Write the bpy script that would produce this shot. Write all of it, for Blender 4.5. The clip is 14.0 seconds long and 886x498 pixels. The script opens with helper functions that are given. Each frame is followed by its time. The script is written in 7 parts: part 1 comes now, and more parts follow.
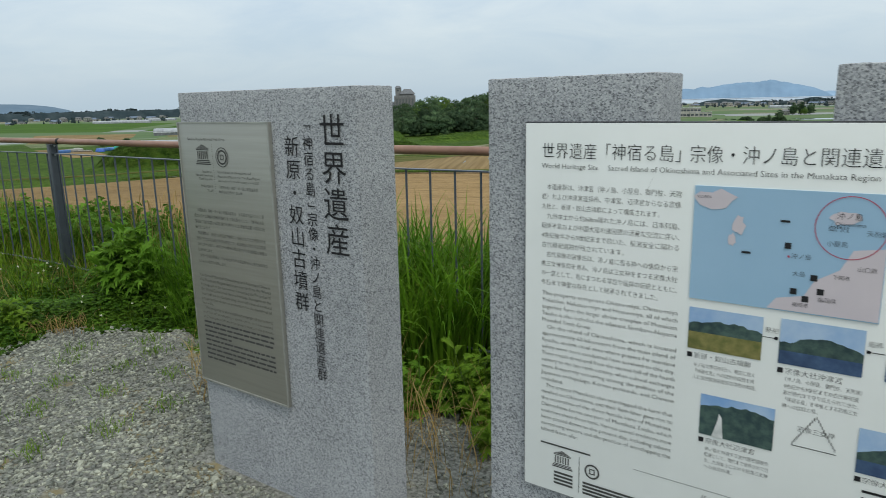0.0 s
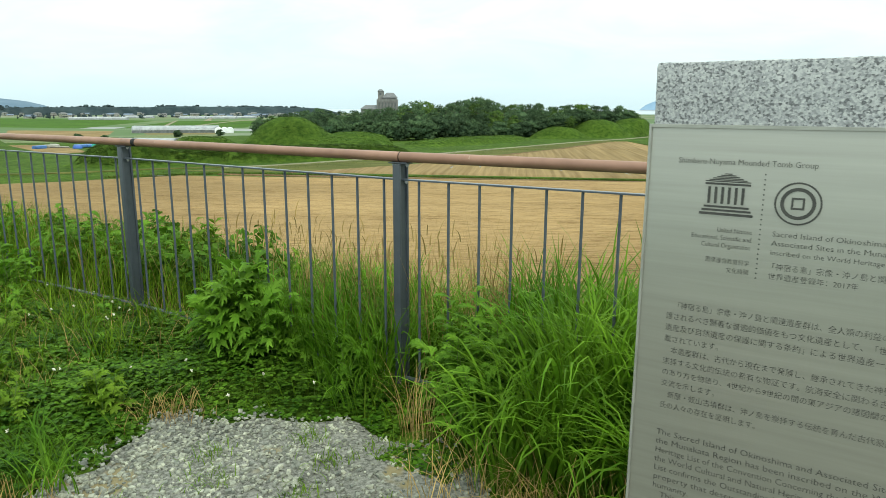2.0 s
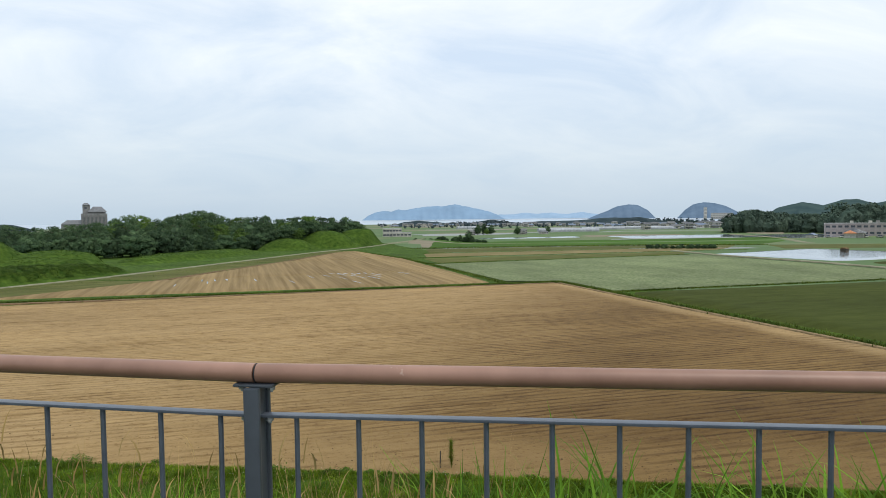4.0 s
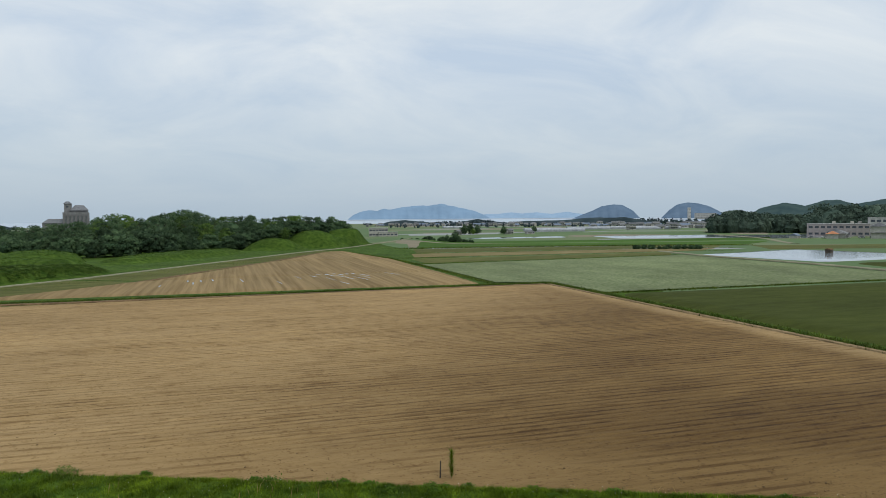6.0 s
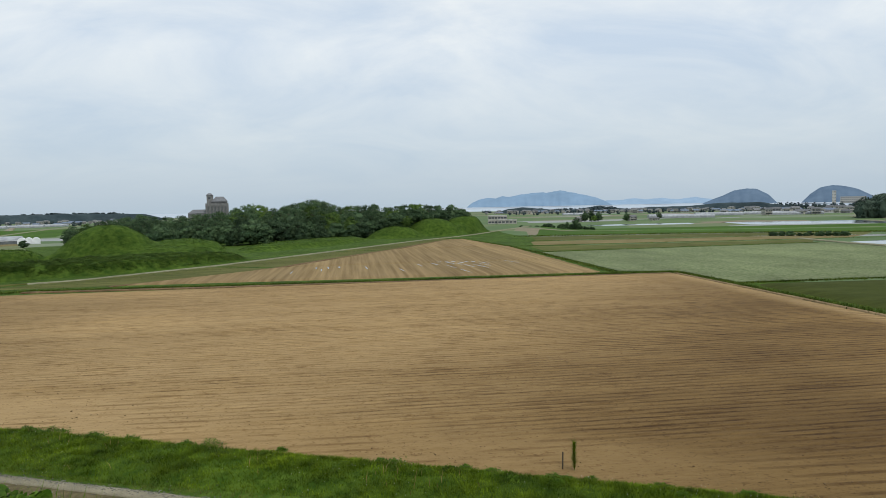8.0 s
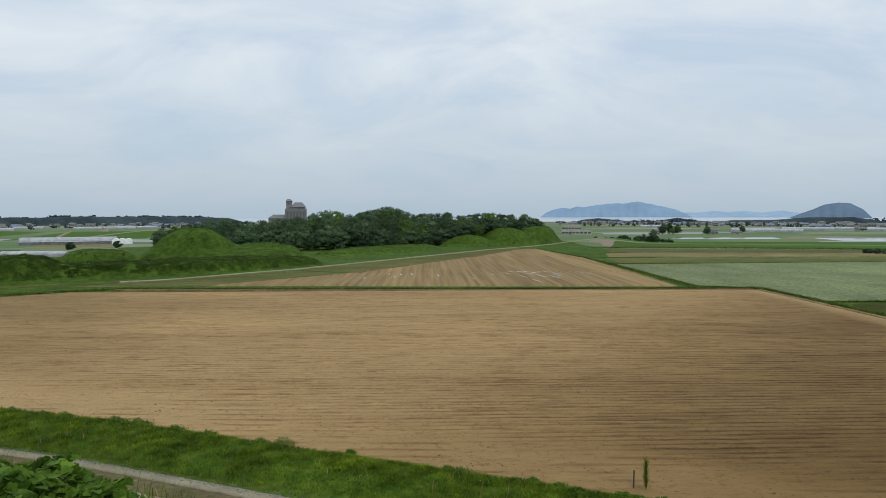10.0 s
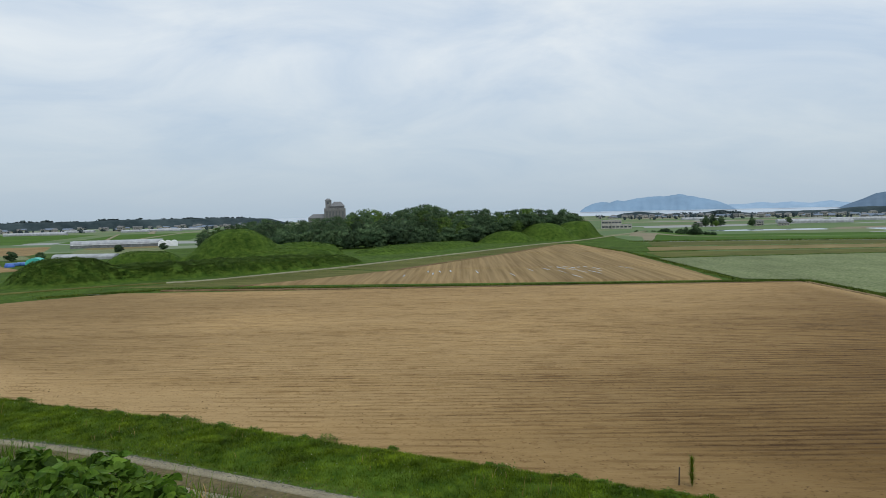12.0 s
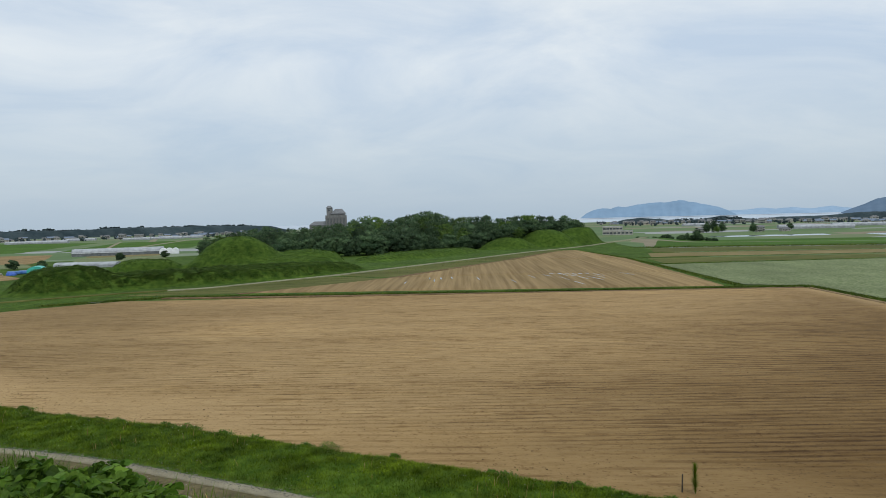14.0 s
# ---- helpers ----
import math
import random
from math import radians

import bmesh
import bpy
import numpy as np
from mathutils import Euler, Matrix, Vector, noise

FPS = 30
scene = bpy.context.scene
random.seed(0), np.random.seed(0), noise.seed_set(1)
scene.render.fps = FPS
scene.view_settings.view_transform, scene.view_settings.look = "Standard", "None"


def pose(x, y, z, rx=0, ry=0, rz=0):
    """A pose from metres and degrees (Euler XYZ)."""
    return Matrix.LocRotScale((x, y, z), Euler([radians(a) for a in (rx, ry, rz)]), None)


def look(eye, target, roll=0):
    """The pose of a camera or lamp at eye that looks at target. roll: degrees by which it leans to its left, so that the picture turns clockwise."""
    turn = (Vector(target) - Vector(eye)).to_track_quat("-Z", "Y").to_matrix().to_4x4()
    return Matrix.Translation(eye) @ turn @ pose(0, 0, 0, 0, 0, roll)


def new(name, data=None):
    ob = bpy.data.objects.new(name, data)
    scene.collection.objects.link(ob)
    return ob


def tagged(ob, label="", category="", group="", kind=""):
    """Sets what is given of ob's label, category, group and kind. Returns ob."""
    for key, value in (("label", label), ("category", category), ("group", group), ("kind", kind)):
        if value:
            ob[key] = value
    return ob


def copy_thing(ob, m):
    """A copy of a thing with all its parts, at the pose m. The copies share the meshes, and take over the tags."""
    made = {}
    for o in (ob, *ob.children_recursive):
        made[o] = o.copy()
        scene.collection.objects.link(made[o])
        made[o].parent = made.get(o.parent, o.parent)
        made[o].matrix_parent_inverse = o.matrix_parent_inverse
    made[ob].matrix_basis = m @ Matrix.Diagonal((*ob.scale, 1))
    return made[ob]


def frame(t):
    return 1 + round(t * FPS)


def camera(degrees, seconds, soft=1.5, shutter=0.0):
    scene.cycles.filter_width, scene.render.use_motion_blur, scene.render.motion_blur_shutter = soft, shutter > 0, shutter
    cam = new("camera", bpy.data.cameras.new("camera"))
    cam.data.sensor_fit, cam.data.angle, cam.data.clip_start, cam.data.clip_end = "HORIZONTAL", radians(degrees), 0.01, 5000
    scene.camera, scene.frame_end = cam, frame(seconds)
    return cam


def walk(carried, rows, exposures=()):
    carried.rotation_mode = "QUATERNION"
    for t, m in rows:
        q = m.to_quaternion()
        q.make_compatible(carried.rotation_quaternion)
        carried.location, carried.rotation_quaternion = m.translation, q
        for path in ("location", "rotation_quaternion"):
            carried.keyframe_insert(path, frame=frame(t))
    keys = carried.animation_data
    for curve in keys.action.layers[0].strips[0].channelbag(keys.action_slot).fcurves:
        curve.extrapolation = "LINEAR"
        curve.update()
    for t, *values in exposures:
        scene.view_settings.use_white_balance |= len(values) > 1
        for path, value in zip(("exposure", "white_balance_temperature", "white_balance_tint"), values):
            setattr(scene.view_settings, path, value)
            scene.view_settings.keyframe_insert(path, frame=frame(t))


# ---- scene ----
# camera and walk
cam = camera(66.1, 14.0, soft=0.8, shutter=0.08)
PATH = [
    (0, (1.881, -3.867, 1.304), (1.611, -1.931, 0.881), -1.3),
    (0.5, (1.497, -3.617, 1.306), (1.099, -1.696, 0.915), 0.6),
    (1, (1.12, -3.36, 1.29), (0.722, -1.439, 0.898), -0.2),
    (1.5, (0.801, -3.106, 1.275), (0.436, -1.18, 0.878), 3.5),
    (2, (0.48, -2.831, 1.283), (0.273, -0.884, 0.873), 0.2),
    (2.5, (0.254, -2.506, 1.302), (0.13, -0.546, 0.924), 0.5),
    (3, (0.076, -2.135, 1.309), (0.27, -0.175, 0.961), -0.6),
    (3.5, (0.023, -1.771, 1.347), (0.407, 0.184, 1.173), 0.7),
    (3.7, (0.010, -1.697, 1.375), (0.498, 0.239, 1.278), 0.8),
    (5.8, (-0.368, -0.628, 1.593), (0.324, 1.246, 1.495), -3.1),
    (6, (-0.403, -0.619, 1.601), (0.202, 1.285, 1.505), -0.5),
    (6.5, (-0.5, -0.604, 1.622), (-0.043, 1.336, 1.458), -2.1),
    (7, (-0.499, -0.577, 1.656), (-0.13, 1.379, 1.457), 1.0),
    (7.5, (-0.5, -0.559, 1.662), (-0.178, 1.409, 1.512), -0.3),
    (10, (-0.484, -0.539, 1.653), (-0.43, 1.458, 1.553), -0.1),
    (10.5, (-0.48, -0.54, 1.651), (-0.49, 1.458, 1.547), -1.3),
    (11, (-0.479, -0.538, 1.654), (-0.524, 1.459, 1.549), -1.8),
    (11.5, (-0.474, -0.545, 1.646), (-0.523, 1.451, 1.539), -1.5),
    (12, (-0.48, -0.539, 1.652), (-0.539, 1.457, 1.544), -1.2),
    (12.5, (-0.484, -0.537, 1.651), (-0.547, 1.459, 1.545), -1.3),
    (13, (-0.482, -0.539, 1.651), (-0.546, 1.458, 1.547), -1.4),
    (13.5, (-0.482, -0.54, 1.65), (-0.542, 1.457, 1.549), -1.3),
    (14, (-0.486, -0.536, 1.657), (-0.548, 1.461, 1.569), -1.4),
]
walk(cam, [(t, look(eye, target, roll)) for t, eye, target, roll in PATH],
     exposures=[(0.0, 0.15, 6750, 7), (0.5, 0.47, 7000, 8), (1.0, 0.76, 7150, 4), (1.5, 0.82, 7300, 0), (2.0, 0.84, 7200, -4), (2.5, 0.82, 7150, 3), (3.0, 0.70, 7000, 5), (3.5, 0.50, 6850, 10), (3.7, 0.42, 6800, 11),
                (5.8, -0.03, 6700, 10), (6.5, 0.0, 6750, 10), (7.0, 0.14, 6850, 12), (7.5, 0.13, 6850, 11), (10.0, 0.0, 6700, 10), (14.0, 0.0, 6650, 10)])


# world: a bright overcast sky, thin cloud over a pale blue
SUN_HIGH, SUN_TURN = radians(58), radians(150)
world = bpy.data.worlds.new("overcast_sky")
scene.world = world
world.use_nodes = True
wn, wl = world.node_tree.nodes, world.node_tree.links
wn.clear()


def wnode(kind, **values):
    node = wn.new(kind)
    for key, value in values.items():
        node.inputs[key].default_value = value
    return node


sky = wnode("ShaderNodeTexSky")
sky.sky_type, sky.sun_disc, sky.sun_elevation, sky.sun_rotation = "NISHITA", False, SUN_HIGH, SUN_TURN
sky.air_density, sky.dust_density = 1.2, 2.0
where = wnode("ShaderNodeTexCoord")
split = wnode("ShaderNodeSeparateXYZ")
wl.new(where.outputs["Generated"], split.inputs[0])
lift = wnode("ShaderNodeMath")
lift.operation = "MAXIMUM"
lift.inputs[1].default_value = 0.0
wl.new(split.outputs["Z"], lift.inputs[0])
depth = wnode("ShaderNodeMath")
depth.operation = "ADD"
depth.inputs[1].default_value = 0.30
wl.new(lift.outputs[0], depth.inputs[0])
flat = wnode("ShaderNodeCombineXYZ")
for axis in "XY":
    div = wnode("ShaderNodeMath")
    div.operation = "DIVIDE"
    wl.new(split.outputs[axis], div.inputs[0])
    wl.new(depth.outputs[0], div.inputs[1])
    wl.new(div.outputs[0], flat.inputs[axis])
swirl = wnode("ShaderNodeMapping")
swirl.inputs["Scale"].default_value = (0.8, 1.1, 1)
swirl.inputs["Rotation"].default_value = (0, 0, radians(-14))
wl.new(flat.outputs[0], swirl.inputs[0])
clouds = wnode("ShaderNodeTexNoise", Scale=2.1, Detail=8.0, Roughness=0.58, Distortion=0.6)
wl.new(swirl.outputs[0], clouds.inputs["Vector"])
tone = wnode("ShaderNodeValToRGB")
tone.color_ramp.elements[0].position, tone.color_ramp.elements[0].color = 0.32, (5.6, 6.85, 8.45, 1)
tone.color_ramp.elements[1].position, tone.color_ramp.elements[1].color = 0.68, (8.3, 9.0, 9.55, 1)
wl.new(clouds.outputs["Fac"], tone.inputs[0])
low = wnode("ShaderNodeMapRange")
low.inputs["From Min"].default_value, low.inputs["From Max"].default_value = 0.0, 0.22
wl.new(lift.outputs[0], low.inputs["Value"])
haze = wnode("ShaderNodeMix")
haze.data_type = "RGBA"
haze.inputs["A"].default_value = (4.55, 5.75, 7.0, 1)
wl.new(low.outputs[0], haze.inputs["Factor"])
wl.new(tone.outputs[0], haze.inputs["B"])
high = wnode("ShaderNodeMapRange")
for key, value in (("From Min", 0.3), ("From Max", 1.0), ("To Min", 1.0), ("To Max", 1.5)):
    high.inputs[key].default_value = value
wl.new(lift.outputs[0], high.inputs["Value"])
grow = wnode("ShaderNodeMix")
grow.data_type, grow.blend_type = "RGBA", "MULTIPLY"
grow.inputs["Factor"].default_value = 1.0
wl.new(haze.outputs["Result"], grow.inputs["A"])
wl.new(high.outputs[0], grow.inputs["B"])
cover = wnode("ShaderNodeMix")
cover.data_type = "RGBA"
cover.inputs["Factor"].default_value = 0.88
wl.new(sky.outputs[0], cover.inputs["A"])
wl.new(grow.outputs["Result"], cover.inputs["B"])
back = wnode("ShaderNodeBackground", Strength=0.1)
wl.new(cover.outputs["Result"], back.inputs["Color"])
out = wnode("ShaderNodeOutputWorld")
wl.new(back.outputs[0], out.inputs[0])

sun_data = bpy.data.lights.new("sun", "SUN")
sun_data.energy, sun_data.angle, sun_data.color = 1.1, radians(14), (1.0, 0.96, 0.9)
sun = new("sun", sun_data)
sun.rotation_euler = (radians(90) - SUN_HIGH, 0, radians(180) - SUN_TURN)


# ---- materials ----
def material(name, a, b, scale=4.0, rough=0.8, metal=0.0, bump=0.0, bump_scale=40.0, stretch=(1, 1, 1), big=0.25, big_scale=0.4,
             vary=0.0, island=0.0, leaf=0.0, spots=None, low=0.35, high=0.65, coat=0.0):
    """A noise between colours a and b, a slow brightness drift, relief, and a change from object to object or island to island."""
    m = bpy.data.materials.new(name)
    m.use_nodes = True
    nodes, links = m.node_tree.nodes, m.node_tree.links
    p = nodes["Principled BSDF"]
    p.inputs["Roughness"].default_value, p.inputs["Metallic"].default_value = rough, metal
    p.inputs["Coat Weight"].default_value = coat
    if rough >= 0.6:
        p.inputs["Specular IOR Level"].default_value = 0.12 if leaf else 0.07 if rough >= 0.9 else 0.25
    tc, mp = nodes.new("ShaderNodeTexCoord"), nodes.new("ShaderNodeMapping")
    mp.inputs["Scale"].default_value = stretch
    links.new(tc.outputs["Object"], mp.inputs[0])

    def noise_tex(sc, detail, vec, roughness=0.6):
        t = nodes.new("ShaderNodeTexNoise")
        t.inputs["Scale"].default_value, t.inputs["Detail"].default_value, t.inputs["Roughness"].default_value = sc, detail, roughness
        links.new(vec, t.inputs["Vector"])
        return t.outputs["Fac"]

    def ramp(fac, x0, x1, c0, c1):
        r = nodes.new("ShaderNodeValToRGB")
        e = r.color_ramp.elements
        e[0].position, e[0].color, e[1].position, e[1].color = x0, c0, x1, c1
        links.new(fac, r.inputs[0])
        return r.outputs[0]

    def multiply(col, fac_col):
        x = nodes.new("ShaderNodeMix")
        x.data_type, x.blend_type = "RGBA", "MULTIPLY"
        x.inputs["Factor"].default_value = 1.0
        links.new(col, x.inputs["A"])
        links.new(fac_col, x.inputs["B"])
        return x.outputs["Result"]

    col = ramp(noise_tex(scale, 6, mp.outputs[0]), low, high, (*a, 1), (*b, 1))
    if spots:
        sc, limit, colour = spots
        x = nodes.new("ShaderNodeMix")
        x.data_type = "RGBA"
        links.new(ramp(noise_tex(sc, 3, mp.outputs[0]), limit, limit + 0.06, (0, 0, 0, 1), (1, 1, 1, 1)), x.inputs["Factor"])
        links.new(col, x.inputs["A"])
        x.inputs["B"].default_value = (*colour, 1)
        col = x.outputs["Result"]
    if big:
        col = multiply(col, ramp(noise_tex(big_scale, 4, mp.outputs[0]), 0.3, 0.7, (1 - big,) * 3 + (1,), (1 + big * 0.6,) * 3 + (1,)))
    for amount, kind, socket in ((vary, "ShaderNodeObjectInfo", "Random"), (island, "ShaderNodeNewGeometry", "Random Per Island")):
        if amount:
            info = nodes.new(kind)
            col = multiply(col, ramp(info.outputs[socket], 0, 1, (1 - amount, 1 - amount, 1 - amount, 1), (1 + amount * 0.8, 1 + amount * 0.7, 1 + amount * 0.4, 1)))
    links.new(col, p.inputs["Base Color"])
    if bump:
        bp = nodes.new("ShaderNodeBump")
        bp.inputs["Strength"].default_value = min(bump, 1.0)
        bp.inputs["Distance"].default_value = 0.3 / bump_scale * max(bump, 1.0)
        links.new(noise_tex(bump_scale, 5, mp.outputs[0]), bp.inputs["Height"])
        links.new(bp.outputs[0], p.inputs["Normal"])
    if leaf:
        tr, mix = nodes.new("ShaderNodeBsdfTranslucent"), nodes.new("ShaderNodeMixShader")
        links.new(col, tr.inputs["Color"])
        mix.inputs[0].default_value = leaf
        links.new(p.outputs[0], mix.inputs[1])
        links.new(tr.outputs[0], mix.inputs[2])
        links.new(mix.outputs[0], nodes["Material Output"].inputs["Surface"])
    return m


def tilled_soil():
    """Bare soil: a tan crust, straight broken drill lines in long bands, scattered clods, damp patches, painted-in
    vignetting at the sides, and a paler trodden headland.
    """
    m = material("tilled_soil", (0.300, 0.198, 0.088), (0.362, 0.246, 0.114), 1.1, 0.95, bump=1.0, bump_scale=9, stretch=(0.4, 1.5, 1), big=0.07, big_scale=0.08, low=0.25, high=0.75)
    nodes, links = m.node_tree.nodes, m.node_tree.links
    p = nodes["Principled BSDF"]
    p.inputs["Specular IOR Level"].default_value = 0.2
    col = p.inputs["Base Color"].links[0].from_socket
    tc = nodes.new("ShaderNodeTexCoord")
    sep = nodes.new("ShaderNodeSeparateXYZ")
    links.new(tc.outputs["Object"], sep.inputs[0])

    def mapped(stretch, turn=0.0):
        mp = nodes.new("ShaderNodeMapping")
        mp.inputs["Scale"].default_value, mp.inputs["Rotation"].default_value = stretch, (0, 0, radians(turn))
        links.new(tc.outputs["Object"], mp.inputs[0])
        return mp.outputs[0]

    def noisy(scale, stretch, detail, turn=0.0):
        nz = nodes.new("ShaderNodeTexNoise")
        nz.inputs["Scale"].default_value, nz.inputs["Detail"].default_value = scale, detail
        links.new(mapped(stretch, turn), nz.inputs["Vector"])
        return nz.outputs["Fac"]

    def calc(op, a, b):
        nd = nodes.new("ShaderNodeMath")
        nd.operation = op
        for socket, value in zip(nd.inputs, (a, b)):
            if isinstance(value, (int, float)):
                socket.default_value = value
            else:
                links.new(value, socket)
        return nd.outputs[0]

    def span(value, lo, hi, a=0.0, b=1.0):
        mr = nodes.new("ShaderNodeMapRange")
        mr.interpolation_type = "SMOOTHSTEP"
        for key, v in (("From Min", lo), ("From Max", hi), ("To Min", a), ("To Max", b)):
            mr.inputs[key].default_value = v
        links.new(value, mr.inputs["Value"])
        return mr.outputs[0]

    def tint(colour, amount):
        nonlocal col
        mx = nodes.new("ShaderNodeMix")
        mx.data_type, mx.blend_type = "RGBA", "MULTIPLY"
        links.new(amount, mx.inputs["Factor"])
        links.new(col, mx.inputs["A"])
        mx.inputs["B"].default_value = (*colour, 1)
        col = mx.outputs["Result"]

    def lines(spacing, distort, turn=0.0):
        wv = nodes.new("ShaderNodeTexWave")
        wv.wave_type, wv.bands_direction = "BANDS", "Y"
        for key, value in (("Scale", 0.314 / spacing), ("Distortion", distort), ("Detail", 2.0), ("Detail Scale", 0.8), ("Detail Roughness", 0.6)):
            wv.inputs[key].default_value = value
        links.new(mapped((0.12, 1, 1), turn), wv.inputs["Vector"])
        return wv.outputs["Fac"]

    # the headland runs along the verge; the drilled part lies beyond it
    along = calc("ADD", calc("MULTIPLY", sep.outputs["X"], 0.401), calc("MULTIPLY", sep.outputs["Y"], 0.916))
    edge = calc("ADD", along, calc("MULTIPLY", noisy(0.05, (1, 1, 1), 3), 9.0))
    side = calc("ADD", sep.outputs["X"], calc("MULTIPLY", noisy(0.12, (1, 0.5, 1), 3), 4.0))
    drilled = calc("MULTIPLY", span(edge, 33.0, 38.0), span(side, 50.0, 46.5))
    damp = noisy(0.045, (0.7, 1.2, 1), 4)
    # wet: damp ground, plus lens vignetting put into the colour on the right
    wet = span(calc("ADD", calc("ADD", sep.outputs["X"], calc("MULTIPLY", sep.outputs["Y"], -0.8)), calc("MULTIPLY", damp, 36.0)), -30.0, 18.0)
    patch = calc("MULTIPLY", calc("MULTIPLY", span(damp, 0.58, 0.42), calc("ADD", calc("MULTIPLY", wet, 0.75), 0.25)), drilled)
    tint((0.72, 0.68, 0.58), patch)
    tint((0.49, 0.44, 0.325), calc("MULTIPLY", wet, span(side, 50.5, 47.0, 0.35, 1.0)))
    tint((1.15, 1.15, 1.14), calc("MULTIPLY", span(damp, 0.54, 0.66), 0.8))
    # duller ground towards the mounds, part of it lens vignetting painted into the colour
    tint((0.74, 0.735, 0.70), calc("MULTIPLY", span(calc("ADD", sep.outputs["X"], calc("MULTIPLY", damp, 30.0)), 8.0, -40.0), drilled))
    # drill lines: long parallel rows that fade and break into dashes
    bands = noisy(1.0, (0.014, 0.30, 1), 2)
    strong = span(bands, 0.42, 0.60)
    segment = span(noisy(1.0, (0.22, 1.5, 1), 4), 0.36, 0.60)
    dashes = span(noisy(1.0, (2.4, 1.6, 1), 2), 0.42, 0.54)
    broken = span(noisy(1.0, (0.55, 2.8, 1), 4), 0.50, 0.62)
    fine = span(lines(0.66, 0.35), 0.42, 0.06)
    heavy = calc("ADD", calc("MULTIPLY", wet, 0.60), 0.40)
    tint((0.60, 0.545, 0.46), calc("MULTIPLY", calc("MULTIPLY", fine, drilled), calc("MULTIPLY", heavy, calc("ADD", calc("MULTIPLY", segment, 0.7), 0.3))))
    tint((0.46, 0.40, 0.33), calc("MULTIPLY", calc("MULTIPLY", fine, calc("MULTIPLY", dashes, segment)), calc("MULTIPLY", drilled, calc("ADD", calc("MULTIPLY", strong, 0.3), 0.35))))
    tint((0.93, 0.915, 0.88), calc("MULTIPLY", strong, drilled))
    tint((0.72, 0.67, 0.58), calc("MULTIPLY", broken, calc("MULTIPLY", drilled, calc("ADD", calc("MULTIPLY", segment, 0.7), 0.3))))
    tint((1.10, 1.10, 1.08), calc("MULTIPLY", span(noisy(1.0, (0.4, 2.2, 1), 4, 1.0), 0.52, 0.64), drilled))
    # wheel tracks that bend along the headland
    track = calc("MULTIPLY", span(lines(0.85, 1.2, 22.5), 0.34, 0.05), span(noisy(0.16, (1, 1, 1), 3), 0.40, 0.56))
    tint((0.60, 0.54, 0.45), calc("MULTIPLY", track, calc("SUBTRACT", 1.0, drilled)))
    # small clods and their shade
    tint((0.76, 0.71, 0.63), span(noisy(1.0, (3.5, 3.0, 1), 3), 0.40, 0.30))
    tint((0.60, 0.55, 0.48), span(noisy(1.0, (5.0, 11.0, 1), 2), 0.36, 0.31))
    tint((0.90, 0.88, 0.84), span(noisy(1.0, (1.4, 6.0, 1), 4), 0.52, 0.36))
    links.new(col, p.inputs["Base Color"])
    return m


def granite():
    """Crystals of feldspar, quartz and black mica some millimetres wide, with fine grain and slow stains."""
    m = material("granite", (0.72, 0.73, 0.74), (1.0, 1.0, 1.0), 420, 0.62, bump=0.3, bump_scale=170, big=0.14, big_scale=2.2, low=0.3, high=0.7)
    nodes, links = m.node_tree.nodes, m.node_tree.links
    p = nodes["Principled BSDF"]
    col = p.inputs["Base Color"].links[0].from_socket
    tc, warp, add, vor, sep, rp, mx = [nodes.new(k) for k in ("ShaderNodeTexCoord", "ShaderNodeTexNoise", "ShaderNodeVectorMath", "ShaderNodeTexVoronoi", "ShaderNodeSeparateColor", "ShaderNodeValToRGB", "ShaderNodeMix")]
    warp.inputs["Scale"].default_value = 300
    add.operation = "MULTIPLY_ADD"
    add.inputs[1].default_value = (0.004, 0.004, 0.004)
    vor.inputs["Scale"].default_value = 330
    links.new(tc.outputs["Object"], warp.inputs["Vector"])
    links.new(warp.outputs["Color"], add.inputs[0])
    links.new(tc.outputs["Object"], add.inputs[2])
    links.new(add.outputs[0], vor.inputs["Vector"])
    links.new(vor.outputs["Color"], sep.inputs[0])
    links.new(sep.outputs[0], rp.inputs[0])
    e = rp.color_ramp.elements
    e[0].position, e[0].color = 0.0, (0.12, 0.125, 0.132, 1)
    e[1].position, e[1].color = 1.0, (0.56, 0.57, 0.565, 1)
    for pos, c in ((0.12, (0.17, 0.176, 0.184)), (0.24, (0.29, 0.30, 0.312)), (0.55, (0.41, 0.42, 0.43)), (0.85, (0.52, 0.53, 0.53))):
        e.new(pos).color = (*c, 1)
    mx.data_type, mx.blend_type = "RGBA", "MULTIPLY"
    mx.inputs["Factor"].default_value = 1.0
    links.new(col, mx.inputs["A"])
    links.new(rp.outputs[0], mx.inputs["B"])
    links.new(mx.outputs["Result"], p.inputs["Base Color"])
    return m


GRANITE = granite()
STEEL_PLATE = material("brushed_plate", (0.375, 0.37, 0.328), (0.397, 0.392, 0.348), 3, 0.36, 0.7, bump=0.05, bump_scale=300, stretch=(1, 1, 30), big=0.08, big_scale=2)
PLATE_EDGE = material("plate_edge", (0.36, 0.36, 0.33), (0.46, 0.46, 0.42), 20, 0.45, 0.6, big=0.1)
INK = material("black_ink", (0.012, 0.012, 0.013), (0.022, 0.022, 0.024), 60, 0.6, big=0)
INK_GREY = material("etched_grey", (0.055, 0.055, 0.052), (0.075, 0.075, 0.07), 60, 0.6, big=0)
BOARD_WHITE = material("board_white", (0.77, 0.79, 0.755), (0.82, 0.835, 0.80), 3, 0.32, big=0.04, big_scale=2, bump=0.02, bump_scale=80)
BOARD_RIM = material("board_rim", (0.03, 0.033, 0.036), (0.05, 0.053, 0.056), 30, 0.5, big=0.1)
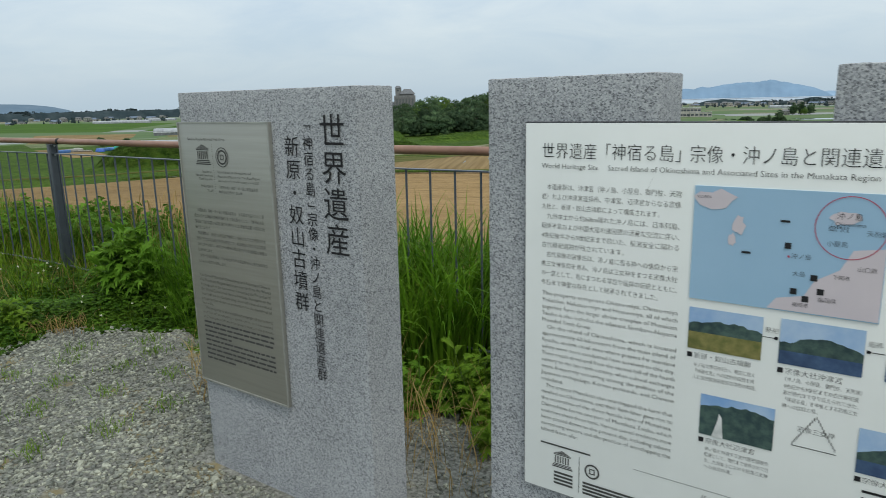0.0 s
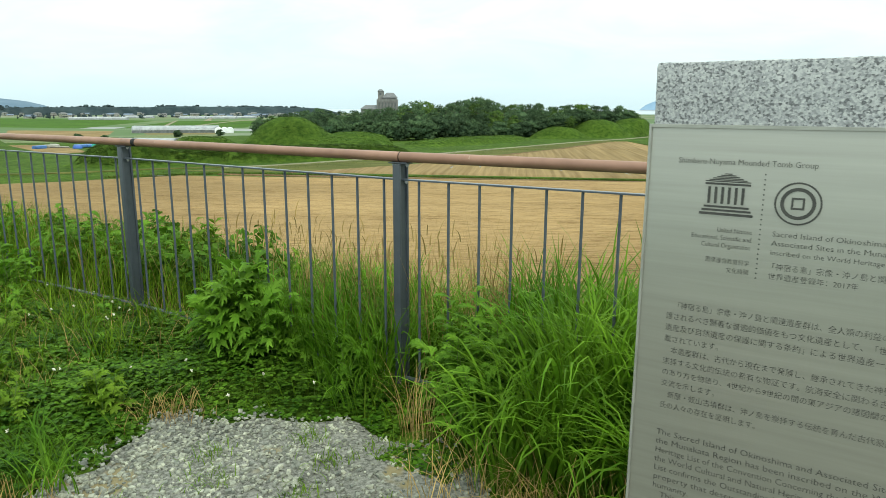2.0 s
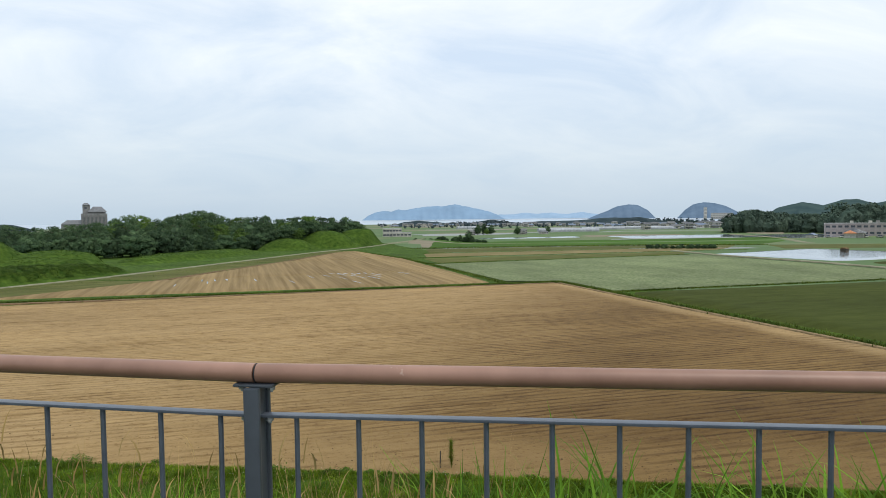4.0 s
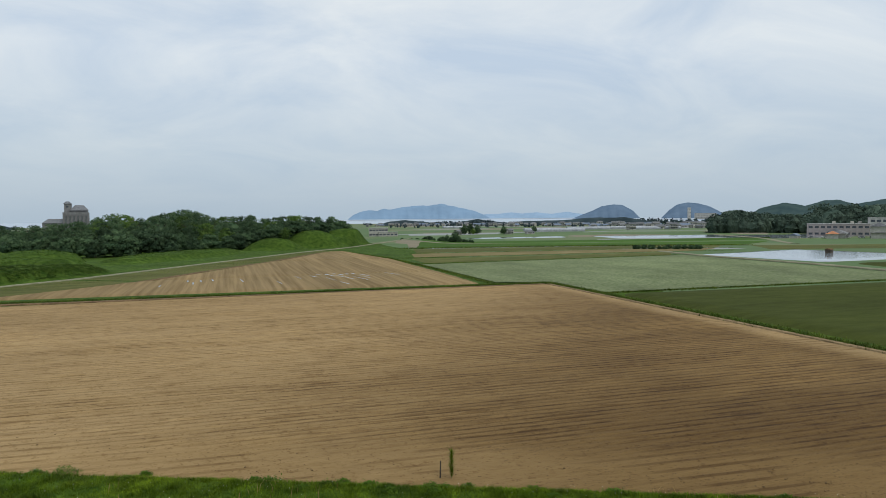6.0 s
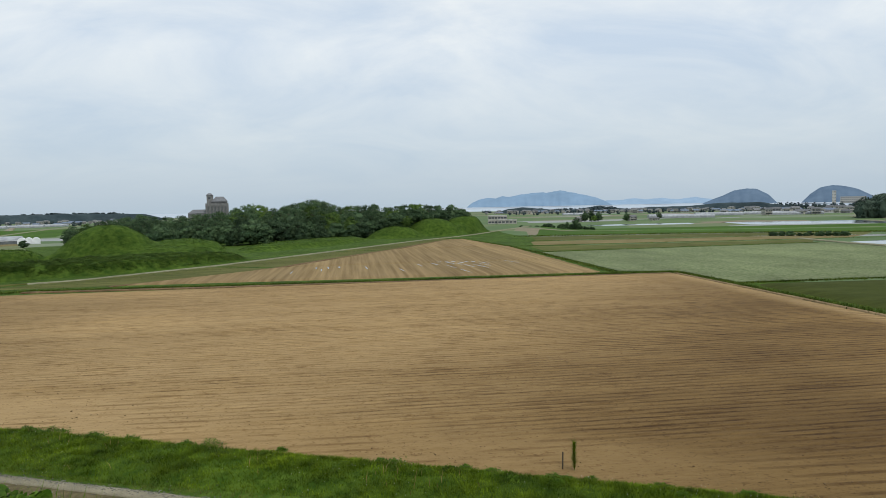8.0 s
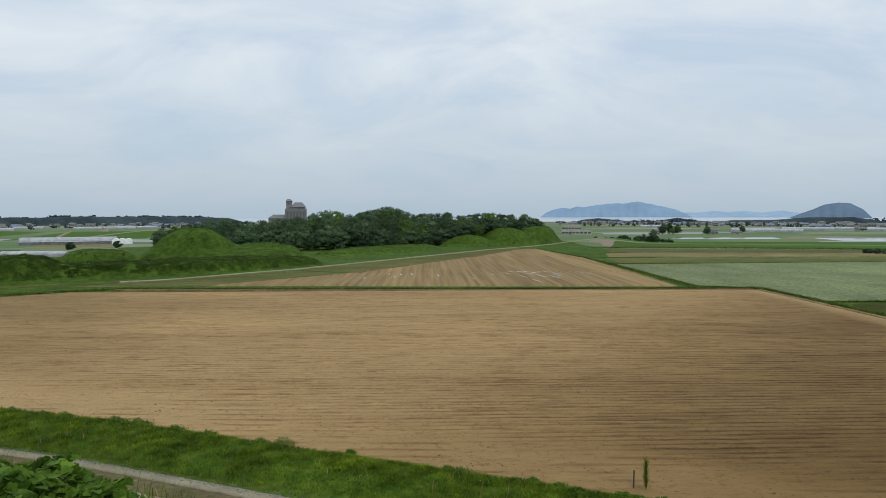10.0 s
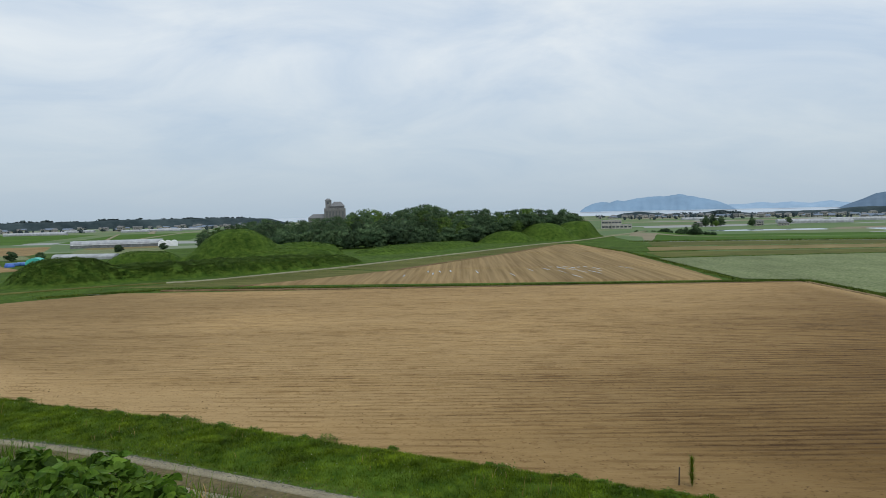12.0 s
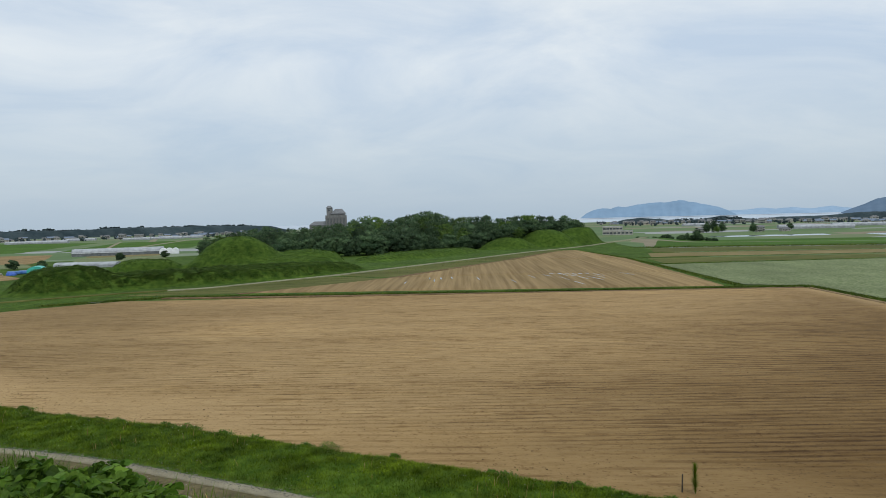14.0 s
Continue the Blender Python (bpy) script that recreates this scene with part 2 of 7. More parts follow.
MAP_SEA = material("map_sea", (0.30, 0.47, 0.62), (0.33, 0.50, 0.65), 5, 0.35, big=0.04)
MAP_LAND = material("map_land", (0.56, 0.50, 0.53), (0.62, 0.55, 0.57), 8, 0.35, big=0.04)
MAP_RED = material("map_red", (0.42, 0.05, 0.10), (0.48, 0.07, 0.12), 30, 0.4, big=0)
PRINT_SKY = material("print_sky", (0.20, 0.36, 0.62), (0.42, 0.55, 0.70), 9, 0.35, big=0.1)
PRINT_HILL = material("print_hill", (0.02, 0.045, 0.05), (0.07, 0.12, 0.10), 60, 0.35, big=0.2, big_scale=12)
PRINT_FIELD = material("print_field", (0.13, 0.14, 0.04), (0.26, 0.23, 0.08), 50, 0.35, big=0.2, big_scale=9)
PRINT_SEA = material("print_sea", (0.03, 0.06, 0.13), (0.06, 0.11, 0.20), 40, 0.35, big=0.2, big_scale=9)
PRINT_PALE = material("print_pale", (0.5, 0.52, 0.5), (0.7, 0.7, 0.68), 40, 0.35, big=0.1)
RAIL_BROWN = material("rail_brown", (0.245, 0.128, 0.085), (0.315, 0.172, 0.118), 6, 0.45, bump=0.06, bump_scale=120, stretch=(1, 1, 1), big=0.15, big_scale=1.5, spots=(16, 0.71, (0.6, 0.5, 0.42)))
FENCE_GREY = material("fence_paint", (0.040, 0.049, 0.060), (0.055, 0.066, 0.079), 9, 0.36, bump=0.05, bump_scale=150, big=0.15, big_scale=3)
FENCE_BAR = material("fence_bar_paint", (0.058, 0.072, 0.092), (0.082, 0.098, 0.120), 20, 0.32, bump=0.05, bump_scale=150, big=0.15, big_scale=3)
BOLT = material("galvanised", (0.30, 0.31, 0.32), (0.42, 0.43, 0.44), 60, 0.4, 0.7, big=0.1)
DARK_GAP = material("rubber", (0.012, 0.012, 0.013), (0.02, 0.02, 0.021), 60, 0.7, big=0)
EARTH = material("grassy_ground", (0.026, 0.060, 0.005), (0.072, 0.118, 0.014), 1.6, 0.95, bump=0.8, bump_scale=7, big=0.35, big_scale=0.12)
GRAVEL_BED = material("gravel_bed", (0.080, 0.080, 0.068), (0.27, 0.268, 0.236), 75, 0.9, bump=0.9, bump_scale=85, big=0.3, big_scale=1.5, spots=(3.0, 0.56, (0.20, 0.168, 0.095)))
STONE_CHIP = material("crushed_stone", (0.150, 0.160, 0.140), (0.350, 0.364, 0.318), 45, 0.85, bump=0.3, bump_scale=120, big=0.25, big_scale=1.2, island=0.45)
SOIL = tilled_soil()
SOIL_WET = material("wet_stubble", (0.168, 0.113, 0.050), (0.272, 0.192, 0.092), 0.5, 0.9, bump=0.7, bump_scale=3, stretch=(3.0, 0.06, 1), big=0.3, big_scale=0.05)
PUDDLE = material("puddle_water", (0.20, 0.19, 0.165), (0.3, 0.29, 0.26), 2, 0.12, big=0.1)
SOIL_EDGE = material("field_edge_soil", (0.10, 0.065, 0.033), (0.19, 0.125, 0.065), 2, 0.95, bump=0.6, bump_scale=5)
SAND_EDGE = material("sandy_edge", (0.17, 0.118, 0.062), (0.30, 0.215, 0.118), 2, 0.95, bump=0.6, bump_scale=5)
TAN_GRASS = material("dry_stubble", (0.125, 0.104, 0.042), (0.200, 0.158, 0.074), 0.5, 0.95, bump=0.5, bump_scale=3, stretch=(0.3, 1, 1), big=0.25, big_scale=0.06)
OLIVE = material("olive_grass", (0.066, 0.080, 0.020), (0.122, 0.118, 0.038), 0.6, 0.95, bump=0.5, bump_scale=3, stretch=(0.3, 1, 1), big=0.25, big_scale=0.06)
CROP_GREEN = material("green_crop", (0.036, 0.085, 0.010), (0.062, 0.122, 0.016), 0.5, 0.95, bump=0.4, bump_scale=3, stretch=(0.3, 1, 1), big=0.25, big_scale=0.05)
RICE_DARK = material("rice_plants", (0.034, 0.044, 0.006), (0.052, 0.063, 0.011), 0.9, 0.95, bump=0.5, bump_scale=4, stretch=(0.25, 1, 1), big=0.2, big_scale=0.06)
RICE_PALE = material("flooded_rice", (0.090, 0.118, 0.044), (0.190, 0.216, 0.114), 2.6, 0.9, bump=0.5, bump_scale=4, stretch=(1.2, 0.6, 1), big=0.32, big_scale=0.07)
MOUND = material("mound_grass", (0.028, 0.062, 0.008), (0.066, 0.110, 0.016), 0.9, 0.95, bump=1.0, bump_scale=1.1, big=0.3, big_scale=0.10, low=0.36, high=0.62)
LANE = material("lane_gravel", (0.170, 0.150, 0.100), (0.275, 0.246, 0.172), 22, 0.95, bump=0.7, bump_scale=70, big=0.25, big_scale=0.5)
LANE_STONES = material("lane_stones", (0.085, 0.088, 0.088), (0.20, 0.202, 0.198), 14, 0.95, big=0.2, big_scale=0.8, island=0.6)
LANE_MID = material("lane_dry_grass", (0.088, 0.073, 0.036), (0.145, 0.118, 0.062), 4, 0.95, bump=0.7, bump_scale=20, big=0.3, big_scale=0.5)
PATH_PALE = material("path_surface", (0.170, 0.165, 0.100), (0.245, 0.238, 0.160), 1, 0.95, bump=0.2, bump_scale=10, big=0.2, big_scale=0.1)
WATER = material("water", (0.22, 0.25, 0.27), (0.27, 0.30, 0.32), 0.3, 0.07, bump=0.05, bump_scale=2, big=0.1, big_scale=0.05)
SEA = material("sea_water", (0.30, 0.36, 0.42), (0.36, 0.42, 0.48), 0.002, 0.35, big=0.08, big_scale=0.001)
BLADE = material("grass_blade", (0.066, 0.172, 0.011), (0.165, 0.312, 0.028), 2.2, 0.62, big=0.2, big_scale=0.9, island=0.4, leaf=0.42)
MOUND_TUFT = material("mound_tufts", (0.030, 0.068, 0.009), (0.076, 0.128, 0.019), 0.9, 0.9, big=0.45, big_scale=0.16, island=0.28, leaf=0.4)
VERGE = material("verge_bank_grass", (0.056, 0.110, 0.005), (0.172, 0.256, 0.015), 0.6, 0.7, big=0.6, big_scale=0.8, island=0.5, leaf=0.35)
OLIVE_BLADE = material("lane_grass", (0.085, 0.105, 0.022), (0.20, 0.19, 0.06), 0.6, 0.8, big=0.4, big_scale=0.4, island=0.4, leaf=0.3)
BANK = material("bank_grass", (0.050, 0.092, 0.012), (0.122, 0.166, 0.030), 0.5, 0.8, big=0.4, big_scale=0.15, island=0.4, leaf=0.3)
BLADE_DARK = material("verge_grass", (0.047, 0.116, 0.005), (0.134, 0.228, 0.017), 0.4, 0.7, big=0.4, big_scale=0.25, island=0.45, leaf=0.35)
BLADE_DRY = material("dry_grass", (0.30, 0.20, 0.075), (0.46, 0.33, 0.14), 3, 0.7, big=0.2, island=0.3, leaf=0.25)
CLOVER = material("clover_leaf", (0.036, 0.106, 0.008), (0.094, 0.190, 0.018), 6, 0.62, big=0.3, big_scale=1.5, island=0.5, leaf=0.28)
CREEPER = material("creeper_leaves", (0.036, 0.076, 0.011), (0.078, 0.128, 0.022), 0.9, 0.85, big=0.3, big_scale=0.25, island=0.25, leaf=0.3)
CLOVER_BLOOM = material("clover_bloom", (0.55, 0.52, 0.42), (0.7, 0.68, 0.58), 60, 0.8, big=0.1)
WEED_YELLOW = material("young_weed_leaf", (0.105, 0.21, 0.014), (0.19, 0.31, 0.034), 5, 0.62, big=0.2, big_scale=3, island=0.3, leaf=0.42)
WEED_LEAF = material("weed_leaf", (0.094, 0.226, 0.017), (0.178, 0.340, 0.038), 5, 0.62, big=0.2, big_scale=3, island=0.3, leaf=0.42)
VINE_LEAF = material("vine_leaf", (0.034, 0.092, 0.010), (0.115, 0.205, 0.024), 8, 0.62, big=0.3, big_scale=1.2, island=0.55, leaf=0.35)
# the vine leaf again, brightened as if lit, for the clumps behind the fence
VINE_NEAR = material("lit_vine_leaf", (0.048, 0.128, 0.012), (0.120, 0.235, 0.028), 8, 0.62, big=0.3, big_scale=1.2, island=0.5, leaf=0.35)
STEM = material("green_stem", (0.09, 0.15, 0.03), (0.14, 0.2, 0.05), 10, 0.6)
BARK = material("bark", (0.06, 0.05, 0.038), (0.12, 0.10, 0.08), 6, 0.9, bump=0.6, bump_scale=20)
CROWN = material("tree_leaves", (0.042, 0.087, 0.047), (0.096, 0.152, 0.075), 0.5, 0.8, big=0.3, big_scale=0.2, vary=0.4, island=0.10, leaf=0.25)
CROWN_LIGHT = material("young_leaves", (0.052, 0.108, 0.026), (0.110, 0.180, 0.045), 0.5, 0.8, big=0.3, big_scale=0.2, vary=0.4, island=0.2, leaf=0.25)
CONCRETE = material("weathered_concrete", (0.158, 0.158, 0.157), (0.245, 0.244, 0.240), 0.5, 0.9, bump=0.2, bump_scale=3, big=0.25, big_scale=0.15)
ROOF_GREY = material("grey_roof", (0.115, 0.12, 0.125), (0.17, 0.175, 0.18), 0.8, 0.6, big=0.15)
ROOF_BLUE = material("blue_roof", (0.11, 0.145, 0.20), (0.16, 0.20, 0.26), 0.8, 0.6, big=0.15)
ROOF_TILE = material("roof_tiles", (0.09, 0.095, 0.105), (0.17, 0.175, 0.185), 1, 0.6, bump=0.3, bump_scale=4, vary=0.35)
ROOF_ORANGE = material("orange_roof", (0.42, 0.17, 0.08), (0.5, 0.22, 0.11), 1, 0.7)
PLASTER = material("pale_plaster", (0.34, 0.33, 0.31), (0.46, 0.45, 0.42), 0.8, 0.85, big=0.12, vary=0.3)
SCHOOL_WALL = material("school_wall", (0.38, 0.37, 0.355), (0.46, 0.45, 0.43), 0.4, 0.85, big=0.12)
SCHOOL_PINK = material("school_brick", (0.29, 0.255, 0.24), (0.35, 0.31, 0.295), 0.6, 0.85, big=0.12)
GLASS = material("window_glass", (0.05, 0.06, 0.075), (0.09, 0.10, 0.115), 2, 0.12, big=0.2)
FILM = material("greenhouse_film", (0.27, 0.285, 0.30), (0.37, 0.39, 0.405), 0.6, 0.7, big=0.15, big_scale=0.3)
FILM_FRAME = material("greenhouse_frame", (0.26, 0.27, 0.28), (0.34, 0.35, 0.36), 2, 0.5)
TEAL = material("teal_cover", (0.035, 0.36, 0.30), (0.06, 0.46, 0.38), 1, 0.5, big=0.15)
BLUE_SHEET = material("blue_sheet", (0.04, 0.12, 0.34), (0.07, 0.18, 0.42), 1, 0.5)
CAR_PAINT = material("car_paint", (0.45, 0.46, 0.47), (0.55, 0.56, 0.57), 1, 0.3, vary=0.7, coat=0.4)


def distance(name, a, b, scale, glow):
    """Far land, a plain backdrop: the haze of sea air is put into its blue colour and a faint glow."""
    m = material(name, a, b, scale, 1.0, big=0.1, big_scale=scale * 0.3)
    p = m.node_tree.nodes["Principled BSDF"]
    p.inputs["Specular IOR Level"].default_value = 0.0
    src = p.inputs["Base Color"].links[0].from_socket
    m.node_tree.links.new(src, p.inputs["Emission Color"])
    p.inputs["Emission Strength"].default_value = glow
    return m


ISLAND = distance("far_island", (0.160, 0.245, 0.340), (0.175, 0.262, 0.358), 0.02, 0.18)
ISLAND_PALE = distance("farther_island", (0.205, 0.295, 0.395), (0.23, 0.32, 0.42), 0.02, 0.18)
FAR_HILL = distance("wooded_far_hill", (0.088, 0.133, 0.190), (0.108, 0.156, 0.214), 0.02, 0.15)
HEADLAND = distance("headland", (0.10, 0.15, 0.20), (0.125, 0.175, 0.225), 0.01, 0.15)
# far trees: haze is mixed into their colour as a blue-grey tone
FAR_WOOD = material("far_wood", (0.034, 0.052, 0.058), (0.056, 0.078, 0.080), 0.06, 0.95, big=0.25, big_scale=0.01, island=0.08)


# ---- the lie of the land ----
def smooth(a, b, v):
    t = np.clip((v - a) / (b - a), 0.0, 1.0)
    return t * t * (3 - 2 * t)


MOUNDS = [  # x, y, top above the field, radius along x, radius along y, turn in degrees, share of the radius that slopes
    (-72.0, 119.5, 4.3, 10.5, 9.0, 30, 0.95),
    (-45.0, 138.5, 2.7, 30, 8.5, 32, 0.4),
    (-60.0, 128.0, 2.7, 15, 6.5, 38, 0.5),
    (-46.0, 152.5, 4.1, 20, 11.0, 14, 0.5),
    (-70.0, 146.0, 4.1, 10.5, 8, 8, 0.95),
    (-51.6, 152.0, 8.5, 13.2, 11.5, 0, 1.0),
    (-38.0, 158.5, 4.9, 11, 8.5, 15, 0.7),
    (-13.0, 207.0, 1.9, 34, 8, 56, 0.7),
    (15.5, 247.5, 4.2, 12, 9, 0, 1.0),
    (30.3, 260.0, 6.7, 14, 11, 0, 1.0),
    (45.4, 274.0, 6.9, 18, 11, 20, 1.0),
    (36.0, 265.0, 4.0, 22, 7, 30, 0.6),
]


PATH_LINE = [(-92, 92), (-72, 101.5), (-62, 110), (-52, 115.5), (-46, 118), (-40, 125.5), (-31.6, 135.9), (-26.8, 141.5), (-22.1, 149.5), (-16.6, 158.5), (-10.6, 168), (4, 191.5), (13, 206.5), (23.4, 223), (37, 240), (48, 258), (61, 284), (70, 300), (90, 340)]


def off_path(x, y):
    """Distance from the narrow path past the mounds."""
    d = np.full(np.shape(x), 1e9)
    for (a, b), (c, e) in zip(PATH_LINE, PATH_LINE[1:]):
        u, v = c - a, e - b
        t = np.clip(((x - a) * u + (y - b) * v) / (u * u + v * v), 0, 1)
        d = np.minimum(d, np.hypot(x - a - t * u, y - b - t * v))
    return d


def ground_z(x, y):
    """The height of the ground: the terrace, the bank below it, the lane, the plain and the burial mounds."""
    x, y = np.asarray(x, float), np.asarray(y, float)
    n, m, k = 0.463 * x + 0.886 * y, 0.321 * x + 0.947 * y, 0.401 * x + 0.916 * y + 0.8 * smooth(15, 26, -x)
    top, low = np.maximum(n - 0.7, 0), np.maximum(19.2 - m, 0)
    s = np.where(n < 0.7, 0.0, top / np.maximum(top + low, 1e-6))
    s = 0.6 * s + 0.4 * smooth(0, 1, s)
    z = -9.3 * s
    z = z + 0.18 * smooth(23.3, 24.6, m) * (1 - smooth(25.2, 26.4, k)) - 0.32 * smooth(25.4, 26.6, k) * (n > 5)
    r = np.hypot(x, y)
    off = off_path(x, y)
    z = z - 3.4 * smooth(215, 400, r) * (n > 5) * (1 - 0.95 * np.exp(-(off / 16) ** 2))
    up = np.zeros_like(z)
    for a, b, h, ra, rb, turn, edge in MOUNDS:
        c, d = math.cos(math.radians(turn)), math.sin(math.radians(turn))
        u, v = ((x - a) * c + (y - b) * d) / ra, ((y - b) * c - (x - a) * d) / rb
        q = np.clip(1 - (u * u + v * v), 0, 1)
        rise = 0.55 * smooth(0, 1, q) + 0.45 * q**1.5 if edge >= 1 else 0.6 * smooth(0, 0.9 * edge, q) + 0.4 * q
        up = np.maximum(up, h * rise)
    up = up * smooth(1.2, 6.0, off)
    wave = np.sin(x * 0.9 + 1.3 * np.sin(y * 0.53)) * np.sin(y * 0.81 + np.sin(x * 0.47))
    z = z + up + 0.12 * wave * smooth(0.2, 2, up)
    z = z - 5.5 * smooth(520, 1700, r) - 8 * smooth(2000, 2300, r)
    return z


def farmland():
    m = bpy.data.materials.new("farmland")
    m.use_nodes = True
    nodes, links = m.node_tree.nodes, m.node_tree.links
    p = nodes["Principled BSDF"]
    p.inputs["Roughness"].default_value = 0.9
    tc, mp = nodes.new("ShaderNodeTexCoord"), nodes.new("ShaderNodeMapping")
    mp.inputs["Scale"].default_value = (1 / 95, 1 / 48, 0)
    mp.inputs["Rotation"].default_value = (0, 0, radians(7))
    links.new(tc.outputs["Object"], mp.inputs[0])
    cells = nodes.new("ShaderNodeTexVoronoi")
    cells.distance = "CHEBYCHEV"
    cells.inputs["Scale"].default_value, cells.inputs["Randomness"].default_value = 1.0, 0.75
    links.new(mp.outputs[0], cells.inputs["Vector"])
    r = nodes.new("ShaderNodeValToRGB")
    r.color_ramp.interpolation = "CONSTANT"
    stops = [(0.0, (0.052, 0.105, 0.018)), (0.25, (0.070, 0.122, 0.026)), (0.45, (0.092, 0.125, 0.036)), (0.6, (0.056, 0.11, 0.020)), (0.75, (0.17, 0.14, 0.08)), (0.86, (0.13, 0.165, 0.09)), (0.94, (0.24, 0.25, 0.24))]
    e = r.color_ramp.elements
    e[0].color, e[1].position, e[1].color = (*stops[0][1], 1), stops[1][0], (*stops[1][1], 1)
    for x, c in stops[2:]:
        e.new(x).color = (*c, 1)
    sep = nodes.new("ShaderNodeSeparateColor")
    links.new(cells.outputs["Color"], sep.inputs[0])
    links.new(sep.outputs[0], r.inputs[0])
    grain = nodes.new("ShaderNodeTexNoise")
    grain.inputs["Scale"].default_value, grain.inputs["Detail"].default_value = 0.08, 6
    links.new(tc.outputs["Object"], grain.inputs["Vector"])
    g = nodes.new("ShaderNodeValToRGB")
    g.color_ramp.elements[0].color, g.color_ramp.elements[1].color = (0.7, 0.7, 0.7, 1), (1.2, 1.2, 1.2, 1)
    links.new(grain.outputs["Fac"], g.inputs[0])
    x = nodes.new("ShaderNodeMix")
    x.data_type, x.blend_type = "RGBA", "MULTIPLY"
    x.inputs["Factor"].default_value = 1.0
    links.new(r.outputs[0], x.inputs["A"])
    links.new(g.outputs[0], x.inputs["B"])
    links.new(x.outputs["Result"], p.inputs["Base Color"])
    return m


FARMLAND = farmland()


# ---- building blocks ----
def link_mesh(name, me, mat, parent=None, label=""):
    me.materials.append(mat)
    ob = new(name, me)
    ob.parent = parent
    return tagged(ob, label)


def part(name, bm, mat, parent=None, label="", flat=False):
    me = bpy.data.meshes.new(name)
    bm.normal_update()
    bm.to_mesh(me)
    bm.free()
    if not flat:
        me.shade_smooth()
        me.set_sharp_from_angle(angle=radians(40))
    return link_mesh(name, me, mat, parent, label)


def raw(name, verts, faces, mat, parent=None, label="", soft=False):
    me = bpy.data.meshes.new(name)
    me.from_pydata(np.asarray(verts).tolist(), [], faces if isinstance(faces, list) else faces.tolist())
    if soft:
        me.shade_smooth()
    return link_mesh(name, me, mat, parent, label)


def thing(name, m, label, category, group="", kind=""):
    ob = new(name)
    ob.matrix_world = m
    ob.empty_display_size = 0.1
    return tagged(ob, label, category, group, kind)


def box(bm, x0, x1, y0, y1, z0, z1, bevel=0.0, segments=2):
    made = bmesh.ops.create_cube(bm, size=1.0, matrix=Matrix.LocRotScale(((x0 + x1) / 2, (y0 + y1) / 2, (z0 + z1) / 2), None, (x1 - x0, y1 - y0, z1 - z0)))
    if bevel:
        edges = list({e for v in made["verts"] for e in v.link_edges})
        bmesh.ops.bevel(bm, geom=edges, offset=bevel, segments=segments, affect="EDGES", profile=0.6)
    return bm


def tube(bm, a, b, ra, rb=None, sides=10, caps=True):
    a, b = Vector(a), Vector(b)
    m = Matrix.Translation((a + b) / 2) @ (b - a).to_track_quat("Z", "Y").to_matrix().to_4x4()
    bmesh.ops.create_cone(bm, cap_ends=caps, segments=sides, radius1=ra, radius2=ra if rb is None else rb, depth=(b - a).length, matrix=m)
    return bm


def boxed(*size, bevel=0.0, segments=2):
    return box(bmesh.new(), *size, bevel=bevel, segments=segments)


def draped(name, corners, nu, nv, mat, lift=0.05, level=None, kind="structure", label="", category="", skirt=0.4, wobble=0.0, seed=0):
    """A four-cornered sheet that follows the ground, or lies level, with its edge turned down."""
    rnd = np.random.RandomState(seed)
    u, v = np.meshgrid(np.linspace(0, 1, nu + 1), np.linspace(0, 1, nv + 1))
    c = np.array(corners, float)
    xy = ((1 - u) * (1 - v))[..., None] * c[0] + (u * (1 - v))[..., None] * c[1] + (u * v)[..., None] * c[2] + ((1 - u) * v)[..., None] * c[3]
    if wobble:
        edge = ((u == 0) | (u == 1) | (v == 0) | (v == 1))[..., None]
        xy = xy + edge * rnd.uniform(-wobble, wobble, xy.shape)
    z = ground_z(xy[..., 0], xy[..., 1]) + lift if level is None else np.full(u.shape, level)
    z = z - skirt * ((u == 0) | (u == 1) | (v == 0) | (v == 1))
    w = nu + 1
    faces = [(j * w + i, j * w + i + 1, (j + 1) * w + i + 1, (j + 1) * w + i) for j in range(nv) for i in range(nu)]
    ob = raw(name, np.dstack([xy, z]).reshape(-1, 3), faces, mat, soft=True)
    return tagged(ob, label, category, "", kind)


def ribbon(name, line, width, mat, lift=0.06, step=2.0, label="", category="", rough=0.12, seed=0):
    """A strip of that width along a line on the ground."""
    rnd = np.random.RandomState(seed)
    pts = [np.array(line[0], float)]
    for a, b in zip(line, line[1:]):
        a, b = np.array(a, float), np.array(b, float)
        n = max(1, int(np.hypot(*(b - a)) / step))
        pts += [a + (b - a) * i / n for i in range(1, n + 1)]
    pts = np.array(pts)
    for _ in range(6):
        pts[1:-1] = (pts[:-2] + 2 * pts[1:-1] + pts[2:]) / 4
    t = np.gradient(pts, axis=0)
    t /= np.hypot(t[:, 0], t[:, 1])[:, None]
    side = np.c_[-t[:, 1], t[:, 0]]
    rows = []
    for s, down in ((-0.5, 0.25), (-0.45, 0), (-0.15, 0), (0.15, 0), (0.45, 0), (0.5, 0.25)):
        w = width * s * (1 + (rough * rnd.uniform(-1, 1, len(pts)) if abs(s) > 0.4 else 0))
        p = pts + side * np.asarray(w).reshape(-1, 1)
        rows.append(np.c_[p, ground_z(p[:, 0], p[:, 1]) + lift - down])
    verts = np.stack(rows, 1).reshape(-1, 3)
    faces = [(i * 6 + j, (i + 1) * 6 + j, (i + 1) * 6 + j + 1, i * 6 + j + 1) for i in range(len(pts) - 1) for j in range(5)]
    return tagged(raw(name, verts, faces, mat, soft=True), label, category, "", "structure")


